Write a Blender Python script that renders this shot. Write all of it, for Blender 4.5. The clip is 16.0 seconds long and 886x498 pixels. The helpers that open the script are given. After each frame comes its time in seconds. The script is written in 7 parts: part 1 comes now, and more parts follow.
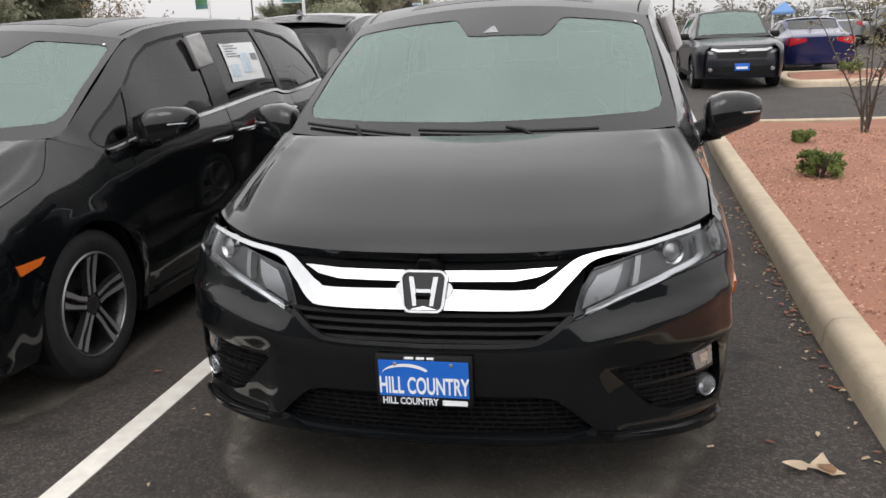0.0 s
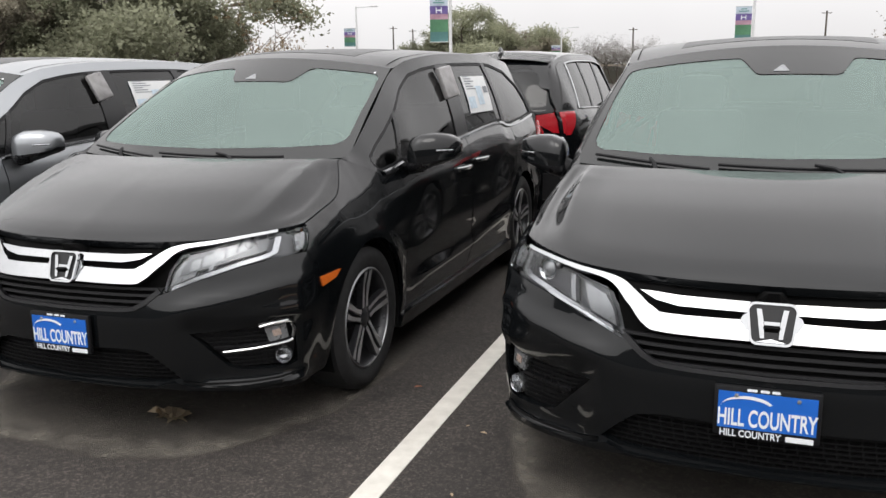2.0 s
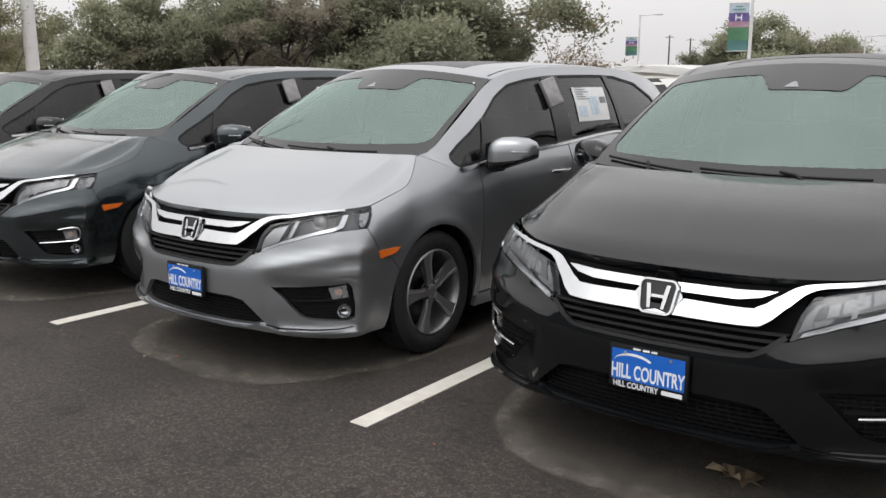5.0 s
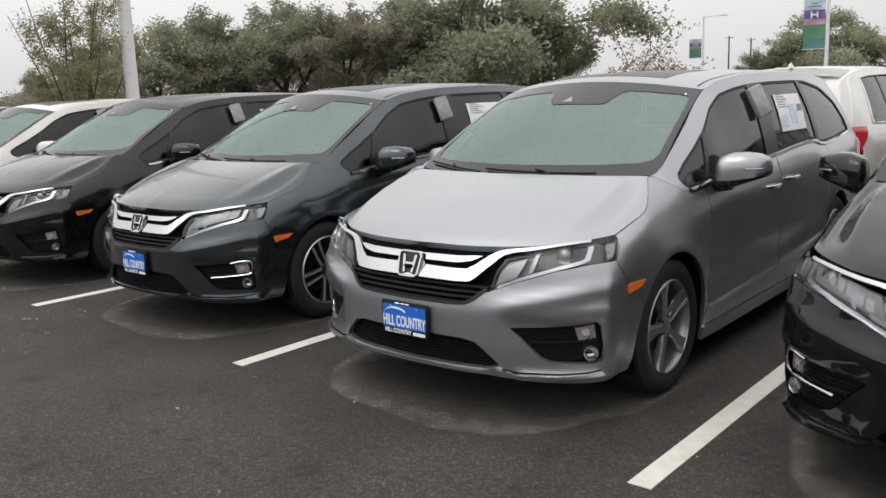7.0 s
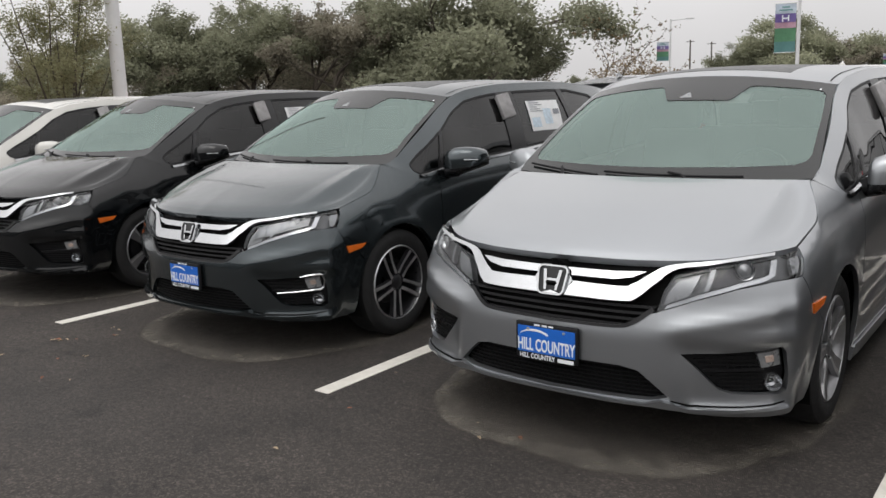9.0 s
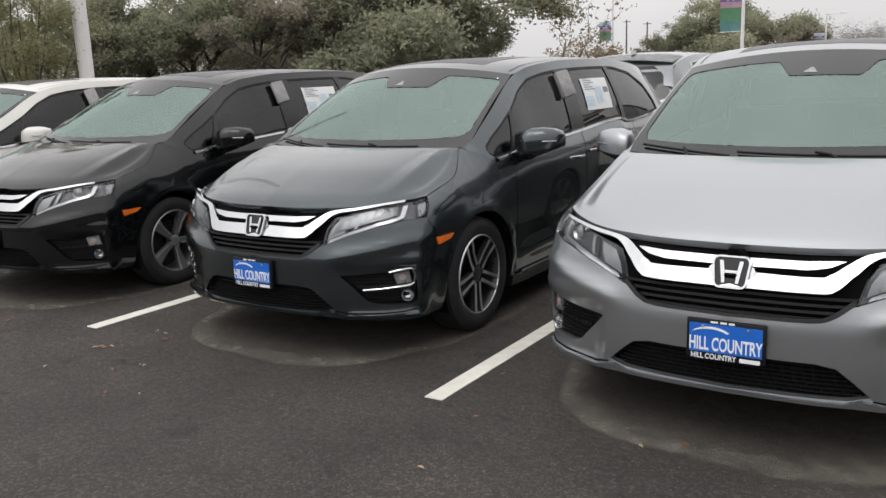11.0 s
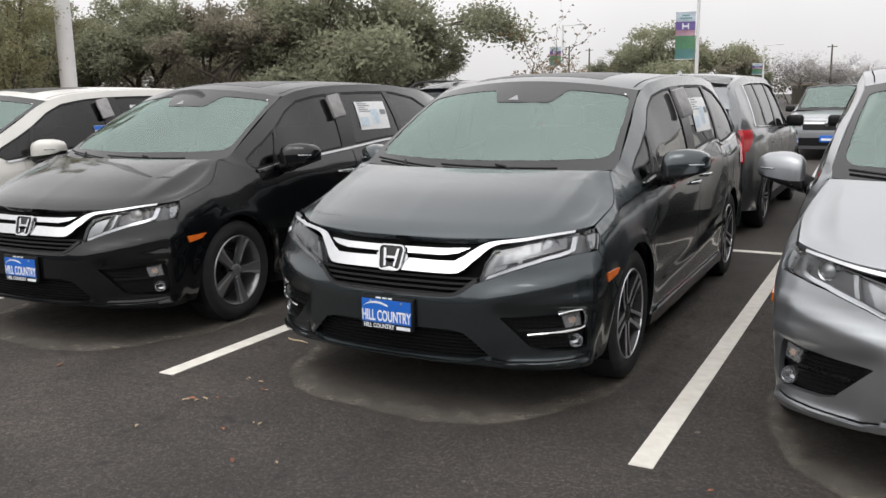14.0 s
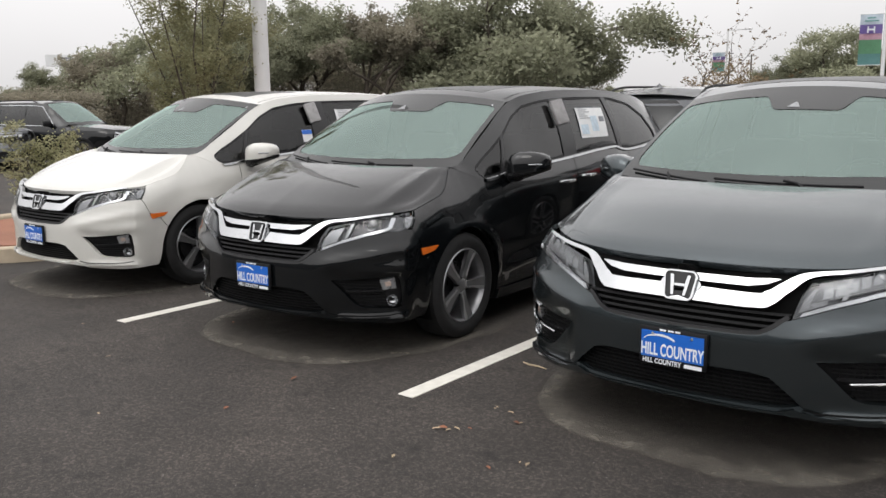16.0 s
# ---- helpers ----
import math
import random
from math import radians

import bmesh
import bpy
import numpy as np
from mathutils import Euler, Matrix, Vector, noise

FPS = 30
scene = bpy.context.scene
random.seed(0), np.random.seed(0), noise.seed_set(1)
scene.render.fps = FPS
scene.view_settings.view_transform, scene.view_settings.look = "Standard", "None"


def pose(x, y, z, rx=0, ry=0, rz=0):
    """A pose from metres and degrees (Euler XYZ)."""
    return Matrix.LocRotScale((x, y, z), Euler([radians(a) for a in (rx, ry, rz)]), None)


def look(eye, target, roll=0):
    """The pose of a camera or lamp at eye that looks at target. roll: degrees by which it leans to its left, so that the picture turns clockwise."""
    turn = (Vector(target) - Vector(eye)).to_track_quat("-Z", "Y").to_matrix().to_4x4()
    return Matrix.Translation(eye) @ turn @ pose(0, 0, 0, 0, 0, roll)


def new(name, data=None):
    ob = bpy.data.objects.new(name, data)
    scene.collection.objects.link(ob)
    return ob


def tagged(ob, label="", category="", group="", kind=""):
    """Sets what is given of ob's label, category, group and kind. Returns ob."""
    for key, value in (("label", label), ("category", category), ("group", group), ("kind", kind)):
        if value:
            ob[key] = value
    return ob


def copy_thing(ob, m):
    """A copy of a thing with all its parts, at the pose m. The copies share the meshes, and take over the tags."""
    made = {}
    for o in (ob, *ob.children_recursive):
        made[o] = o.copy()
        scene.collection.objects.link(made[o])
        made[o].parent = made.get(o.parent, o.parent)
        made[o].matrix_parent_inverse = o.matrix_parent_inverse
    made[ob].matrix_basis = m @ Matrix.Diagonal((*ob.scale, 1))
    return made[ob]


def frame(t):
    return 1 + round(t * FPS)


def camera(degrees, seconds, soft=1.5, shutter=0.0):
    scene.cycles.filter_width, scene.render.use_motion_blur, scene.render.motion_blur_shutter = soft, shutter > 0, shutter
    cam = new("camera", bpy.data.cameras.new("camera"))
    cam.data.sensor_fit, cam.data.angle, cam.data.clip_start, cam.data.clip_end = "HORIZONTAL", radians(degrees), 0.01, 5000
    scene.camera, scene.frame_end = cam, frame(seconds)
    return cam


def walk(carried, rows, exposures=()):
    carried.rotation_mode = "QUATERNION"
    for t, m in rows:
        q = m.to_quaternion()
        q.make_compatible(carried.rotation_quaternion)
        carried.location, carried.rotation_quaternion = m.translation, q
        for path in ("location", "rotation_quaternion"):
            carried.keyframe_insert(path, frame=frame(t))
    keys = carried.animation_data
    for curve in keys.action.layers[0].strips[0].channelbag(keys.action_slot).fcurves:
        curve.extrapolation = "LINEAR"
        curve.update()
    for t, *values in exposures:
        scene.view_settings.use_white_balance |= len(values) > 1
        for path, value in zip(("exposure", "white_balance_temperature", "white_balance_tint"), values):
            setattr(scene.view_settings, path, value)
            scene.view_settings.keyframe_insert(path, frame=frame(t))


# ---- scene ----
cam = camera(56.0, 16.0)
PATH = [
    (0, (0.564, 0.569, 1.562), (0.175, 2.463, 1.053), -2.5),
    (0.5, (0.466, 0.555, 1.555), (0.035, 2.443, 1.054), -1.8),
    (1, (0.298, 0.443, 1.568), (-0.176, 2.33, 1.105), -1.4),
    (1.5, (0.114, 0.315, 1.567), (-0.425, 2.195, 1.144), -0.9),
    (2, (-0.113, 0.318, 1.547), (-0.779, 2.159, 1.137), -0.9),
    (2.5, (-0.361, 0.366, 1.559), (-1.216, 2.129, 1.157), -1.5),
    (3, (-0.591, 0.292, 1.548), (-1.542, 2.006, 1.148), -1.1),
    (3.5, (-0.846, 0.174, 1.562), (-1.814, 1.877, 1.16), -0.8),
    (4, (-1.114, 0.195, 1.535), (-2.143, 1.862, 1.134), -0.6),
    (4.5, (-1.382, 0.238, 1.548), (-2.505, 1.848, 1.162), -0.6),
    (5, (-1.628, 0.135, 1.545), (-2.811, 1.701, 1.16), -0.0),
    (5.2, (-1.736, 0.096, 1.551), (-2.934, 1.649, 1.161), -0.2),
    (7.3, (-2.77, -0.126, 1.597), (-4.056, 1.364, 1.24), -2.1),
    (7.5, (-2.854, -0.132, 1.595), (-4.123, 1.372, 1.238), -1.9),
    (8, (-3.12, -0.098, 1.569), (-4.372, 1.426, 1.232), -2.1),
    (8.5, (-3.372, -0.105, 1.586), (-4.634, 1.412, 1.263), -1.6),
    (9, (-3.64, -0.223, 1.581), (-4.847, 1.331, 1.224), -1.8),
    (9.2, (-3.742, -0.25, 1.588), (-4.914, 1.325, 1.207), -2.0),
    (11.3, (-4.779, -0.45, 1.587), (-5.848, 1.192, 1.187), -2.4),
    (11.5, (-4.87, -0.434, 1.563), (-5.931, 1.216, 1.171), -2.6),
    (12, (-5.115, -0.427, 1.576), (-6.192, 1.225, 1.244), -3.0),
    (12.5, (-5.336, -0.399, 1.566), (-6.408, 1.261, 1.256), -2.3),
    (13, (-5.579, -0.454, 1.575), (-6.534, 1.271, 1.238), -1.2),
    (13.5, (-5.766, -0.481, 1.57), (-6.673, 1.265, 1.211), -0.4),
    (14, (-6.008, -0.491, 1.564), (-6.956, 1.233, 1.205), -0.9),
    (14.5, (-6.218, -0.489, 1.555), (-7.248, 1.186, 1.192), -0.4),
    (15, (-6.421, -0.542, 1.573), (-7.498, 1.105, 1.214), -1.1),
    (15.5, (-6.596, -0.544, 1.565), (-7.729, 1.066, 1.215), -1.4),
    (16, (-6.8, -0.471, 1.565), (-8.027, 1.071, 1.225), -0.5),
]
EXPOSURES = [(0, 0.0), (1, 0.02), (2, 0.08), (3, 0.10), (4, 0.10), (4.5, -0.04), (5, -0.15), (7.5, -0.15), (8.2, -0.14), (9, -0.32), (11.5, -0.10), (12.2, -0.05), (13, -0.18), (14, -0.04), (15, -0.12), (16, -0.09)]
walk(cam, [(t, look(eye, target, roll)) for t, eye, target, roll in PATH], EXPOSURES)

# ---- light: an overcast sky, brighter overhead than at the horizon, and a wide weak sun ----
world = bpy.data.worlds.new("overcast")
scene.world = world
world.use_nodes = True
wn, wl = world.node_tree.nodes, world.node_tree.links
wn.clear()
w_sky = wn.new("ShaderNodeTexSky")
w_sky.sky_type, w_sky.sun_disc = "NISHITA", False
w_sky.sun_elevation, w_sky.sun_rotation, w_sky.dust_density = radians(50), radians(200), 6.0
w_hsv = wn.new("ShaderNodeHueSaturation")
w_hsv.inputs["Saturation"].default_value = 0.06
w_hsv.inputs["Value"].default_value = 0.05
wl.new(w_sky.outputs["Color"], w_hsv.inputs["Color"])
w_geo = wn.new("ShaderNodeTexCoord")
w_sep = wn.new("ShaderNodeSeparateXYZ")
wl.new(w_geo.outputs["Generated"], w_sep.inputs[0])
w_ramp = wn.new("ShaderNodeMapRange")
w_ramp.inputs["From Min"].default_value, w_ramp.inputs["From Max"].default_value = 0.0, 1.0
w_ramp.inputs["To Min"].default_value, w_ramp.inputs["To Max"].default_value = 0.78, 1.70
wl.new(w_sep.outputs["Z"], w_ramp.inputs["Value"])
w_cloud = wn.new("ShaderNodeTexNoise")
w_cloud.inputs["Scale"].default_value, w_cloud.inputs["Detail"].default_value = 2.2, 4.0
wl.new(w_geo.outputs["Generated"], w_cloud.inputs["Vector"])
w_cr = wn.new("ShaderNodeMapRange")
w_cr.inputs["From Min"].default_value, w_cr.inputs["From Max"].default_value = 0.3, 0.7
w_cr.inputs["To Min"].default_value, w_cr.inputs["To Max"].default_value = 0.93, 1.07
wl.new(w_cloud.outputs["Fac"], w_cr.inputs["Value"])
w_mul = wn.new("ShaderNodeMath")
w_mul.operation = "MULTIPLY"
wl.new(w_ramp.outputs["Result"], w_mul.inputs[0])
wl.new(w_cr.outputs["Result"], w_mul.inputs[1])
w_tint = wn.new("ShaderNodeMix")
w_tint.data_type, w_tint.blend_type = "RGBA", "MULTIPLY"
w_tint.inputs["Factor"].default_value = 1.0
w_tint.inputs["A"].default_value = (0.992, 0.974, 0.980, 1)
wl.new(w_mul.outputs[0], w_tint.inputs["B"])
w_add = wn.new("ShaderNodeMix")
w_add.data_type, w_add.blend_type = "RGBA", "ADD"
w_add.inputs["Factor"].default_value = 1.0
wl.new(w_tint.outputs["Result"], w_add.inputs["A"])
wl.new(w_hsv.outputs["Color"], w_add.inputs["B"])
w_bg = wn.new("ShaderNodeBackground")
w_bg.inputs["Strength"].default_value = 1.0
wl.new(w_add.outputs["Result"], w_bg.inputs["Color"])
w_out = wn.new("ShaderNodeOutputWorld")
wl.new(w_bg.outputs[0], w_out.inputs["Surface"])

sun = new("sun", bpy.data.lights.new("sun", "SUN"))
sun.data.energy, sun.data.angle, sun.data.color = 0.5, radians(25), (1.0, 0.97, 0.93)
sun.matrix_world = pose(0, 0, 30, 40, 0, 200 - 180)
scene.view_settings.exposure = 0.0

# ---- materials ----
def mat(name, base, rough=0.5, metal=0.0, coat=0.0, vary=0.12, scale=12.0, bump=0.0, bscale=80.0, spec=0.5, dark=None, coarse=1.3, random_tint=0.0):
    """A principled material with two scales of variation in colour and roughness, and a fine relief."""
    m = bpy.data.materials.new(name)
    m.use_nodes = True
    n, l = m.node_tree.nodes, m.node_tree.links
    b = n["Principled BSDF"]
    b.inputs["Roughness"].default_value, b.inputs["Metallic"].default_value = rough, metal
    b.inputs["Coat Weight"].default_value, b.inputs["Specular IOR Level"].default_value = coat, spec
    b.inputs["Coat Roughness"].default_value = 0.04
    co = n.new("ShaderNodeTexCoord")
    fine, big = n.new("ShaderNodeTexNoise"), n.new("ShaderNodeTexNoise")
    fine.inputs["Scale"].default_value, fine.inputs["Detail"].default_value = scale, 6
    big.inputs["Scale"].default_value, big.inputs["Detail"].default_value = coarse, 3
    for t in (fine, big):
        l.new(co.outputs["Object"], t.inputs["Vector"])
    add = n.new("ShaderNodeMath")
    add.operation = "ADD"
    l.new(fine.outputs["Fac"], add.inputs[0])
    l.new(big.outputs["Fac"], add.inputs[1])
    r = n.new("ShaderNodeMapRange")
    r.inputs["From Min"].default_value, r.inputs["From Max"].default_value = 0.7, 1.3
    l.new(add.outputs[0], r.inputs["Value"])
    mix = n.new("ShaderNodeMix")
    mix.data_type = "RGBA"
    lo = dark or tuple(c * (1 - vary) for c in base)
    hi = base if dark else tuple(min(1.0, c * (1 + vary)) for c in base)
    mix.inputs["A"].default_value, mix.inputs["B"].default_value = (*lo, 1), (*hi, 1)
    l.new(r.outputs["Result"], mix.inputs["Factor"])
    colour = mix.outputs["Result"]
    if random_tint:
        info = n.new("ShaderNodeObjectInfo")
        rr = n.new("ShaderNodeMapRange")
        rr.inputs["To Min"].default_value, rr.inputs["To Max"].default_value = 1 - random_tint, 1 + random_tint
        l.new(info.outputs["Random"], rr.inputs["Value"])
        hs = n.new("ShaderNodeHueSaturation")
        l.new(rr.outputs["Result"], hs.inputs["Value"])
        l.new(colour, hs.inputs["Color"])
        colour = hs.outputs["Color"]
    l.new(colour, b.inputs["Base Color"])
    rv = n.new("ShaderNodeMapRange")
    rv.inputs["To Min"].default_value, rv.inputs["To Max"].default_value = max(0.0, rough * 0.85), min(1.0, rough * 1.15 + 0.01)
    l.new(r.outputs["Result"], rv.inputs["Value"])
    l.new(rv.outputs["Result"], b.inputs["Roughness"])
    if bump:
        bn = n.new("ShaderNodeTexNoise")
        bn.inputs["Scale"].default_value, bn.inputs["Detail"].default_value = bscale, 5
        l.new(co.outputs["Object"], bn.inputs["Vector"])
        bu = n.new("ShaderNodeBump")
        bu.inputs["Strength"].default_value, bu.inputs["Distance"].default_value = bump, 0.01
        l.new(bn.outputs["Fac"], bu.inputs["Height"])
        l.new(bu.outputs["Normal"], b.inputs["Normal"])
    return m


def pane(name, tint, rough=0.0, mirror=1.0, ior=1.6, green=True):
    """Window glass: lets tinted light through and mirrors by Fresnel."""
    m = bpy.data.materials.new(name)
    m.use_nodes = True
    n, l = m.node_tree.nodes, m.node_tree.links
    n.clear()
    out, mix = n.new("ShaderNodeOutputMaterial"), n.new("ShaderNodeMixShader")
    thru, gloss, fres = n.new("ShaderNodeBsdfTransparent"), n.new("ShaderNodeBsdfGlossy"), n.new("ShaderNodeFresnel")
    thru.inputs["Color"].default_value = (*tint, 1)
    gloss.inputs["Roughness"].default_value = rough
    gloss.inputs["Color"].default_value = (0.80, 1.0, 0.93, 1) if green else (1, 1, 1, 1)
    fres.inputs["IOR"].default_value = ior
    l.new(fres.outputs[0], mix.inputs["Fac"])
    l.new(thru.outputs[0], mix.inputs[1])
    l.new(gloss.outputs[0], mix.inputs[2])
    l.new(mix.outputs[0], out.inputs["Surface"])
    return m


def leaf_mat(name, a, b, scale=0.6, tint=0.2):
    """Leaves that let some light through, varied by clump, by leaf and by tree."""
    m = bpy.data.materials.new(name)
    m.use_nodes = True
    n, l = m.node_tree.nodes, m.node_tree.links
    n.clear()
    out, mix = n.new("ShaderNodeOutputMaterial"), n.new("ShaderNodeMixShader")
    dif, tra = n.new("ShaderNodeBsdfDiffuse"), n.new("ShaderNodeBsdfTranslucent")
    co, no, geo, info = n.new("ShaderNodeTexCoord"), n.new("ShaderNodeTexNoise"), n.new("ShaderNodeNewGeometry"), n.new("ShaderNodeObjectInfo")
    no.inputs["Scale"].default_value = scale
    l.new(co.outputs["Object"], no.inputs["Vector"])
    add = n.new("ShaderNodeMath")
    add.operation = "MULTIPLY_ADD"
    add.inputs[1].default_value = 0.35
    l.new(geo.outputs["Random Per Island"], add.inputs[0])
    l.new(no.outputs["Fac"], add.inputs[2])
    r = n.new("ShaderNodeMapRange")
    r.inputs["From Min"].default_value, r.inputs["From Max"].default_value = 0.40, 0.95
    l.new(add.outputs[0], r.inputs["Value"])
    c = n.new("ShaderNodeMix")
    c.data_type = "RGBA"
    c.inputs["A"].default_value, c.inputs["B"].default_value = (*a, 1), (*b, 1)
    l.new(r.outputs["Result"], c.inputs["Factor"])
    t = n.new("ShaderNodeMapRange")
    t.inputs["To Min"].default_value, t.inputs["To Max"].default_value = 1 - tint, 1 + tint
    l.new(info.outputs["Random"], t.inputs["Value"])
    h = n.new("ShaderNodeHueSaturation")
    l.new(t.outputs["Result"], h.inputs["Value"])
    l.new(c.outputs["Result"], h.inputs["Color"])
    for k in (dif, tra):
        l.new(h.outputs["Color"], k.inputs["Color"])
    mix.inputs["Fac"].default_value = 0.42
    l.new(dif.outputs[0], mix.inputs[1])
    l.new(tra.outputs[0], mix.inputs[2])
    l.new(mix.outputs[0], out.inputs["Surface"])
    return m


M = {}
M["paint_black"] = mat("black_paint", (0.0038, 0.0045, 0.0052), 0.3, 0.0, 1.0, 0.2, 300, spec=0.05)
M["paint_silver"] = mat("silver_metallic_paint", (0.345, 0.359, 0.375), 0.35, 0.86, 0.8, 0.05, 500)
M["paint_green"] = mat("green_grey_metallic_paint", (0.049, 0.0610, 0.0665), 0.23, 0.85, 1.0, 0.08, 500)
M["paint_white"] = mat("pearl_white_paint", (0.57, 0.56, 0.525), 0.3, 0.0, 1.0, 0.03, 300)
M["paint_blue"] = mat("blue_metallic_paint", (0.011, 0.014, 0.085), 0.3, 0.6, 1.0, 0.1, 300)
M["paint_grey"] = mat("dark_grey_metallic_paint", (0.055, 0.058, 0.065), 0.32, 0.7, 1.0, 0.1, 400)
M["paint_red"] = mat("dark_red_metallic_paint", (0.16, 0.012, 0.016), 0.3, 0.5, 1.0, 0.1, 300)
M["paint_steel"] = mat("steel_grey_metallic_paint", (0.20, 0.208, 0.216), 0.28, 0.9, 0.9, 0.05, 500)
M["paint_navy"] = mat("dark_navy_paint", (0.007, 0.008, 0.013), 0.3, 0.0, 0.55, 0.1, 400)
M["plastic"] = mat("black_plastic", (0.006, 0.006, 0.007), 0.55, spec=0.3, vary=0.2, scale=60, bump=0.05, bscale=400)
M["mesh"] = mat("black_mesh_plastic", (0.004, 0.004, 0.0045), 0.6, spec=0.25, vary=0.2, scale=60)
M["gloss_black"] = mat("gloss_black_trim", (0.005, 0.005, 0.006), 0.3, vary=0.2, scale=60)
M["seam"] = mat("dark_gap", (0.003, 0.003, 0.003), 0.8, vary=0.1, spec=0.1)
M["chrome"] = mat("chrome", (0.53, 0.54, 0.55), 0.10, 1.0, vary=0.03, scale=30)
M["alloy"] = mat("silver_alloy", (0.54, 0.54, 0.555), 0.38, 0.88, vary=0.06, scale=40)
M["alloy_grey"] = mat("grey_painted_alloy", (0.25, 0.25, 0.258), 0.36, 0.8, vary=0.1, scale=40)
M["alloy_dark"] = mat("dark_painted_alloy", (0.03, 0.03, 0.033), 0.3, 0.4, vary=0.15, scale=40)
M["rubber"] = mat("tyre_rubber", (0.009, 0.009, 0.0095), 0.7, vary=0.25, scale=30, bump=0.2, bscale=150)
M["lens"] = pane("clear_lens", (0.94, 0.945, 0.95), ior=1.35, green=False)
M["reflector"] = mat("lamp_reflector", (0.56, 0.57, 0.59), 0.22, 0.9, vary=0.05, scale=60)
M["lamp_dark"] = mat("dark_lamp_bezel", (0.05, 0.05, 0.055), 0.35, 0.3, vary=0.2, scale=50)
M["led_panel"] = mat("led_lamp_panel", (0.17, 0.175, 0.182), 0.3, 0.5, vary=0.15, scale=80)
M["led"] = mat("led_cell", (0.30, 0.308, 0.317), 0.3, 0.6, vary=0.2, scale=60)
M["lamp_grey"] = mat("grey_lamp_housing", (0.11, 0.113, 0.118), 0.35, 0.5, vary=0.15, scale=50)
M["bulb"] = mat("orange_bulb", (0.44, 0.34, 0.29), 0.3, vary=0.3, scale=120)
M["amber"] = mat("amber_lens", (0.75, 0.16, 0.02), 0.25, vary=0.12, scale=90, coat=0.6)
M["red_lens"] = mat("red_lens", (0.42, 0.012, 0.02), 0.15, vary=0.15, scale=60, coat=1.0)
M["windshield"] = pane("windshield_glass", (0.62, 0.74, 0.69), ior=2.55)
M["privacy"] = pane("tinted_glass", (0.10, 0.11, 0.11), ior=1.5, green=False)
M["frit"] = mat("black_glass_border", (0.008, 0.009, 0.009), 0.04, vary=0.1)
M["frit"].node_tree.nodes["Principled BSDF"].inputs["IOR"].default_value = 1.58
M["roof_glass"] = mat("dewy_dark_roof_glass", (0.010, 0.011, 0.011), 0.36, vary=0.15, scale=20)
M["cabin"] = mat("grey_cabin_cloth", (0.10, 0.10, 0.10), 0.8, vary=0.15, scale=30)
M["dash"] = mat("dark_dashboard", (0.035, 0.036, 0.036), 0.6, vary=0.15, scale=60, bump=0.1, bscale=300)
M["paper"] = mat("white_paper", (0.75, 0.76, 0.76), 0.7, vary=0.06, scale=20)
M["print_blue"] = mat("pale_blue_print", (0.56, 0.66, 0.74), 0.7, vary=0.2, scale=30)
M["print_grey"] = mat("grey_print", (0.22, 0.23, 0.25), 0.7, vary=0.4, scale=90)
M["bag"] = mat("grey_plastic_bag", (0.27, 0.262, 0.262), 0.3, vary=0.3, scale=18, bump=0.5, bscale=30, coat=0.4)
M["plate_blue"] = mat("blue_plate", (0.015, 0.13, 0.55), 0.35, vary=0.06, scale=20)
M["plate_white"] = mat("white_letter", (0.80, 0.82, 0.84), 0.4, vary=0.04)
M["concrete"] = mat("pale_concrete", (0.52, 0.435, 0.325), 0.85, vary=0.18, scale=9, bump=0.3, bscale=60, dark=(0.38, 0.31, 0.225))
M["line_paint"] = mat("white_road_paint", (0.70, 0.675, 0.615), 0.75, vary=0.15, scale=14, bump=0.3, bscale=120, dark=(0.53, 0.505, 0.455))
M["leaf_dry"] = mat("dry_leaf", (0.36, 0.28, 0.18), 0.8, vary=0.3, scale=30, random_tint=0.3)
M["leaf_red"] = mat("reddish_dry_leaf", (0.21, 0.085, 0.045), 0.8, vary=0.3, scale=30, random_tint=0.35)
M["leaf_tan"] = mat("pale_dry_leaf", (0.42, 0.34, 0.23), 0.8, vary=0.25, scale=30)
M["leaf_brown"] = leaf_mat("brown_tree_leaf", (0.12, 0.085, 0.05), (0.24, 0.17, 0.10), 2.0, 0.1)
M["leaf_tan_tree"] = leaf_mat("tan_autumn_leaf", (0.20, 0.155, 0.10), (0.40, 0.31, 0.20), 2.0, 0.1)
M["paper_tan"] = mat("tan_paper_scrap", (0.70, 0.58, 0.43), 0.8, vary=0.2, scale=20)
M["paper_brown"] = mat("brown_paper_inside", (0.36, 0.22, 0.13), 0.8, vary=0.2, scale=20)
M["mulch"] = mat("red_gravel", (0.34, 0.16, 0.105), 0.9, vary=0.3, scale=60, bump=0.8, bscale=70, dark=(0.20, 0.085, 0.05))
M["pole_white"] = mat("white_pole_paint", (0.66, 0.66, 0.66), 0.5, vary=0.06, scale=6)
M["bark"] = mat("grey_bark", (0.085, 0.07, 0.055), 0.9, vary=0.35, scale=25, bump=0.6, bscale=40)
M["oak_leaf"] = leaf_mat("olive_oak_leaf", (0.178, 0.182, 0.128), (0.355, 0.365, 0.255), 0.5, 0.22)
M["oak_brown"] = leaf_mat("brown_oak_leaf", (0.222, 0.202, 0.158), (0.410, 0.376, 0.292), 0.5, 0.2)
# twigs of the far trees, the haze of distance mixed into their grey
M["twig"] = leaf_mat("grey_twig_haze", (0.22, 0.208, 0.195), (0.34, 0.325, 0.305), 0.5, 0.1)
M["shrub_leaf"] = leaf_mat("green_shrub_leaf", (0.190, 0.190, 0.108), (0.410, 0.400, 0.245), 3.0, 0.12)
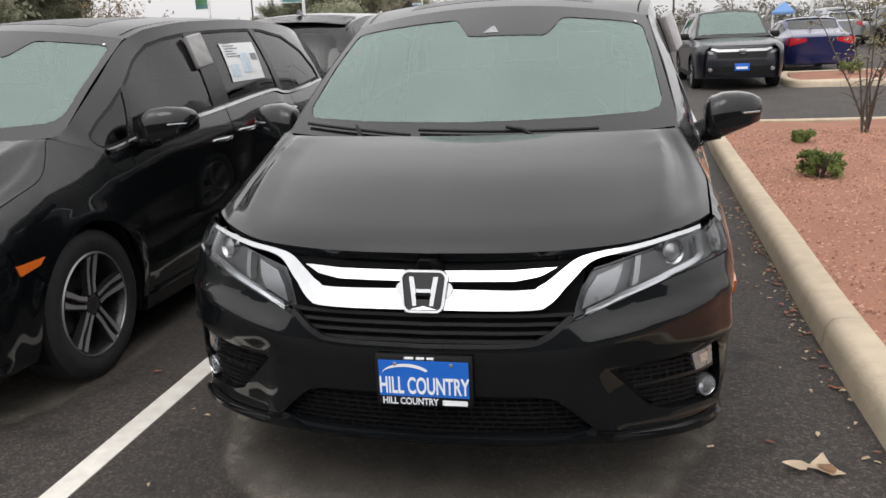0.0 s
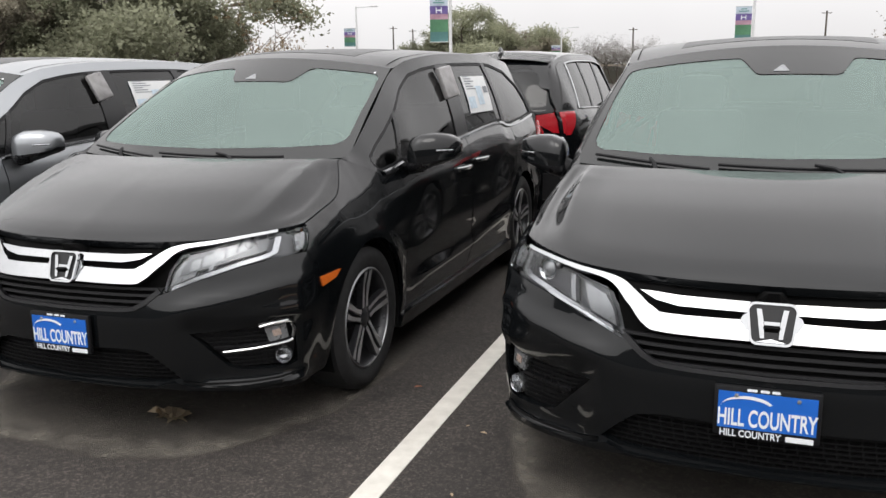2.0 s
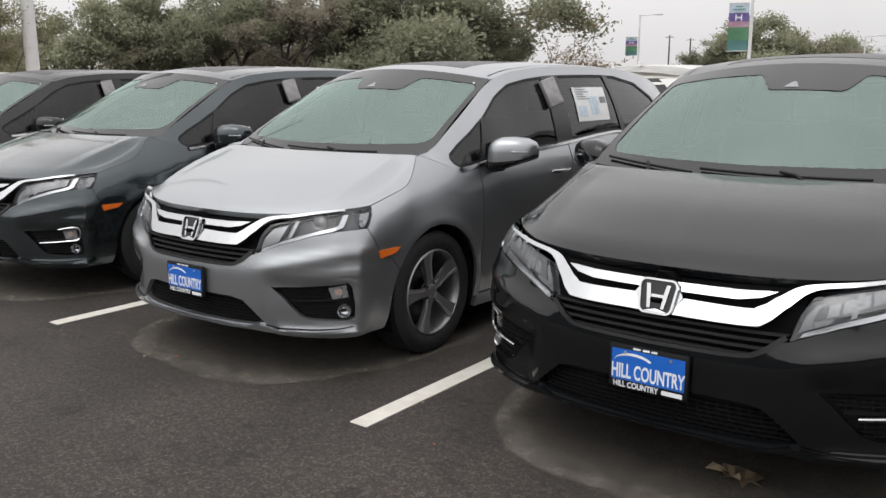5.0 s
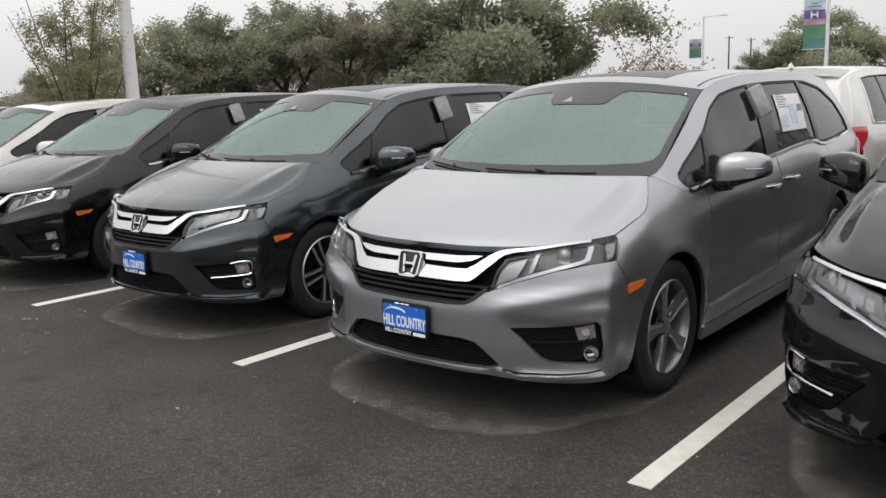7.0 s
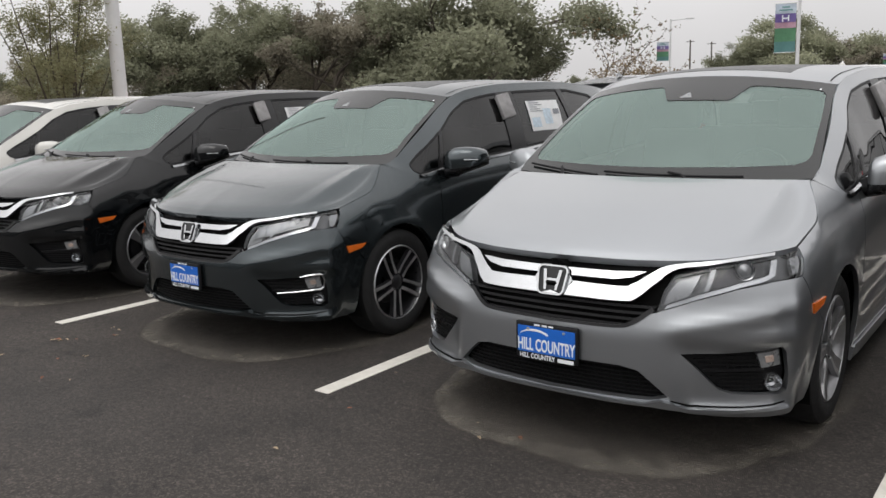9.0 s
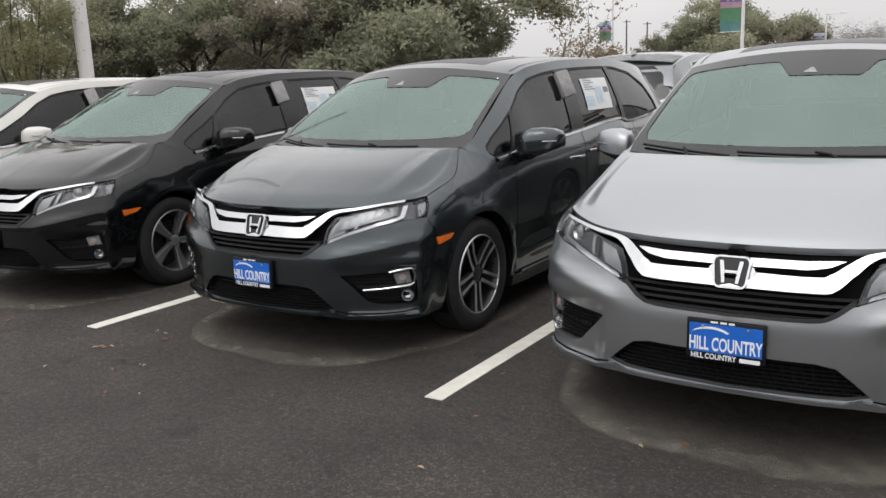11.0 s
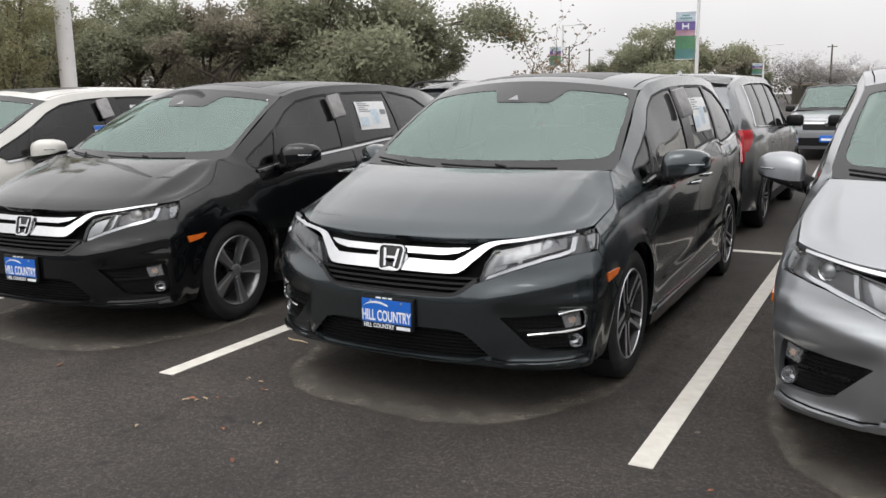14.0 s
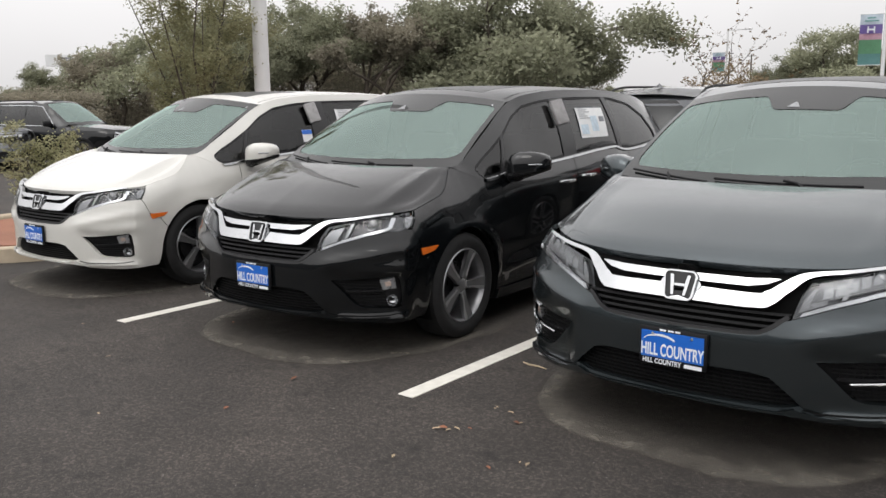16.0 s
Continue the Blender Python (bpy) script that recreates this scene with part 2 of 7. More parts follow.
M["bush_leaf"] = leaf_mat("bright_bush_leaf", (0.10, 0.14, 0.045), (0.29, 0.35, 0.13), 3.0, 0.12)
M["closing_wall"] = mat("grey_plaster_wall", (0.09, 0.09, 0.09), 0.8, vary=0.2, scale=3, bump=0.2, bscale=40)
M["sky_banner_a"] = mat("banner_purple", (0.26, 0.20, 0.46), 0.6)
M["banner_top"] = mat("banner_pale", (0.66, 0.72, 0.78), 0.6)
M["sky_banner_b"] = mat("banner_green", (0.17, 0.36, 0.22), 0.6)
M["sky_banner_c"] = mat("banner_blue", (0.17, 0.34, 0.33), 0.6)
M["sky_banner_d"] = mat("banner_rose", (0.62, 0.42, 0.50), 0.6)
M["tent_blue"] = mat("blue_tent_cloth", (0.13, 0.25, 0.48), 0.7, vary=0.1, scale=4)
M["far_green"] = leaf_mat("far_woods", (0.13, 0.125, 0.105), (0.22, 0.21, 0.175), 0.1, 0.1)


def asphalt():
    """Dark worn asphalt: stones, tar, broad worn patches and dark drips."""
    m = mat("asphalt", (0.0508, 0.0428, 0.0370), 0.82, vary=0.25, scale=240, bump=0.75, bscale=170, dark=(0.0220, 0.0185, 0.0159), coarse=0.35)
    n, l = m.node_tree.nodes, m.node_tree.links
    b = n["Principled BSDF"]
    colour = b.inputs["Base Color"].links[0].from_socket
    co = n.new("ShaderNodeTexCoord")

    def layer(colour, kind, scale, lo, hi, a, b2, detail=4):
        t = n.new("ShaderNodeTexVoronoi" if kind == "stones" else "ShaderNodeTexNoise")
        t.inputs["Scale"].default_value = scale
        if kind != "stones":
            t.inputs["Detail"].default_value = detail
        l.new(co.outputs["Object"], t.inputs["Vector"])
        r = n.new("ShaderNodeMapRange")
        r.inputs["From Min"].default_value, r.inputs["From Max"].default_value = lo, hi
        r.inputs["To Min"].default_value, r.inputs["To Max"].default_value = a, b2
        if kind == "stones":
            sep = n.new("ShaderNodeSeparateColor")
            l.new(t.outputs["Color"], sep.inputs[0])
            l.new(sep.outputs[0], r.inputs["Value"])
        else:
            l.new(t.outputs["Fac"], r.inputs["Value"])
        mx = n.new("ShaderNodeMix")
        mx.data_type, mx.blend_type = "RGBA", "MULTIPLY"
        mx.inputs["Factor"].default_value = 1.0
        l.new(colour, mx.inputs["A"])
        l.new(r.outputs["Result"], mx.inputs["B"])
        return mx.outputs["Result"]
    colour = layer(colour, "stones", 110.0, 0.60, 1.0, 0.80, 2.15)
    colour = layer(colour, "noise", 34.0, 0.35, 0.68, 0.78, 1.28)
    colour = layer(colour, "noise", 1.7, 0.34, 0.68, 0.80, 1.24, 6)
    colour = layer(colour, "noise", 5.5, 0.30, 0.40, 0.62, 1.0, 2)
    l.new(colour, b.inputs["Base Color"])
    return m


def wet(m):
    """The same paint with fine rain drops standing on it."""
    m = m.copy()
    n, l = m.node_tree.nodes, m.node_tree.links
    b = n["Principled BSDF"]
    co, v, r, bu = n.new("ShaderNodeTexCoord"), n.new("ShaderNodeTexVoronoi"), n.new("ShaderNodeMapRange"), n.new("ShaderNodeBump")
    v.inputs["Scale"].default_value = 75.0
    r.inputs["From Min"].default_value, r.inputs["From Max"].default_value = 0.15, 0.42
    r.inputs["To Min"].default_value, r.inputs["To Max"].default_value = 1.0, 0.0
    bu.inputs["Strength"].default_value, bu.inputs["Distance"].default_value = 0.09, 0.004
    l.new(co.outputs["Object"], v.inputs["Vector"])
    l.new(v.outputs["Distance"], r.inputs["Value"])
    l.new(r.outputs["Result"], bu.inputs["Height"])
    l.new(bu.outputs["Normal"], b.inputs["Normal"])
    l.new(bu.outputs["Normal"], b.inputs["Coat Normal"])
    return m


def dewy(m, rough):
    """The same paint under a film of drizzle that blurs its gloss."""
    m = m.copy()
    m.node_tree.nodes["Principled BSDF"].inputs["Coat Roughness"].default_value = rough
    return m


for k in ("black", "silver", "green", "white"):
    M["dewy_paint_" + k] = dewy(M["paint_" + k], 0.38)
M["asphalt"] = asphalt()
M["wet_paint_black"] = wet(M["paint_black"])
M["wet_paint_green"] = wet(M["paint_green"])

# ---- tools for shapes ----
from mathutils.geometry import delaunay_2d_cdt


def smooth1(points):
    """A smooth monotone curve v(t) through a few (t, v)."""
    t, v = np.array([p[0] for p in points], float), np.array([p[1] for p in points], float)
    d = np.diff(v) / np.diff(t)
    g = np.zeros(len(t))
    g[0], g[-1] = d[0], d[-1]
    for i in range(1, len(t) - 1):
        g[i] = 0 if d[i - 1] * d[i] <= 0 else 2 * d[i - 1] * d[i] / (d[i - 1] + d[i])

    def f(x):
        x = min(max(x, t[0]), t[-1])
        i = min(max(int(np.searchsorted(t, x)) - 1, 0), len(t) - 2)
        h = t[i + 1] - t[i]
        s = (x - t[i]) / h
        return float((1 + 2 * s) * (1 - s) ** 2 * v[i] + s * (1 - s) ** 2 * h * g[i] + s * s * (3 - 2 * s) * v[i + 1] + s * s * (s - 1) * h * g[i + 1])
    return f


def spline(points, n=24):
    """Points along a smooth curve through a few places of any dimension."""
    p = [Vector(q) for q in points]
    p = [2 * p[0] - p[1]] + p + [2 * p[-1] - p[-2]]
    out = []
    for i in range(1, len(p) - 2):
        for k in range(n):
            s = k / n
            out.append(0.5 * ((2 * p[i]) + (p[i + 1] - p[i - 1]) * s + (2 * p[i - 1] - 5 * p[i] + 4 * p[i + 1] - p[i + 2]) * s * s + (3 * p[i] - p[i - 1] - 3 * p[i + 1] + p[i + 2]) * s ** 3))
    out.append(p[-2].copy())
    return out


def inside(poly, pts):
    """Which of pts lie inside the polygon."""
    poly, pts = np.asarray(poly), np.asarray(pts)
    hit = np.zeros(len(pts), bool)
    a, b = poly, np.roll(poly, -1, 0)
    for (x1, y1), (x2, y2) in zip(a, b):
        if y1 == y2:
            continue
        c = ((y1 > pts[:, 1]) != (y2 > pts[:, 1])) & (pts[:, 0] < (x2 - x1) * (pts[:, 1] - y1) / (y2 - y1) + x1)
        hit ^= c
    return hit


def near(poly, pts):
    poly, pts = np.asarray(poly, float), np.asarray(pts, float)
    best = np.full(len(pts), 1e9)
    for a, b in zip(poly, np.roll(poly, -1, 0)):
        d = b - a
        s = np.clip(((pts - a) @ d) / max(d @ d, 1e-12), 0, 1)
        best = np.minimum(best, np.hypot(*(pts - a - s[:, None] * d).T))
    return best


def dense(poly, step):
    out = []
    poly = [Vector(p[:2]) for p in poly]
    for a, b in zip(poly, poly[1:] + poly[:1]):
        n = max(1, int((b - a).length / step))
        out += [a + (b - a) * k / n for k in range(n)]
    return out


def region(bm, outer, f, holes=(), step=0.035, rim=0.015, lift=0.0, flip=False):
    """A trimmed piece of the surface f(u, v): outline, holes, and an edge turned inwards."""
    loops = [dense(p, step) for p in (outer, *holes)]
    pts, edges = [], []
    for lp in loops:
        k = len(pts)
        pts += [tuple(p) for p in lp]
        edges += [(k + i, k + (i + 1) % len(lp)) for i in range(len(lp))]
    o = np.array([tuple(p) for p in loops[0]])
    lo, hi = o.min(0), o.max(0)
    nx, ny = max(1, int((hi[0] - lo[0]) / step)), max(1, int((hi[1] - lo[1]) / step))
    grid = np.array([(lo[0] + (hi[0] - lo[0]) * (i + 0.5 * (j % 2)) / nx, lo[1] + (hi[1] - lo[1]) * j / ny) for i in range(nx + 1) for j in range(ny + 1)])
    keep = inside(o, grid) & (near(o, grid) > 0.45 * step)
    hs = [np.array([tuple(p) for p in lp]) for lp in loops[1:]]
    for h in hs:
        keep &= ~inside(h, grid) & (near(h, grid) > 0.45 * step)
    pts += [tuple(p) for p in grid[keep]]
    vs, _, fs, *_ = delaunay_2d_cdt([Vector(p) for p in pts], edges, [], 0, 1e-6)
    cent = np.array([np.mean([tuple(vs[i]) for i in t], 0) for t in fs])
    good = inside(o, cent)
    for h in hs:
        good &= ~inside(h, cent)
    e = 1e-3

    def place(u, v):
        p = Vector(f(u, v))
        du, dv = Vector(f(u + e, v)) - Vector(f(u - e, v)), Vector(f(u, v + e)) - Vector(f(u, v - e))
        n = du.cross(dv)
        n = n.normalized() if n.length > 1e-12 else Vector((0, 0, 1))
        return p, -n if flip else n
    made, norm = {}, {}
    for t, g in zip(fs, good):
        if not g:
            continue
        for i in t:
            if i not in made:
                p, n = place(*vs[i])
                made[i], norm[i] = bm.verts.new(p + n * lift), n
        tri = [made[i] for i in t]
        if flip:
            tri.reverse()
        try:
            bm.faces.new(tri)
        except ValueError:
            pass
    if rim:
        where = {v: norm[i] for i, v in made.items()}
        mine = set(where)
        rimv = {}
        for ed in [ed for ed in bm.edges if len(ed.link_faces) == 1 and ed.verts[0] in mine and ed.verts[1] in mine]:
            lp = ed.link_loops[0]
            a, b = lp.vert, lp.link_loop_next.vert
            for v in (a, b):
                if v not in rimv:
                    rimv[v] = bm.verts.new(v.co - where[v] * rim)
            bm.faces.new((b, a, rimv[a], rimv[b]))
    return bm


def patch(bm, f, nu, nv, u0=0.0, u1=1.0, v0=0.0, v1=1.0, flip=False):
    g = [[bm.verts.new(f(u0 + (u1 - u0) * i / nu, v0 + (v1 - v0) * j / nv)) for j in range(nv + 1)] for i in range(nu + 1)]
    for i in range(nu):
        for j in range(nv):
            q = [g[i][j], g[i + 1][j], g[i + 1][j + 1], g[i][j + 1]]
            bm.faces.new(q[::-1] if flip else q)
    return g


def box(bm, size, at=(0, 0, 0), turn=(0, 0, 0), bevel=0.0, seg=2):
    m = pose(*at, *turn) @ Matrix.Diagonal((*size, 1))
    made = bmesh.ops.create_cube(bm, size=1.0, matrix=m)
    if bevel:
        es = list({e for v in made["verts"] for e in v.link_edges})
        bmesh.ops.bevel(bm, geom=es, offset=bevel, segments=seg, affect="EDGES", profile=0.5)
    return bm


def tube(bm, pts, radii, sides=8, cap=True):
    """A round bar along pts."""
    pts = [Vector(p) for p in pts]
    if not hasattr(radii, "__len__"):
        radii = [radii] * len(pts)
    rings = []
    up = Vector((0.13, 0.31, 0.94))
    for i, p in enumerate(pts):
        d = (pts[min(i + 1, len(pts) - 1)] - pts[max(i - 1, 0)]).normalized()
        a = d.cross(up if abs(d.dot(up)) < 0.95 else Vector((1, 0, 0))).normalized()
        b = d.cross(a)
        rings.append([bm.verts.new(p + (a * math.cos(2 * math.pi * k / sides) + b * math.sin(2 * math.pi * k / sides)) * radii[i]) for k in range(sides)])
    for r, s in zip(rings, rings[1:]):
        for k in range(sides):
            bm.faces.new((r[k], r[(k + 1) % sides], s[(k + 1) % sides], s[k]))
    if cap:
        bm.faces.new(rings[0][::-1])
        bm.faces.new(rings[-1])
    return bm


def lathe(bm, profile, sides=40, axis="x", at=(0, 0, 0), closed=False):
    """A solid of revolution round the x axis (profile of (x, r)) or the y axis."""
    rings = []
    for h, r in profile:
        ring = []
        for k in range(sides):
            c, s = math.cos(2 * math.pi * k / sides), math.sin(2 * math.pi * k / sides)
            p = (h, r * c, r * s) if axis == "x" else (r * c, h, r * s) if axis == "y" else (r * c, r * s, h)
            ring.append(bm.verts.new(Vector(p) + Vector(at)))
        rings.append(ring)
    pairs = list(zip(rings, rings[1:])) + ([(rings[-1], rings[0])] if closed else [])
    for a, b in pairs:
        for k in range(sides):
            bm.faces.new((a[k], b[k], b[(k + 1) % sides], a[(k + 1) % sides]))
    return rings


def prism(bm, poly, f, depth):
    """A plate: the polygon mapped by f(u, v, w), from w = 0 to w = depth."""
    a = [bm.verts.new(f(u, v, 0.0)) for u, v in poly]
    b = [bm.verts.new(f(u, v, depth)) for u, v in poly]
    n = len(poly)
    bm.faces.new(b)
    bm.faces.new(a[::-1])
    for i in range(n):
        bm.faces.new((a[i], a[(i + 1) % n], b[(i + 1) % n], b[i]))


def finish(name, bm, material, sharp=40, recalc=False):
    if recalc:
        bmesh.ops.recalc_face_normals(bm, faces=bm.faces)
    me = bpy.data.meshes.new(name)
    bm.to_mesh(me)
    bm.free()
    me.materials.append(material)
    me.shade_smooth()
    me.set_sharp_from_angle(angle=radians(sharp))
    return me


def part(name, bm, material, parent, label="", sharp=40, recalc=False):
    """Links a bmesh as one mesh object under a thing or a part."""
    ob = new(name, finish(name, bm, material, sharp, recalc))
    ob.parent = parent
    if label:
        ob["label"] = label
    return ob


def solid(name, bm, material, label, category, group="", kind="", at=None, sharp=40, recalc=False):
    """A thing that is one mesh."""
    ob = new(name, finish(name, bm, material, sharp, recalc))
    if at is not None:
        ob.matrix_basis = at
    return tagged(ob, label, category, group, kind)


def letters(name, text, material, size, parent, m, squash=1.0, label=""):
    """Raised lettering in the built-in font, centred."""
    cu = bpy.data.curves.new(name, "FONT")
    cu.body, cu.size, cu.align_x, cu.align_y, cu.extrude = text, size, "CENTER", "CENTER", 0.0006
    cu.offset = 0.022 * size
    tmp = bpy.data.objects.new(name, cu)
    scene.collection.objects.link(tmp)
    bpy.context.view_layer.update()
    me = bpy.data.meshes.new_from_object(tmp.evaluated_get(bpy.context.evaluated_depsgraph_get()))
    bpy.data.objects.remove(tmp)
    me.materials.clear()
    me.materials.append(material)
    me.transform(m @ Matrix.Diagonal((squash, 1, 1, 1)))
    ob = new(name, me)
    ob.parent = parent
    if label:
        ob["label"] = label
    return ob

# ---- the minivan: master surfaces (x across, y backwards from the badge, z up) ----
v_half = smooth1([(0.30, 0.955), (0.36, 0.974), (0.45, 0.984), (0.60, 0.991), (0.93, 0.997), (1.6, 0.992), (3.6, 0.992), (4.3, 0.972), (4.7, 0.935), (5.0, 0.86)])
v_ztop = smooth1([(0.36, 0.898), (0.40, 0.908), (0.465, 0.923), (0.60, 0.957), (0.742, 0.996), (0.80, 1.026), (0.88, 1.088), (0.966, 1.150), (1.03, 1.128), (1.15, 1.077), (1.24, 1.050), (1.56, 1.083), (2.03, 1.115), (2.55, 1.145), (3.1, 1.180), (3.40, 1.190), (3.56, 1.162), (3.72, 1.152), (4.1, 1.166), (4.54, 1.195), (5.0, 1.20)])
v_fall = smooth1([(0.36, 2.10), (0.465, 1.69), (0.60, 1.26), (0.742, 0.96), (0.966, 0.85), (1.10, 0.71), (1.24, 0.53), (1.45, 0.42)])
v_xs = smooth1([(0.36 + 0.88 * k / 24, v_half(0.36 + 0.88 * k / 24) - v_fall(0.36 + 0.88 * k / 24) * (v_ztop(0.36 + 0.88 * k / 24) - 0.70) ** 2) for k in range(25)] + [(1.45, 0.936), (2.8, 0.933), (3.8, 0.922), (4.5, 0.885), (5.0, 0.80)])
v_round = smooth1([(0.4, 0.55), (0.65, 0.66), (0.85, 1.0), (5.0, 1.0)])
v_zrail = smooth1([(0.90, 1.138), (0.966, 1.152), (1.05, 1.160), (1.2, 1.238), (1.5, 1.400), (1.8, 1.556), (1.9, 1.592), (2.1, 1.640), (2.6, 1.680), (3.3, 1.690), (4.2, 1.650), (4.8, 1.560), (5.0, 1.50)])
v_xrail = smooth1([(0.90, 0.832), (0.966, 0.824), (1.05, 0.826), (1.4, 0.795), (1.8, 0.735), (1.9, 0.728), (2.3, 0.752), (3.0, 0.762), (3.6, 0.750), (4.3, 0.705), (4.9, 0.62)])
v_crease = smooth1([(1.4, 0.40), (2.4, 0.43), (3.5, 0.52), (4.5, 0.60)])
V_PLAN = spline([(0, -0.055), (0.32, -0.034), (0.56, 0.026), (0.74, 0.100), (0.870, 0.184), (0.936, 0.258), (0.972, 0.335), (0.986, 0.435), (0.993, 0.62), (0.997, 0.80)], 12)
v_len = np.concatenate([[0], np.cumsum([(b - a).length for a, b in zip(V_PLAN, V_PLAN[1:])])])
v_px, v_py = np.array([p.x for p in V_PLAN]), np.array([p.y for p in V_PLAN])
v_fold = float(np.interp(0.962, v_px, v_len))
v_back = smooth1([(0.15, 0.14), (0.20, 0.075), (0.24, 0.035), (0.29, 0.012), (0.42, 0.0), (0.56, 0.0), (0.62, 0.012), (0.70, 0.035), (0.776, 0.055), (0.855, 0.105), (0.93, 0.18), (1.0, 0.27)])
WHEEL_Y, WHEEL_Z, WHEELBASE, ARCH = 0.935, 0.362, 3.0, 0.405


def v_side(y, z):
    w, xs, zt = v_half(y), v_xs(y), v_ztop(y)
    z0 = 0.70
    if z > z0:
        u = min((z - z0) / (zt - z0), 1.0)
        flat = 2.0 + 2.2 * min(1, max(0, (y - 1.15) / 0.5))
        x = xs + (w - xs) * max(1 - u ** flat, 0.0) ** v_round(y)
        x += 0.006 * math.exp(-((z - (zt - 0.13)) / 0.02) ** 2) * min(1, max(0, (y - 1.0) / 0.5))
    else:
        x = w - (0.055 - 0.025 * min(1, max(0, (y - 1.1) / 0.4))) * ((z0 - z) / 0.48) ** 2
        if y > 1.35:
            c = v_crease(y)
            x += 0.014 * math.exp(-((z - c) / 0.04) ** 2) * min(1, (y - 1.35) / 0.3) - 0.006 * math.exp(-((z - c - 0.1) / 0.06) ** 2)
    for wy in (WHEEL_Y, WHEEL_Y + WHEELBASE):
        r = math.hypot(y - wy, z - WHEEL_Z)
        x += 0.010 * math.exp(-((r - ARCH - 0.015) / 0.035) ** 2)
    return (x, y, z)


def v_glass(y, z):
    zt, zr, xs, xr = v_ztop(y), v_zrail(y), v_xs(y), v_xrail(y)
    k = min(max((z - zt) / max(zr - zt, 0.02), -0.1), 1.1)
    return (xs + (xr - xs) * k + (0.022 + 0.018 * max(0, 1 - abs(y - 1.6) / 0.5)) * min(1, (zr - zt) / 0.4) ** 2 * math.sin(math.pi * min(max(k, 0), 1)), y, z)


def v_front(s, z):
    """The front face: s is the way along the bumper from the middle."""
    a = abs(s)
    x, y = float(np.interp(a, v_len, v_px)), float(np.interp(a, v_len, v_py))
    x2, y2 = float(np.interp(a + 0.02, v_len, v_px)), float(np.interp(a + 0.02, v_len, v_py))
    x1, y1 = float(np.interp(max(a - 0.02, 0), v_len, v_px)), float(np.interp(max(a - 0.02, 0), v_len, v_py))
    d = Vector((x2 - x1, y2 - y1)).normalized()
    if a < 0.02:
        d = Vector((1, 0))
    b = v_back(z) * (1 - 0.30 * min(a / 1.1, 1))
    fold = lambda t: t * t * (3 - 2 * t)
    side_k = fold(min(max((a - 0.53 - 0.10 * (0.5 - z)) / 0.10, 0), 1)) * fold(min(max((1.28 - a) / 0.25, 0), 1))
    b += 0.024 * side_k * fold(min(max((0.572 - z) / 0.040, 0), 1)) * fold(min(max((z - 0.280) / 0.026, 0), 1))
    b -= 0.016 * math.exp(-((z - 0.60 - 0.10 * min(max((a - 0.5) / 0.5, 0), 1)) / 0.03) ** 2) * fold(min(max((a - 0.45) / 0.15, 0), 1))
    b -= 0.009 * math.exp(-((a - v_fold) / 0.028) ** 2) * fold(min(max((z - 0.30) / 0.12, 0), 1)) * fold(min(max((0.82 - z) / 0.12, 0), 1))
    yp = y
    x, y = x - d.y * b, y + d.x * b
    k = fold(min(max((yp - 0.26) / 0.18, 0), 1))
    if k > 0:
        q = v_side(yp, z)
        x, y = x + (q[0] - x) * k, y + (yp - y) * k
    return (math.copysign(x, s) if s else 0.0, y, z)


def v_rear(s, z):
    a = abs(s)
    x = a * 0.92
    y = 5.08 - 0.24 * (a / 0.98) ** 4 - 0.20 * max(0, (z - 0.95) / 0.6) ** 1.6 - 0.05 * max(0, (0.5 - z) / 0.3)
    x *= 1 - 0.33 * max(0, (z - 1.02) / 0.5)
    return (math.copysign(x, s), y, z)


def sx(x):
    """Way along the front face at the half width x."""
    return float(np.interp(x, v_px, v_len))


def sy(y):
    return float(np.interp(y, v_py, v_len))


def arch_y(z, back=False, wy=WHEEL_Y):
    d = math.sqrt(max(ARCH ** 2 - (z - WHEEL_Z) ** 2, 0))
    return wy + d if back else wy - d


def arc(wy, z0, z1, n=14, over=False):
    """Points on a wheel arch from the height z0 in front, over the top, to z1 behind."""
    a0 = math.pi - math.asin((z0 - WHEEL_Z) / ARCH)
    a1 = math.asin((z1 - WHEEL_Z) / ARCH)
    return [(wy + ARCH * math.cos(a0 + (a1 - a0) * k / n), WHEEL_Z + ARCH * math.sin(a0 + (a1 - a0) * k / n)) for k in range(n + 1)]


def both(bm):
    """Adds the mirror image across x = 0."""
    geo = bmesh.ops.duplicate(bm, geom=bm.verts[:] + bm.edges[:] + bm.faces[:])
    vs = [g for g in geo["geom"] if isinstance(g, bmesh.types.BMVert)]
    fs = [g for g in geo["geom"] if isinstance(g, bmesh.types.BMFace)]
    for v in vs:
        v.co.x = -v.co.x
    bmesh.ops.reverse_faces(bm, faces=fs)
    return bm


def mirrored(ob):
    """The same part on the other side of the car, as an object of its own."""
    me = ob.data.copy()
    me.transform(Matrix.Diagonal((-1, 1, 1, 1)))
    me.flip_normals()
    o = new(ob.name.split(".")[0], me)
    o.parent = ob.parent
    if "label" in ob:
        o["label"] = ob["label"]
    return o


GRILLE_EDGE = spline([(0, 0.598), (0.30, 0.602), (0.385, 0.622), (0.455, 0.672)], 6)


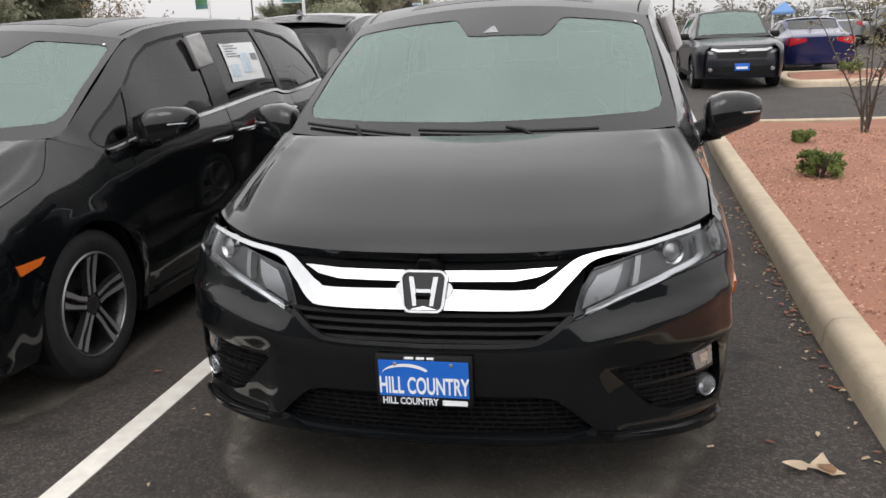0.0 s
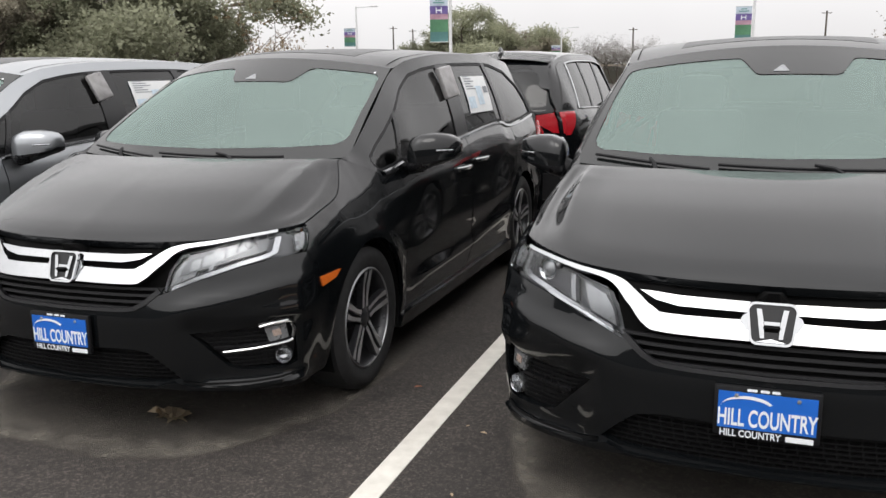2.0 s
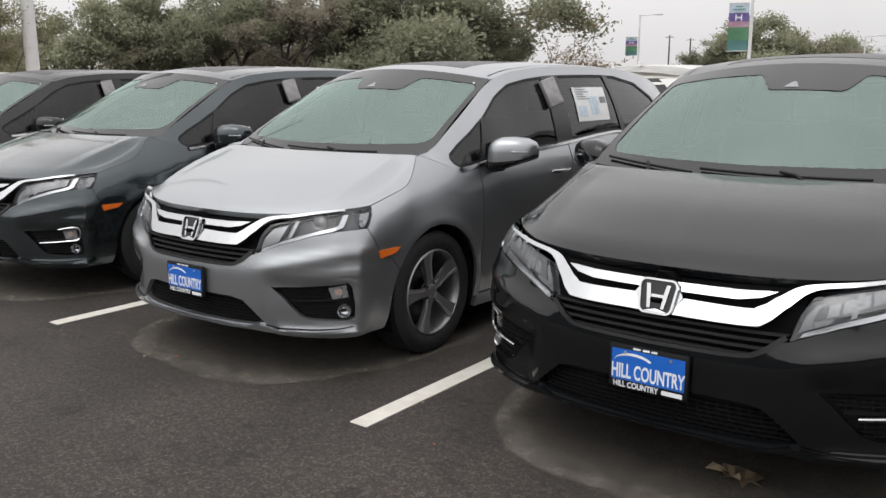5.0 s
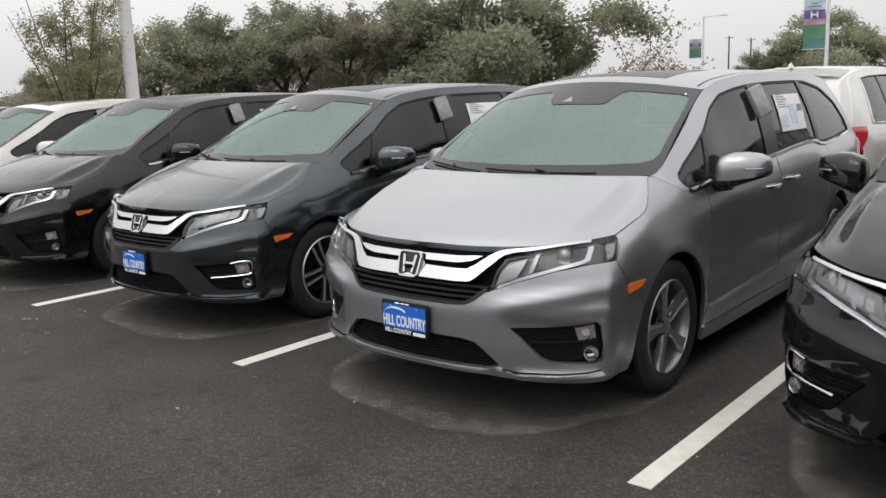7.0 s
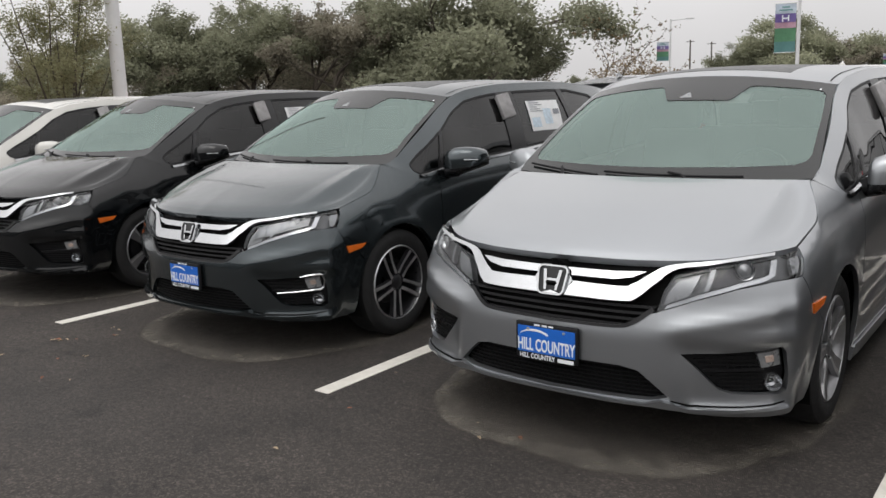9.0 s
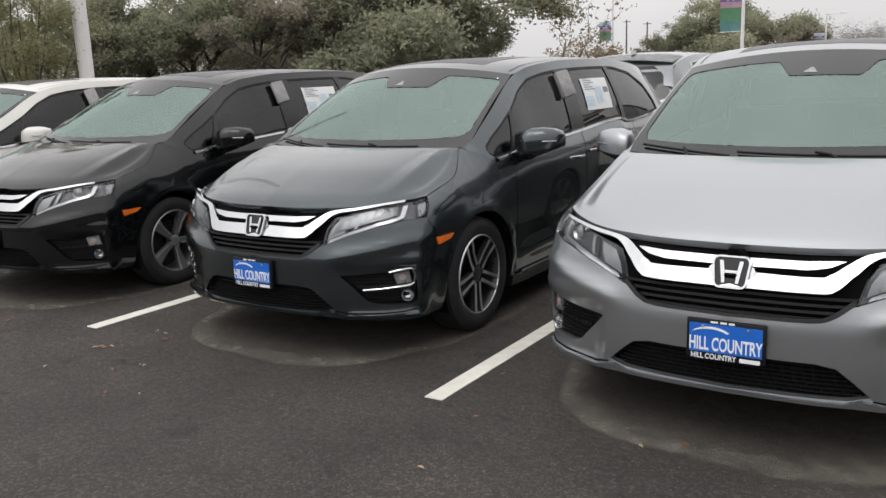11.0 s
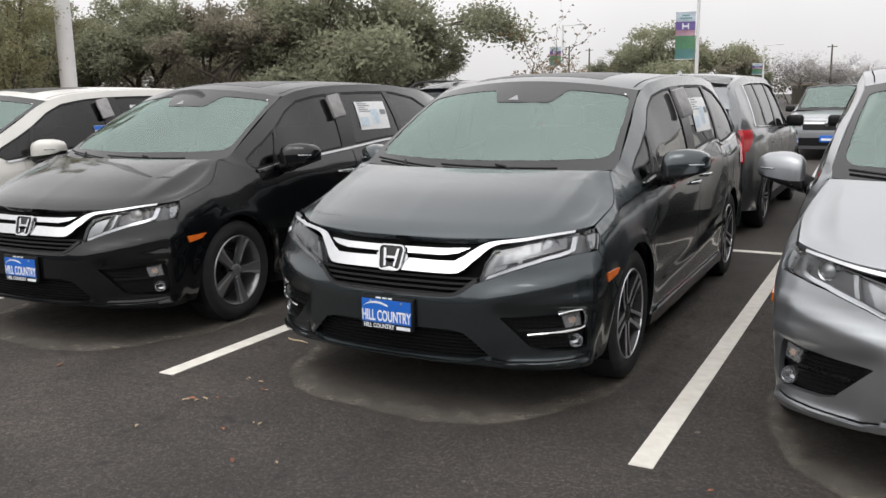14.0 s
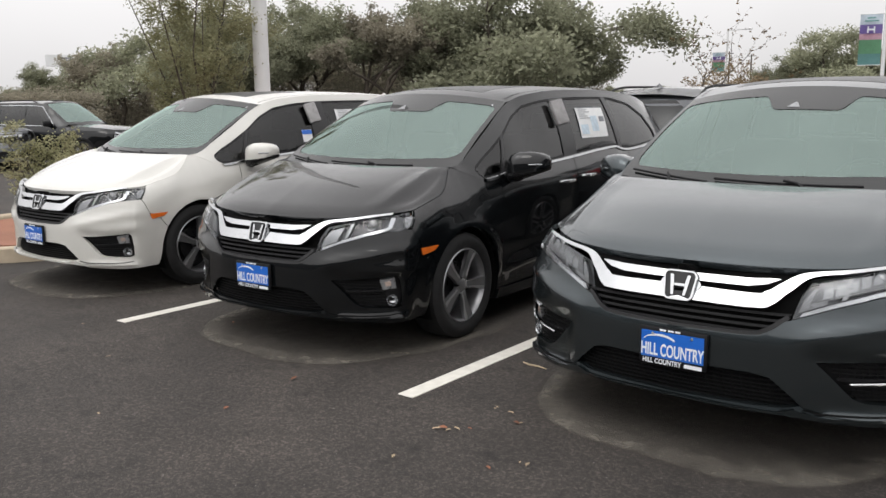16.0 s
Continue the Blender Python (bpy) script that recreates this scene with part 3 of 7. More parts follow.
def front_outline():
    """The painted bumper's outline, from side to side."""
    up = [(sx(p.x), p.y) for p in GRILLE_EDGE] + [(sx(0.47), 0.674), (sx(0.62), 0.730), (sx(0.78), 0.780), (sx(0.90), 0.804), (sy(0.335), 0.812), (sy(0.372), 0.814)]
    down = [(sy(0.402), 0.750), (sy(0.424), 0.694), (sy(0.50), 0.676), (sy(0.582), WHEEL_Z + math.sqrt(ARCH ** 2 - (WHEEL_Y - 0.582) ** 2))]
    down += [(sy(arch_y(z)), z) for z in (0.51, 0.46, 0.42, 0.36)] + [(sy(0.520), 0.30), (sy(0.505), 0.25)]
    low = [(sy(0.49), 0.244), (sy(0.30), 0.243), (sx(0.72), 0.245), (sx(0.60), 0.250), (sx(0.54), 0.270), (sx(0.47), 0.274), (sx(0.3), 0.274), (0.0, 0.274)]
    right = up + down + low
    return right + [(-s, z) for s, z in reversed(right[1:-1])]


FOG = [(0.572, 0.508), (0.72, 0.516), (0.88, 0.530), (0.930, 0.538), (0.943, 0.515), (0.950, 0.42), (0.950, 0.348), (0.928, 0.334), (0.765, 0.342), (0.715, 0.360)]
INTAKE = [(0.0, 0.442), (0.33, 0.442), (0.405, 0.428), (0.465, 0.378), (0.528, 0.318), (0.46, 0.300), (0.0, 0.292)]
INTAKE_BACK = [(0.0, 0.46), (0.34, 0.458), (0.44, 0.440), (0.51, 0.38), (0.575, 0.300), (0.47, 0.272), (0.0, 0.266)]


def fx(poly):
    return [(sx(x), z) for x, z in poly]


def build_minivan():
    """One minivan with neutral paint; its parts hang from an Empty on the ground under the badge."""
    car = new("minivan")
    P = M["paint_silver"]
    painted = []

    def body(name, bm, label="", sharp=35):
        o = part(name, bm, P, car, label, sharp)
        painted.append(o.name)
        return o

    # bumper
    bm = bmesh.new()
    intake = fx(INTAKE)
    intake = intake + [(-s, z) for s, z in reversed(intake[1:-1])]
    fog = fx(FOG)
    region(bm, front_outline(), v_front, [intake, fog, [(-s, z) for s, z in fog]], 0.028, 0.03)
    body("front_bumper", bm)
    # lower lip, set a little forward of the bumper
    bm = bmesh.new()
    lip = [(0, 0.286), (sx(0.44), 0.288), (sx(0.505), 0.306), (sx(0.535), 0.300), (sx(0.60), 0.281), (sx(0.80), 0.283), (sx(0.90), 0.286), (sx(0.945), 0.290)]
    lip += [(sx(0.948), 0.282), (sx(0.90), 0.276), (sx(0.78), 0.271), (sx(0.64), 0.267), (sx(0.55), 0.270), (sx(0.47), 0.277), (0, 0.279)]
    region(bm, lip + [(-s, z) for s, z in reversed(lip[1:-1])], lambda s, z: Vector(v_front(s, z)) + Vector((0, -0.020 * max(0.0, 1 - (abs(s) / sx(0.93)) ** 6), 0)), (), 0.02, 0.04, 0.005)
    body("bumper_lip", bm, sharp=25)
    # shadow line above the lip, laid on as a dark strip; no groove is cut
    bm = bmesh.new()
    seam = [(sx(0.535), 0.302), (sx(0.60), 0.284), (sx(0.80), 0.286), (sx(0.90), 0.290), (sx(0.945), 0.297), (sx(0.945), 0.302), (sx(0.90), 0.295), (sx(0.80), 0.291), (sx(0.605), 0.290), (sx(0.54), 0.308)]
    region(bm, seam, v_front, (), 0.02, 0.0, 0.004)
    mirrored(part("lip_groove", bm, M["seam"], car, "dark strip laid on as the shadow line above the bumper lip"))
    # intake mesh and fog recesses
    bm = bmesh.new()
    deep = fx(INTAKE_BACK)
    region(bm, deep + [(-s, z) for s, z in reversed(deep[1:-1])], v_front, (), 0.05, 0, -0.045)
    mouth = part("lower_intake", bm, M["seam"], car, "black honeycomb mesh intake")
    def mesh_row(bm, s0, s1, z, pitch, shift, deep):
        """One bar of a staggered mesh with the short uprights that stand on it."""
        at = lambda a, b, d: bm.verts.new(Vector(v_front(a, b)) + Vector((0, deep + d, 0)))
        n = max(2, int((s1 - s0) / 0.03))
        for k in range(n):
            a, b = s0 + (s1 - s0) * k / n, s0 + (s1 - s0) * (k + 1) / n
            bm.faces.new((at(a, z, 0), at(b, z, 0), at(b, z + 0.0045, 0), at(a, z + 0.0045, 0)))
            bm.faces.new((at(a, z + 0.0045, 0), at(b, z + 0.0045, 0), at(b, z + 0.006, 0.012), at(a, z + 0.006, 0.012)))
        a = s0 + shift
        while a < s1 - 0.006:
            bm.faces.new((at(a, z + 0.004, 0.001), at(a + 0.005, z + 0.004, 0.001), at(a + 0.005, z + 0.019, 0.001), at(a, z + 0.019, 0.001)))
            a += pitch
    for k in range(8):
        z = 0.296 + 0.018 * k
        half = 0.50 if z < 0.34 else 0.50 - 0.9 * (z - 0.34)
        bm = bmesh.new()
        mesh_row(bm, -half, half, z, 0.038, 0.019 * (k % 2), 0.030)
        part("slat", bm, M["mesh"], mouth)
    bm = bmesh.new()
    region(bm, fog, v_front, (), 0.04, 0, -0.045)
    rec = part("fog_recess", bm, M["plastic"], car, "black mesh fog lamp recess")
    r2 = mirrored(rec)
    for k in range(9):
        z = 0.352 + 0.018 * k
        bm2 = bmesh.new()
        mesh_row(bm2, sx(max(0.60, 0.715 - 0.9 * (z - 0.36))), sx(0.865), z, 0.030, 0.015 * (k % 2), 0.024)
        mirrored(part("slat", bm2, M["mesh"], rec)).parent = r2
    bm = bmesh.new()
    region(bm, fx([(0.66, 0.432), (0.80, 0.437), (0.936, 0.446), (0.936, 0.458), (0.80, 0.450), (0.66, 0.441)]), v_front, (), 0.02, 0.03, -0.012)
    mirrored(part("crossbar", bm, M["gloss_black"], rec)).parent = r2
    # fog lamp and turn signal
    c = Vector(v_front(sx(0.912), 0.382))
    n = Vector((0.55, -0.83, 0)).normalized()
    turn = n.to_track_quat("Y", "Z").to_matrix().to_4x4()
    bm = bmesh.new()
    lathe(bm, [(-0.035, 0.010), (-0.030, 0.022), (-0.012, 0.029), (0.0, 0.031), (0.004, 0.034), (-0.004, 0.037), (-0.03, 0.037)], 28, "y")
    bmesh.ops.transform(bm, matrix=Matrix.Translation(c - n * 0.012) @ turn, verts=bm.verts)
    fl = part("fog_lamp", bm, M["reflector"], car, "round chrome fog lamp")
    bm = bmesh.new()
    lathe(bm, [(-0.002, 0.029), (0.006, 0.022), (0.010, 0.010), (0.011, 0.001)], 24, "y")
    bmesh.ops.transform(bm, matrix=Matrix.Translation(c - n * 0.012) @ turn, verts=bm.verts)
    g1 = part("lens", bm, M["lens"], fl)
    fl2 = mirrored(fl)
    mirrored(g1).parent = fl2
    bm = bmesh.new()
    region(bm, fx([(0.868, 0.452), (0.852, 0.512), (0.925, 0.526), (0.932, 0.460)]), v_front, (), 0.02, 0.03, -0.010)
    sig = part("turn_signal", bm, M["led"], car, "clear turn signal over the fog lamp")
    bm = bmesh.new()
    region(bm, fx([(0.884, 0.474), (0.878, 0.500), (0.906, 0.505), (0.911, 0.478)]), v_front, (), 0.01, 0.004, -0.007)
    bulb = part("bulb", bm, M["bulb"], sig, "faint orange bulb behind the lens")
    sig2 = mirrored(sig)
    mirrored(bulb).parent = sig2
    # grille
    bm = bmesh.new()
    g = [(sx(p.x), p.y - 0.004) for p in GRILLE_EDGE] + [(sx(0.475), 0.685), (sx(0.51), 0.78), (sx(0.54), 0.880), (sx(0.3), 0.880), (0, 0.882)]
    gl = g + [(-s, z) for s, z in reversed(g[1:-1])]
    region(bm, gl, v_front, (), 0.04, 0, -0.045)
    gr = part("grille", bm, M["seam"], car, "black grille")
    for k in range(4):
        z = 0.618 + 0.026 * k
        e = sx(0.36 + 0.035 * k)
        bm = bmesh.new()
        region(bm, [(-e, z - 0.005), (e, z - 0.005), (e + 0.012, z + 0.006), (-e - 0.012, z + 0.006)], v_front, (), 0.03, 0.03, -0.010)
        part("slat", bm, M["plastic"], gr)
    bm = bmesh.new()
    ring = [(sx(p.x), p.y) for p in GRILLE_EDGE] + [(sx(0.47), 0.683)]
    inner = [(s - 0.014, z + 0.013) for s, z in ring]
    inner[0] = (0.0, 0.611)
    loop = ring + inner[::-1] + [(-s, z) for s, z in inner[1:]] + [(-s, z) for s, z in reversed(ring[1:])]
    region(bm, loop, v_front, (), 0.03, 0.02, 0.006)
    part("surround", bm, M["gloss_black"], gr)
    # bright bars
    bm = bmesh.new()
    low = spline([(0, 0.714), (0.325, 0.714), (0.395, 0.729), (0.462, 0.787), (0.545, 0.845), (0.68, 0.866), (0.835, 0.889), (0.935, 0.899)], 6)
    high = spline([(0, 0.772), (0.31, 0.769), (0.365, 0.779), (0.430, 0.818), (0.515, 0.858), (0.68, 0.879), (0.84, 0.900), (0.940, 0.909)], 6)
    right = [(sx(p.x), p.y) for p in low], [(sx(p.x), p.y) for p in high]
    loop = right[0] + right[1][::-1]
    loop = loop + [(-s, z) for s, z in right[1][1:]] + [(-s, z) for s, z in reversed(right[0][1:])]
    region(bm, loop, lambda u, z: Vector(v_front(u, z)) + Vector((0, 0.32 * (min(z, 0.785) - 0.743) * (1 - min(1, max(0, (abs(u) - 0.50) / 0.25))), 0)), (), 0.022, 0.028, 0.013)
    part("chrome_bar", bm, M["chrome"], car, "broad chrome wing bar across the grille")
    bm = bmesh.new()
    region(bm, [(0.0, 0.797), (sx(0.29), 0.799), (sx(0.37), 0.811), (sx(0.428), 0.834), (sx(0.385), 0.834), (sx(0.29), 0.829), (0, 0.826)], v_front, (), 0.025, 0.02, 0.008)
    both(bm)
    part("upper_bar", bm, M["chrome"], car, "thin chrome upper bar")
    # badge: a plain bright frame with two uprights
    def bmap(u, v, w):
        return Vector((u, -0.012 - w + 0.35 * v, 0.777 + v))
    def rounded(w1, w2, h, r, n=5):
        out = []
        for cx, cz, a0 in ((w1 - r, h - r, 0), (-w1 + r, h - r, 90), (-w2 + r, -h + r, 180), (w2 - r, -h + r, 270)):
            out += [(cx + r * math.cos(radians(a0 + 90 * k / n)), cz + r * math.sin(radians(a0 + 90 * k / n))) for k in range(n + 1)]
        return out
    bm = bmesh.new()
    o, i = rounded(0.076, 0.067, 0.063, 0.026), rounded(0.068, 0.059, 0.056, 0.020)
    ov = [[bm.verts.new(bmap(u, v, w)) for u, v in lp] for lp, w in ((o, 0.0), (o, 0.012), (i, 0.012), (i, 0.0))]
    for a, b in zip(ov, ov[1:]):
        for k in range(len(a)):
            bm.faces.new((a[k], a[(k + 1) % len(a)], b[(k + 1) % len(a)], b[k]))
    badge = part("badge", bm, M["chrome"], car, "chrome badge", recalc=True)
    bm = bmesh.new()
    prism(bm, rounded(0.092, 0.078, 0.034, 0.024), lambda u, v, w: bmap(u, v - 0.010, w - 0.018), 0.014)
    part("pedestal", bm, M["chrome"], badge, recalc=True)
    bm = bmesh.new()
    prism(bm, i, bmap, 0.003)
    part("field", bm, M["gloss_black"], badge, recalc=True)
    for sg in (1, -1):
        bm = bmesh.new()
        prism(bm, [(sg * x, z) for x, z in ((0.021, -0.043), (0.033, -0.043), (0.047, 0.043), (0.032, 0.043), (0.024, 0.002))], bmap, 0.011)
        part("upright", bm, M["chrome"], badge, recalc=True)
    bm = bmesh.new()
    prism(bm, [(-0.022, -0.012), (0.022, -0.012), (0.023, 0.006), (-0.023, 0.006)], bmap, 0.009)
    part("bridge", bm, M["chrome"], badge, recalc=True)
    # headlamps
    hl = [(sx(0.476), 0.678), (sx(0.62), 0.735), (sx(0.78), 0.785), (sx(0.90), 0.809), (sy(0.335), 0.817), (sy(0.370), 0.820), (sy(0.392), 0.842), (sy(0.420), 0.880), (sy(0.446), 0.914), (sy(0.40), 0.908), (sy(0.355), 0.903), (sx(0.90), 0.897), (sx(0.835), 0.891), (sx(0.68), 0.859), (sx(0.545), 0.830), (sx(0.505), 0.772)]
    bm = bmesh.new()
    region(bm, hl, v_front, (), 0.03, 0.0, -0.05)
    head = part("headlamp", bm, M["lamp_grey"], car, "clear headlamp with chrome reflectors")
    bm = bmesh.new()
    region(bm, [(sx(0.50), 0.708), (sx(0.60), 0.748), (sx(0.645), 0.84), (sx(0.555), 0.812), (sx(0.52), 0.765)], v_front, (), 0.025, 0.03, -0.022)
    bits = [part("reflector", bm, M["led"], head)]
    bm = bmesh.new()
    region(bm, [(sx(0.655), 0.768), (sx(0.675), 0.775), (sx(0.705), 0.858), (sx(0.685), 0.855)], v_front, (), 0.02, 0.03, -0.012)
    bits.append(part("divider", bm, M["led"], head))
    bm = bmesh.new()
    region(bm, [(sx(0.685), 0.782), (sx(0.80), 0.816), (sx(0.885), 0.838), (sx(0.905), 0.889), (sx(0.84), 0.884), (sx(0.71), 0.858)], v_front, (), 0.03, 0.02, -0.034)
    bits.append(part("mask", bm, M["lamp_dark"], head))
    bm = bmesh.new()
    c = Vector(v_front(sx(0.815), 0.848))
    n = Vector((0.50, -0.86, 0.06)).normalized()
    aim = Matrix.Translation(c - n * 0.030) @ (-n).to_track_quat("Y", "Z").to_matrix().to_4x4()
    lathe(bm, [(0.010, 0.026), (-0.010, 0.034), (-0.014, 0.040), (0.02, 0.044)], 28, "y")
    bmesh.ops.transform(bm, matrix=aim, verts=bm.verts)
    bits.append(part("bezel", bm, M["chrome"], head))
    bm = bmesh.new()
    lathe(bm, [(0.012, 0.030), (-0.004, 0.028), (-0.012, 0.018), (-0.017, 0.002)], 24, "y")
    bmesh.ops.transform(bm, matrix=aim, verts=bm.verts)
    bits.append(part("projector", bm, M["led"], head))
    bm = bmesh.new()
    region(bm, [(sx(0.505), 0.692), (sx(0.64), 0.740), (sx(0.79), 0.789), (sx(0.890), 0.815), (sx(0.925), 0.830), (sx(0.950), 0.892), (sx(0.930), 0.890), (sx(0.905), 0.838), (sx(0.882), 0.829), (sx(0.785), 0.805), (sx(0.64), 0.757), (sx(0.515), 0.709)], v_front, (), 0.02, 0.02, -0.014)
    bits.append(part("light_guide", bm, M["reflector"], head))
    bm = bmesh.new()
    region(bm, [(sy(0.338), 0.828), (sy(0.368), 0.830), (sy(0.390), 0.852), (sy(0.430), 0.903), (sy(0.372), 0.896), (sy(0.348), 0.862)], v_front, (), 0.02, 0.02, -0.018)
    bits.append(part("side_reflector", bm, M["led"], head))
    bm = bmesh.new()
    region(bm, hl, v_front, (), 0.03, 0.03, -0.001)
    bits.append(part("lens", bm, M["lens"], head))
    h2 = mirrored(head)
    for b in bits:
        mirrored(b).parent = h2
    # hood
    f_edge = [Vector(p) for p in spline([(0, 0.062, 0.876), (0.28, 0.084, 0.876), (0.50, 0.132, 0.881), (0.66, 0.207, 0.889), (0.79, 0.318, 0.904), (0.860, 0.405, 0.913), (v_xs(0.46) - 0.004, 0.46, v_ztop(0.46))], 8)]
    r_edge = [Vector(p) for p in spline([(0, 0.82, 1.152), (0.30, 0.832, 1.153), (0.60, 0.878, 1.153), (0.76, 0.928, 1.153), (v_xs(0.96) - 0.004, 0.96, v_ztop(0.96))], 8)]
    s_edge = [Vector((v_xs(0.46 + 0.50 * k / 30) - 0.004, 0.46 + 0.50 * k / 30, v_ztop(0.46 + 0.50 * k / 30))) for k in range(31)]
    c_edge = [Vector(p) for p in spline([(0, 0.062, 0.876), (0, 0.105, 0.908), (0, 0.19, 0.950), (0, 0.42, 1.046), (0, 0.65, 1.113), (0, 0.82, 1.152)], 8)]

    def on(c, t):
        t = min(max(t, 0), 1) * (len(c) - 1)
        i = min(int(t), len(c) - 2)
        return c[i].lerp(c[i + 1], t - i)

    def hood(u, v):
        a = abs(u)
        b = a ** 2.4
        p = on(f_edge, a).lerp(on(r_edge, a), v) + on(c_edge, v).lerp(on(s_edge, v), b)
        p -= (on(f_edge, 0).lerp(on(f_edge, 1), b)).lerp(on(r_edge, 0).lerp(on(r_edge, 1), b), v)
        q = min(max((v - 0.08) / 0.50, 0), 1)
        k = q * q * (3 - 2 * q) * min(1.0, 5 * (1 - v)) * min(1.0, 5 * (1 - a))
        w = 0.56 + 0.13 * v
        t = abs(a - w) / (0.13 if a < w else 0.075)
        p.z += k * (0.019 * max(0, 1 - t) ** 1.25 - 0.015 * math.exp(-((a - w - 0.14) / 0.08) ** 2)) + 0.012 * math.sin(math.pi * v) * (1 - a * a)
        return Vector((math.copysign(p.x, u) if u else 0.0, p.y, p.z))
    bm = bmesh.new()
    grid = patch(bm, hood, 110, 44, -1, 1, 0, 1)
    rim = [r[0] for r in grid] + [v for v in grid[-1][1:]] + [r[-1] for r in reversed(grid[:-1])] + [v for v in reversed(grid[0][1:-1])]
    low = [bm.verts.new(v.co + Vector((0, 0.012, -0.030))) for v in rim]
    for k in range(len(rim)):
        bm.faces.new((rim[(k + 1) % len(rim)], rim[k], low[k], low[(k + 1) % len(rim)]))
    body("hood", bm, sharp=30)
    # fenders, doors and quarters
    def wing(y, z):
        return v_front(sy(y), z) if y < 0.45 else v_side(y, z)

    def side_panel(name, outline, label="", f=v_side, step=0.04):
        bm = bmesh.new()
        region(bm, outline, f, (), step, 0.025, flip=False)
        mirrored_o = body(name, bm, label)
        m2 = mirrored(mirrored_o)
        painted.append(m2.name)
        return mirrored_o, m2
    top = [(0.455 + 0.575 * k / 24, v_ztop(0.455 + 0.575 * k / 24) - 0.001) for k in range(25)]
    za = WHEEL_Z + math.sqrt(ARCH ** 2 - (WHEEL_Y - 0.586) ** 2)
    fen = [(0.450, 0.914), (0.424, 0.878), (0.397, 0.840), (0.376, 0.815), (0.406, 0.752), (0.428, 0.698), (0.50, 0.680)] + arc(WHEEL_Y, za, 0.26) + [(1.385, 0.26), (1.395, 0.6), (1.41, v_ztop(1.41) - 0.004), (1.3, v_ztop(1.3) - 0.001), (1.24, v_ztop(1.24) - 0.001), (1.15, v_ztop(1.15) - 0.001)] + top[::-1]
    side_panel("fender", fen, "", wing, 0.03)
    belt = lambda a, b, n=8: [(a + (b - a) * k / n, v_ztop(a + (b - a) * k / n) - 0.004) for k in range(n + 1)]
    d1 = [(1.417, 1.05), (1.402, 0.6), (1.394, 0.275), (2.44, 0.275), (2.54, 0.42), (2.556, 0.8)] + belt(2.56, 1.417)
    doors = [side_panel("front_door", d1)]
    ra = arc(WHEEL_Y + WHEELBASE, 0.36, 0.66)
    za2 = 0.60
    y2 = arch_y(za2, wy=WHEEL_Y + WHEELBASE)
    d2 = [(2.568, 0.8), (2.552, 0.42), (2.452, 0.275), (arch_y(0.30, wy=3.935) - 0.012, 0.275)] + [(arch_y(z, wy=3.935) - 0.012, z) for z in (0.36, 0.44, 0.52, 0.60, 0.66)] + [(3.652, 0.74), (3.66, 0.80), (3.69, 0.95)] + belt(3.70, 2.572, 24)
    doors.append(side_panel("sliding_door", d2))
    q = [(arch_y(0.665, wy=3.935), 0.665)] + arc(3.935, 0.665, 0.28) + [(4.60, 0.28), (4.80, 0.32), (4.86, 0.7), (4.86, 1.10)] + belt(4.86, 3.708, 20) + [(3.700, 0.95), (3.670, 0.80), (3.662, 0.74)]
    side_panel("rear_quarter", q)
    sill = [(1.345, 0.262), (arch_y(0.25, wy=3.935), 0.262), (arch_y(0.25, wy=3.935), 0.19), (1.345, 0.19)]
    bm = bmesh.new()
    region(bm, sill, lambda y, z: Vector(v_side(y, z)) + Vector((0.012, 0, 0)), (), 0.05, 0.04)
    s1 = body("side_sill", bm)
    painted.append(mirrored(s1).name)
    # dark strips behind the shut lines
    for a, b in (((1.41, 1.05), (1.39, 0.28)), ((2.565, 1.13), (2.545, 0.42)), ((2.545, 0.42), (2.445, 0.27)), ((3.704, 1.14), (3.66, 0.76)), ((1.39, 0.27), (2.44, 0.27)), ((2.44, 0.27), (3.55, 0.27))):
        bm = bmesh.new()
        d = 0.02 if abs(a[0] - b[0]) < 0.3 else 0.0
        e = 0.0 if d else 0.015
        region(bm, [(a[0] - d, a[1] - e), (a[0] + d, a[1] + e), (b[0] + d, b[1] + e), (b[0] - d, b[1] - e)] if d else [(a[0], a[1] - e), (b[0], b[1] - e), (b[0], b[1] + e), (a[0], a[1] + e)], v_side, (), 0.05, 0, -0.014)
        mirrored(part("shut_line", bm, M["seam"], car))
    # arch liners and underbody
    bm = bmesh.new()
    for wy in (WHEEL_Y, WHEEL_Y + WHEELBASE):
        a = arc(wy, 0.2, 0.2, 20)
        for k in range(len(a) - 1):
            q4 = [bm.verts.new((x, y, z)) for x, (y, z) in ((0.96, a[k]), (0.96, a[k + 1]), (0.62, a[k + 1]), (0.62, a[k]))]
            bm.faces.new(q4)
        c = [bm.verts.new((0.62, y, z)) for y, z in a]
        bm.faces.new(c)
    both(bm)
    box(bm, (1.50, 4.3, 0.06), (0, 2.75, 0.24), bevel=0.02)
    box(bm, (1.10, 0.6, 0.30), (0, 0.55, 0.42), bevel=0.02)
    part("underbody", bm, M["seam"], car)
    # belt moulding
    bm = bmesh.new()
    for y0, y1 in ((1.245, 1.405), (1.41, 2.562), (2.568, 4.545)):
        yy = [y0 + (y1 - y0) * k / 40 for k in range(41)]
        pts = [Vector((v_xs(y) + 0.006, y, v_ztop(y))) for y in yy]
        rows = [[bm.verts.new(p + Vector(o)) for p in pts] for o in ((-0.004, 0, -0.012), (0.013, 0, -0.009), (0.008, 0, 0.008), (-0.010, 0, 0.013))]
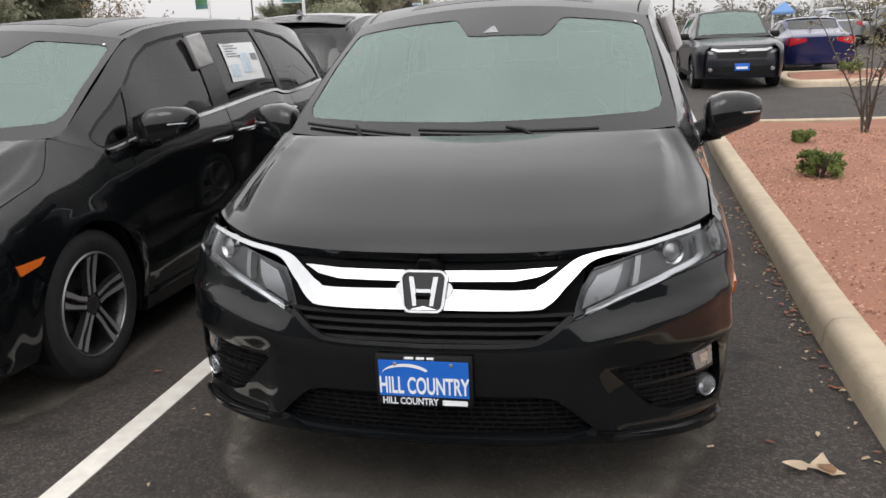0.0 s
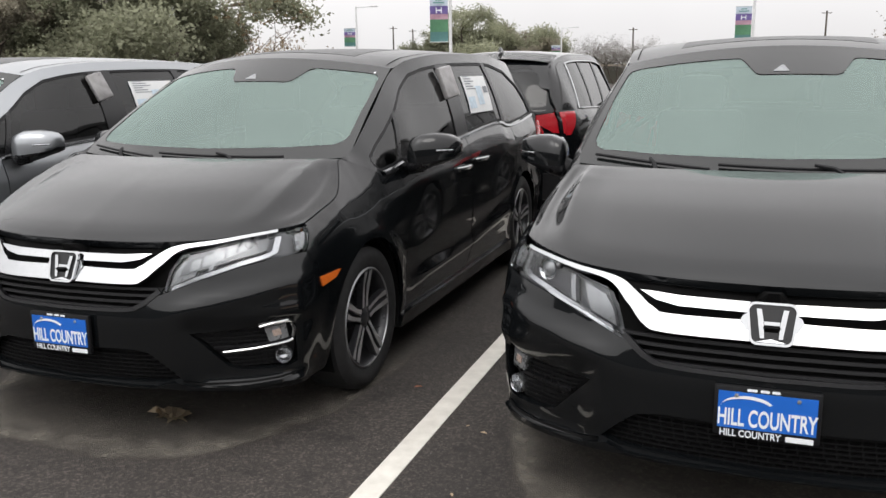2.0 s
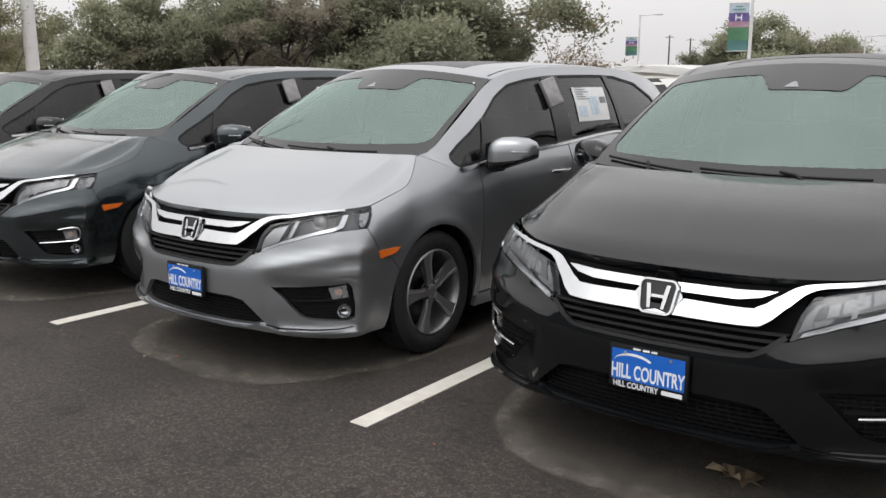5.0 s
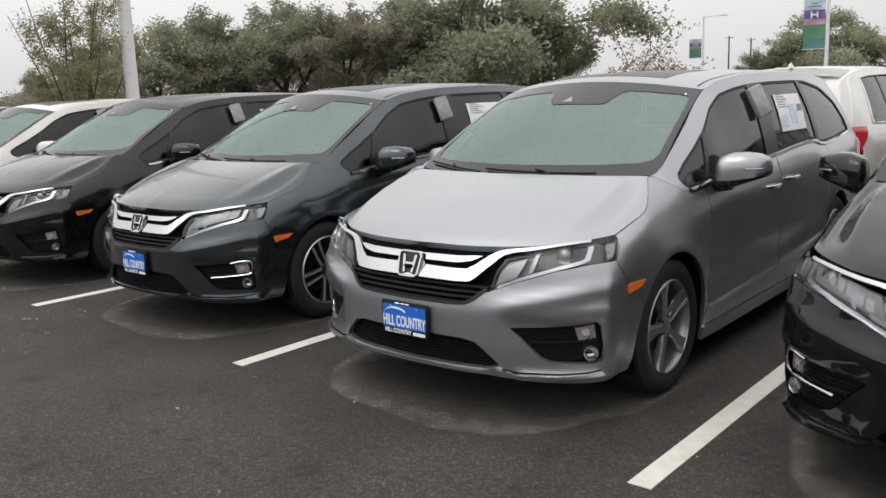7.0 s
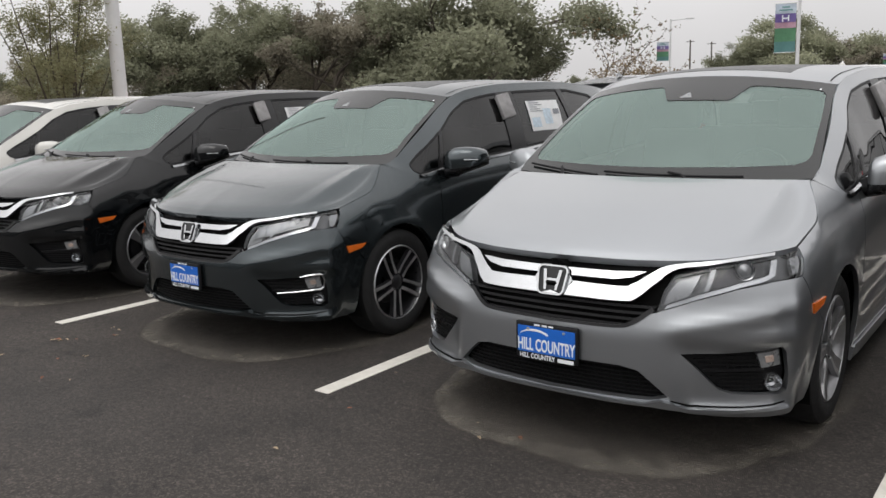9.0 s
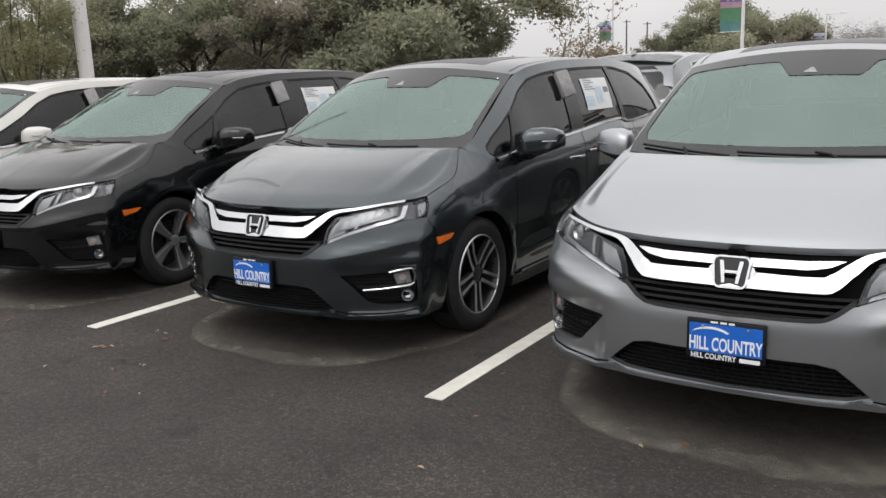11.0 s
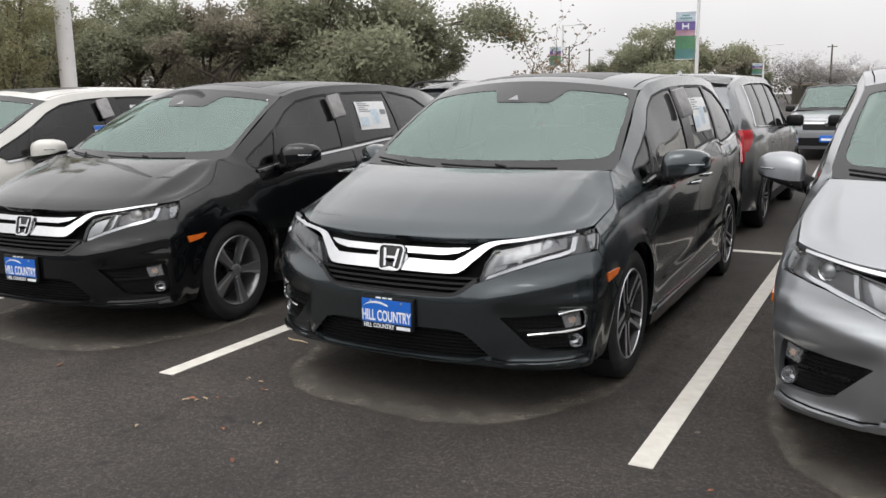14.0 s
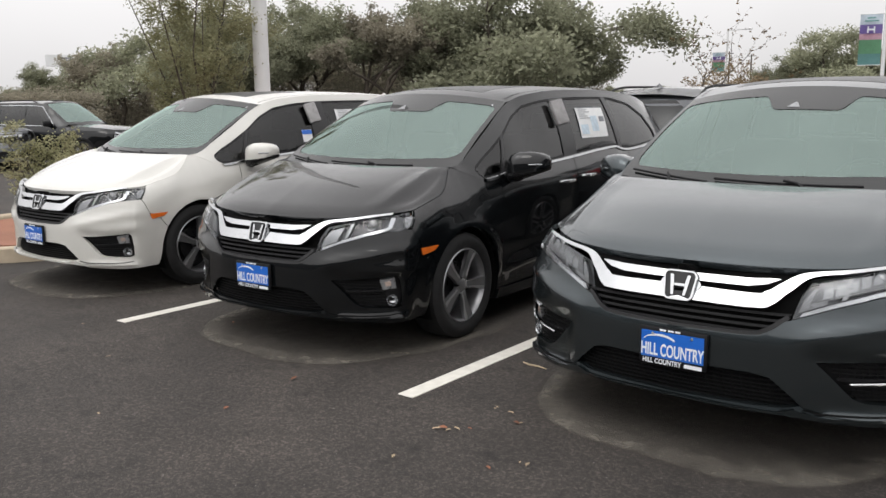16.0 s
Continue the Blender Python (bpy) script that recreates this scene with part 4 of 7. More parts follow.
        for a, b in zip(rows, rows[1:]):
            for k in range(len(pts) - 1):
                bm.faces.new((a[k], a[k + 1], b[k + 1], b[k]))
    mirrored(part("window_moulding", bm, M["chrome"], car, "chrome window moulding"))
    # greenhouse: painted frame with the window opening
    def rail(y, d=0.0):
        return v_zrail(y) - d
    dlo = [(1.245 + 3.295 * k / 44, v_ztop(1.245 + 3.295 * k / 44) + 0.010) for k in range(45)] + [(4.50, 1.30), (4.32, 1.455), (4.02, 1.570), (3.60, 1.622)]
    dlo += [(3.5 - 1.3 * k / 10, rail(3.5 - 1.3 * k / 10, 0.062)) for k in range(11)] + [(2.0, 1.556), (1.80, 1.472), (1.60, 1.352), (1.42, 1.258), (1.28, 1.192), (1.195, 1.145), (1.182, 1.118), (1.20, 1.085)]
    frame_o = [(0.970 + 3.93 * k / 66, v_ztop(0.970 + 3.93 * k / 66) + 0.001) for k in range(67)] + [(4.9 - 3.93 * k / 50, rail(4.9 - 3.93 * k / 50)) for k in range(51)]
    bm = bmesh.new()
    region(bm, frame_o, v_glass, [dlo], 0.04, 0.03)
    fr = body("window_frame", bm)
    ring_in = []
    for k, (y, z) in enumerate(dlo):
        a, b = Vector(dlo[k - 1]), Vector(dlo[(k + 1) % len(dlo)])
        d = (b - a).normalized()
        ring_in.append((y - 0.016 * d.y, z + 0.016 * d.x))
    bm = bmesh.new()
    region(bm, dlo, v_glass, [ring_in], 0.04, 0.012, -0.004)
    mirrored(part("window_seal", bm, M["plastic"], car, "black rubber window seal"))
    painted.append(mirrored(fr).name)

    def side_glass(name, y0, y1, m, slant0=0.0, slant1=0.0):
        lo = [(y0 + (y1 - y0) * k / 8, v_ztop(y0 + (y1 - y0) * k / 8) + 0.006) for k in range(9)]
        hi = [(y1 + slant1 + (y0 + slant0 - y1 - slant1) * k / 8, rail(y1 + slant1 + (y0 + slant0 - y1 - slant1) * k / 8, 0.055)) for k in range(9)]
        bm = bmesh.new()
        region(bm, lo + hi, v_glass, (), 0.06, 0, -0.010)
        o = part(name, bm, m, car)
        return o, mirrored(o)
    bm = bmesh.new()
    region(bm, [(1.235 + 0.225 * k / 4, v_ztop(1.235 + 0.225 * k / 4) + 0.004) for k in range(5)] + [(1.60, 1.362), (1.41, 1.264), (1.27, 1.198), (1.185, 1.150), (1.172, 1.118), (1.19, 1.080)], v_glass, (), 0.06, 0, -0.010)
    mirrored(part("quarter_light", bm, M["privacy"], car))
    bm = bmesh.new()
    region(bm, [(1.49 + 0.95 * k / 8, v_ztop(1.49 + 0.95 * k / 8) + 0.006) for k in range(9)] + [(2.42, rail(2.42, 0.055)), (2.2, rail(2.2, 0.055)), (2.0, 1.564), (1.80, 1.482), (1.62, 1.374)], v_glass, (), 0.06, 0, -0.010)
    mirrored(part("front_door_window", bm, M["privacy"], car))
    side_glass("sliding_door_window", 2.655, 3.52, M["privacy"], -0.02, -0.14)
    bm = bmesh.new()
    region(bm, [(3.60 + 0.95 * k / 10, v_ztop(3.60 + 0.95 * k / 10) + 0.006) for k in range(11)] + [(4.51, 1.31), (4.33, 1.462), (4.03, 1.577), (3.70, 1.622), (3.46, 1.630)], v_glass, (), 0.06, 0, -0.010)
    mirrored(part("rear_quarter_window", bm, M["privacy"], car))
    for p in ([(1.452, v_ztop(1.452) + 0.004), (1.496, v_ztop(1.496) + 0.004), (1.628, 1.376), (1.590, 1.352)],
              [(2.436, v_ztop(2.436) + 0.004), (2.662, v_ztop(2.662) + 0.004), (2.642, rail(2.64, 0.055)), (2.416, rail(2.416, 0.055))],
              [(3.515, v_ztop(3.515) + 0.004), (3.605, v_ztop(3.605) + 0.004), (3.465, rail(3.465, 0.055)), (3.375, rail(3.375, 0.055))]):
        bm = bmesh.new()
        region(bm, p, v_glass, (), 0.05, 0.02, -0.003)
        mirrored(part("pillar_trim", bm, M["gloss_black"], car, "gloss black window pillar"))
    # roof
    v_crown = smooth1([(1.68, 1.652), (1.9, 1.692), (2.3, 1.721), (3.0, 1.732), (3.8, 1.718), (4.5, 1.665), (4.9, 1.585)])

    def roof(x, y):
        k = min(abs(x) / v_xrail(y), 1.0)
        return (x, y, v_zrail(y) + (v_crown(y) - v_zrail(y)) * (1 - k ** 2.2))
    edge = lambda x: 1.697 + 0.170 * (x / 0.71) ** 2
    n = 16
    out = [(-0.71 + 1.42 * k / n, edge(-0.71 + 1.42 * k / n)) for k in range(n + 1)]
    out += [(v_xrail(1.89 + 3.01 * k / 20) - 0.002, 1.89 + 3.01 * k / 20) for k in range(21)]
    out += [(-(v_xrail(4.9 - 3.01 * k / 20) - 0.002), 4.9 - 3.01 * k / 20) for k in range(21)]
    bm = bmesh.new()
    region(bm, out, roof, (), 0.07, 0.02)
    body("roof", bm)
    bm = bmesh.new()
    p = [(v_xrail(1.9 + 2.7 * k / 20) - 0.045, 1.9 + 2.7 * k / 20) for k in range(21)]
    p += [(x - 0.007, y) for x, y in reversed(p)]
    region(bm, p, roof, (), 0.06, 0.0, 0.0015)
    both(bm)
    part("roof_channel", bm, M["seam"], car)
    bm = bmesh.new()
    tail = [(0.0, 0.0), (0.14, 0.0), (0.15, 0.015), (0.11, 0.055), (0.085, 0.06)]
    base = Vector(roof(0, 4.45))
    a = [bm.verts.new(base + Vector((0.022 * (1 - z / 0.075), y, z - 0.005))) for y, z in tail]
    b = [bm.verts.new(base + Vector((-0.022 * (1 - z / 0.075), y, z - 0.005))) for y, z in tail]
    bm.faces.new(a)
    bm.faces.new(b[::-1])
    for k in range(5):
        bm.faces.new((a[k], b[k], b[(k + 1) % 5], a[(k + 1) % 5]))
    o = body("antenna_fin", bm)
    bm = bmesh.new()
    region(bm, [(-0.46, 1.93), (-0.2, 1.90), (0.2, 1.90), (0.46, 1.93), (0.46, 2.62), (-0.46, 2.62)], roof, (), 0.08, 0.002, 0.0015)
    part("sunroof", bm, M["roof_glass"], car, "dark glass sunroof panel")
    # windscreen
    def screen(u, v):
        lo = Vector((0.832 * u, 0.890 + 0.165 * u * u, 1.118 + 0.030 * u * u))
        hi = Vector((0.716 * u, 1.700 + 0.170 * u * u, 1.655 - 0.070 * u * u))
        p = lo.lerp(hi, v)
        return p + Vector((0, -0.55, 0.83)) * 0.035 * math.sin(math.pi * min(max(v, 0), 1)) * (1 - 0.55 * u * u)
    bm = bmesh.new()
    patch(bm, screen, 32, 20, -1, 1, 0, 1)
    part("windscreen", bm, M["windshield"], car, "greenish windscreen reflecting the grey sky")
    ring_o = [(-1, 0), (1, 0), (1, 1), (-1, 1)]
    ring_i = [(-0.89, 0.123), (-0.6, 0.115), (0, 0.111), (0.6, 0.115), (0.87, 0.123), (0.925, 0.150), (0.950, 0.205), (0.960, 0.60), (0.955, 0.850), (0.935, 0.886), (0.88, 0.898), (0.480, 0.892), (0.445, 0.876), (0.370, 0.738), (0.335, 0.714), (-0.100, 0.714), (-0.125, 0.730), (-0.200, 0.850), (-0.228, 0.880), (-0.88, 0.890), (-0.935, 0.880), (-0.955, 0.850), (-0.960, 0.60), (-0.950, 0.205), (-0.925, 0.150)]
    bm = bmesh.new()
    region(bm, ring_o, screen, [ring_i], 0.06, 0.0, 0.003)
    part("screen_border", bm, M["frit"], car, "black ceramic border")
    bm = bmesh.new()
    region(bm, [(-0.025, 0.738), (0.070, 0.738), (0.038, 0.796), (0.022, 0.796)], screen, (), 0.03, 0, 0.005)
    part("camera_window", bm, M["led"], car)
    bm = bmesh.new()
    region(bm, [(0.905, 0.898), (0.920, 0.898), (0.920, 0.914), (0.905, 0.914)], screen, (), 0.03, 0, 0.005)
    part("stamp", bm, M["plate_white"], car, "small white inspection stamp")
    # cowl and wipers
    bm = bmesh.new()
    patch(bm, lambda u, v: (on(r_edge, abs(u)).lerp(Vector((0.835 * abs(u), 0.890 + 0.165 * u * u + 0.03, 1.112 + 0.03 * u * u)), v) + Vector((0, 0, -0.010 - 0.012 * math.sin(math.pi * v)))) * Vector((1, 1, 1)) if u >= 0 else Vector((-1, 1, 1)) * (on(r_edge, abs(u)).lerp(Vector((0.835 * abs(u), 0.890 + 0.165 * u * u + 0.03, 1.112 + 0.03 * u * u)), v) + Vector((0, 0, -0.010 - 0.012 * math.sin(math.pi * v)))), 40, 4, -1, 1, 0, 1)
    part("cowl", bm, M["plastic"], car)
    for u0, u1, v1, piv in ((0.62, -0.26, 0.050, 0.35), (-0.30, -0.90, 0.060, -0.55)):
        bm = bmesh.new()
        nrm = Vector((0, -0.55, 0.83)) * 0.018
        blade = [screen(u0 + (u1 - u0) * k / 12, 0.020 + (v1 - 0.020) * k / 12) + nrm for k in range(13)]
        tube(bm, blade, 0.007, 6)
        arm = [screen(piv, -0.03) + nrm * 0.6, screen((piv + (u0 + u1) / 2) / 2, 0.02) + nrm * 2, screen((u0 + u1) / 2, (0.045 + v1) / 2) + nrm * 1.6]
        tube(bm, arm, [0.013, 0.009, 0.007], 6)
        part("wiper", bm, M["plastic"], car)
    # mirrors
    # each ring: way outwards, top, waist, foot of the black base, front and back depth
    rings_at = [(0.0, 1.188, 1.090, 1.022, 0.060, 0.066), (0.020, 1.216, 1.085, 1.024, 0.084, 0.080), (0.075, 1.237, 1.086, 1.040, 0.098, 0.085), (0.14, 1.238, 1.094, 1.064, 0.094, 0.080), (0.20, 1.228, 1.103, 1.086, 0.082, 0.074), (0.240, 1.208, 1.114, 1.102, 0.060, 0.062), (0.254, 1.184, 1.130, 1.122, 0.028, 0.040)]

    def shell(bm, upper):
        rings = []
        for t, zt, zw, zb, df, db in rings_at:
            ring = []
            for k in range(17):
                a = math.pi * k / 16
                c, s_ = math.cos(a), math.sin(a)
                sup = (abs(c) ** 3.6 + abs(s_) ** 3.6) ** (-1 / 3.6)
                z = zw + s_ * sup * (zt - zw) if upper else zw - s_ * sup * (zw - zb)
                y = c * sup * (db if c > 0 else df) * (1.0 if upper else 0.97)
                ring.append(bm.verts.new((0.975 + t, 1.525 + 0.36 * t + y, z)))
            rings.append(ring)
        for a, b in zip(rings, rings[1:]):
            for k in range(17):
                bm.faces.new((a[k], b[k], b[(k + 1) % 17], a[(k + 1) % 17]))
        bm.faces.new(rings[0])
        bm.faces.new(rings[-1][::-1])
    bm = bmesh.new()
    shell(bm, False)
    under = bm
    bm = bmesh.new()
    shell(bm, True)
    mir = part("door_mirror", bm, P, car, sharp=60, recalc=True)
    painted.append(mir.name)
    bm = bmesh.new()
    box(bm, (0.17, 0.006, 0.115), (1.090, 1.650, 1.160), (0, 0, 18), 0.01)
    gl = part("mirror_glass", bm, M["chrome"], mir)
    bm = bmesh.new()
    box(bm, (0.10, 0.012, 0.010), (1.172, 1.517, 1.148), (0, 0, 37), 0.003)
    g2 = part("repeater", bm, M["reflector"], mir)
    bm = bmesh.new()
    tube(bm, spline([(0.90, 1.56, 1.050), (0.96, 1.54, 1.062), (1.03, 1.54, 1.085)], 5), [0.040 + 0.002 * k for k in range(11)], 10)
    g3 = part("foot", bm, M["plastic"], mir)
    g4 = part("base_shell", under, M["gloss_black"], mir, "black lower shell", sharp=60, recalc=True)
    m2 = mirrored(mir)
    painted.append(m2.name)
    for b in (gl, g2, g3, g4):
        mirrored(b).parent = m2
    # door handles
    for d, (a, b) in zip(doors, ((2.25, 2.51), (2.63, 2.89))):
        for dd, sg in zip(d, (1, -1)):
            bm = bmesh.new()
            pts = [Vector(v_side(a + (b - a) * k / 10, 0.960 + 0.022 * (1 if a > 2.6 else 0))) + Vector((0.004 + 0.030 * math.sin(math.pi * k / 10) ** 0.6, 0, 0)) for k in range(11)]
            tube(bm, pts, [0.008] + [0.013] * 9 + [0.008], 8)
            if sg < 0:
                for v in bm.verts:
                    v.co.x = -v.co.x
                bmesh.ops.reverse_faces(bm, faces=bm.faces)
            part("handle", bm, M["chrome"], dd, "chrome pull handle")
    # amber side marker
    bm = bmesh.new()
    region(bm, [(0.440, 0.648), (0.555, 0.664), (0.592, 0.692), (0.424, 0.692)], wing, (), 0.03, 0.012, 0.008)
    mirrored(part("side_marker", bm, M["amber"], car, "amber side marker"))
    # rear
    bm = bmesh.new()
    region(bm, [(-0.98, 0.30), (0.98, 0.30), (0.98, 1.10), (0.94, 1.56), (-0.94, 1.56), (-0.98, 1.10)], v_rear, (), 0.08, 0.03)
    body("tailgate", bm)
    bm = bmesh.new()
    region(bm, [(-0.66, 1.12), (0.66, 1.12), (0.62, 1.50), (-0.62, 1.50)], v_rear, (), 0.1, 0, 0.006)
    part("rear_window", bm, M["privacy"], car)
    bm = bmesh.new()
    region(bm, [(0.55, 0.93), (1.02, 0.90), (1.02, 1.14), (0.80, 1.08), (0.55, 1.05)], v_rear, (), 0.05, 0.02, 0.014)
    region(bm, [(4.66, 0.93), (4.90, 0.90), (4.90, 1.12), (4.72, 1.07)], v_side, (), 0.05, 0.02, 0.012)
    mirrored(part("tail_lamp", bm, M["red_lens"], car, "red tail lamp"))
    # cabin
    bm = bmesh.new()
    box(bm, (1.62, 0.55, 0.30), (0, 1.28, 0.965), (8, 0, 0), 0.08)
    box(bm, (0.50, 0.20, 0.09), (0.38, 1.42, 1.115), bevel=0.03)
    part("dashboard", bm, M["dash"], car, recalc=True)
    for x in (0.38, -0.38):
        bm = bmesh.new()
        box(bm, (0.50, 0.52, 0.16), (x, 2.05, 0.72), bevel=0.05)
        box(bm, (0.48, 0.14, 0.62), (x, 2.36, 1.02), (-14, 0, 0), 0.05)
        box(bm, (0.26, 0.10, 0.20), (x, 2.47, 1.42), (-10, 0, 0), 0.04)
        part("front_seat", bm, M["cabin"], car, recalc=True)
    for y in (3.3, 4.1):
        bm = bmesh.new()
        box(bm, (1.36, 0.14, 0.60), (0, y + 0.3, 1.0), (-14, 0, 0), 0.05)
        for x in (0.42, -0.42):
            box(bm, (0.26, 0.10, 0.18), (x, y + 0.41, 1.38), (-10, 0, 0), 0.04)
        part("rear_bench", bm, M["cabin"], car, recalc=True)
    bm = bmesh.new()
    patch(bm, lambda u, v: Vector(roof((-0.66 + 1.32 * u), 1.75 + 3.0 * v)) - Vector((0, 0, 0.045)), 10, 12, flip=True)
    patch(bm, lambda u, v: Vector((-0.8 + 1.6 * u, 1.3 + 3.6 * v, 0.5)), 2, 2)
    part("headliner", bm, M["cabin"], car)
    bm = bmesh.new()
    rim = [Vector((0.38 + 0.185 * math.cos(a), 1.60 + 0.07 * math.sin(a), 1.07 + 0.17 * math.sin(a))) for a in (2 * math.pi * k / 20 for k in range(21))]
    tube(bm, rim, 0.014, 6)
    tube(bm, [(0.21, 1.60, 1.07), (0.55, 1.60, 1.07)], 0.03, 6)
    part("steering_wheel", bm, M["dash"], car)
    return car, painted


def wheel_spokes(style):
    """Spoke outlines in the wheel's plane, for one of the repeats."""
    if style == "five":
        return 5, [[(0.045, -0.026), (0.10, -0.026), (0.17, -0.036), (0.242, -0.052), (0.242, 0.044), (0.17, 0.026), (0.10, 0.022), (0.045, 0.026)]], "alloy_grey", "alloy_grey"
    if style == "twin":
        return 5, [[(0.045, -0.034), (0.10, -0.034), (0.16, -0.050), (0.242, -0.068), (0.242, -0.028), (0.17, -0.020), (0.10, -0.006), (0.045, -0.004)],
                   [(0.045, 0.004), (0.10, 0.006), (0.17, 0.002), (0.242, -0.012), (0.242, 0.026), (0.17, 0.032), (0.10, 0.030), (0.045, 0.030)]], "alloy", "alloy_dark"
    return 5, [[(0.045, -0.040), (0.13, -0.044), (0.242, -0.070), (0.242, -0.040), (0.13, -0.020), (0.05, -0.012)],
               [(0.05, 0.012), (0.13, 0.014), (0.242, 0.006), (0.242, 0.034), (0.13, 0.036), (0.045, 0.038)]], "alloy", "alloy_dark"


def build_wheel(car, style, at, turn=0.0):
    """A wheel facing +x with tyre, rim, spokes, cap and nuts."""
    R = 0.362
    rr = 0.250
    bm = bmesh.new()
    prof = [(-0.11, rr + 0.004), (-0.118, rr + 0.05), (-0.112, R - 0.03), (-0.095, R - 0.006), (-0.06, R), (0.06, R), (0.095, R - 0.006), (0.112, R - 0.03), (0.118, rr + 0.055), (0.108, rr + 0.012), (0.098, rr)]
    lathe(bm, prof, 56)
    wheel = part("wheel", bm, M["rubber"], car, "black tyre", recalc=False)
    wheel.name = "wheel"
    wheel.matrix_basis = at @ pose(0, 0, 0, turn, 0, 0)
    bm = bmesh.new()
    lathe(bm, [(0.100, rr + 0.003), (0.106, rr - 0.004), (0.098, rr - 0.012), (0.06, rr - 0.022), (-0.09, rr - 0.03), (-0.10, rr - 0.01)], 56)
    n, outlines, face, dark = wheel_spokes(style)
    rim = part("rim", bm, M["alloy_grey" if style == "five" else "alloy_dark"], wheel, "silver alloy rim" if style == "five" else "dark painted rim")
    bm = bmesh.new()
    lathe(bm, [(0.101, rr + 0.005), (0.109, rr - 0.002), (0.108, rr - 0.006), (0.099, rr - 0.009)], 56)
    part("rim_lip", bm, M["alloy" if style == "multi" else "alloy_grey"], rim, "bright machined rim edge")
    bm = bmesh.new()
    lathe(bm, [(-0.01, 0.155), (0.005, 0.15), (0.005, 0.07), (-0.03, 0.06)], 32)
    lathe(bm, [(-0.05, rr - 0.03), (-0.045, 0.02)], 32)
    part("brake_disc", bm, M["alloy_dark"], wheel)
    for k in range(n):
        bm = bmesh.new()
        for o in outlines:
            prism(bm, o, lambda u, v, w: (0.066 + w - 0.010 * (1 - u / 0.24) + (0.010 if u > 0.2 else 0), u, v), 0.030)
            bmesh.ops.bevel(bm, geom=bm.edges[:], offset=0.004, segments=1, affect="EDGES") if style == "five" else None
        bmesh.ops.transform(bm, matrix=pose(0, 0, 0, 360 * k / n, 0, 0), verts=bm.verts)
        sp = part("spoke", bm, M[face if style == "five" else dark], wheel, "" if style == "five" else "dark spoke with machined face", recalc=True)
        if style == "five":
            bm = bmesh.new()
            edge = [(0.070, -0.0255), (0.10, -0.0255), (0.17, -0.0355), (0.240, -0.0515), (0.240, -0.026), (0.17, -0.020), (0.10, -0.014), (0.070, -0.014)]
            prism(bm, edge, lambda u, v, w: (0.095 + w - 0.010 * (1 - u / 0.24) + (0.010 if u > 0.2 else 0), u, v), 0.004)
            bmesh.ops.transform(bm, matrix=pose(0, 0, 0, 360 * k / n, 0, 0), verts=bm.verts)
            part("machined_edge", bm, M["alloy"], sp, "bright machined edge", recalc=True)
        else:
            bm = bmesh.new()
            for o in outlines:
                c = np.mean(o, 0)
                thin = [(u + (c[0] - u) * 0.08, v + (c[1] - v) * (0.32 if style == "twin" else 0.18)) for u, v in o]
                prism(bm, thin, lambda u, v, w: (0.0965 + w - 0.010 * (1 - u / 0.24) + (0.010 if u > 0.2 else 0), u, v), 0.002)
            bmesh.ops.transform(bm, matrix=pose(0, 0, 0, 360 * k / n, 0, 0), verts=bm.verts)
            part("machined_face", bm, M["alloy"], sp, "", recalc=True)
    bm = bmesh.new()
    lathe(bm, [(0.05, 0.060), (0.080, 0.056), (0.088, 0.040), (0.092, 0.034), (0.094, 0.001)], 28)
    part("hub", bm, M["alloy_grey" if style == "five" else "alloy_dark"], wheel)
    for k in range(5):
        a = 2 * math.pi * (k + 0.5) / 5
        bm = bmesh.new()
        lathe(bm, [(0.06, 0.010), (0.090, 0.009), (0.092, 0.001)], 6, "x", (0, 0.052 * math.cos(a), 0.052 * math.sin(a)))
        part("nut", bm, M["chrome"], wheel)
    return wheel


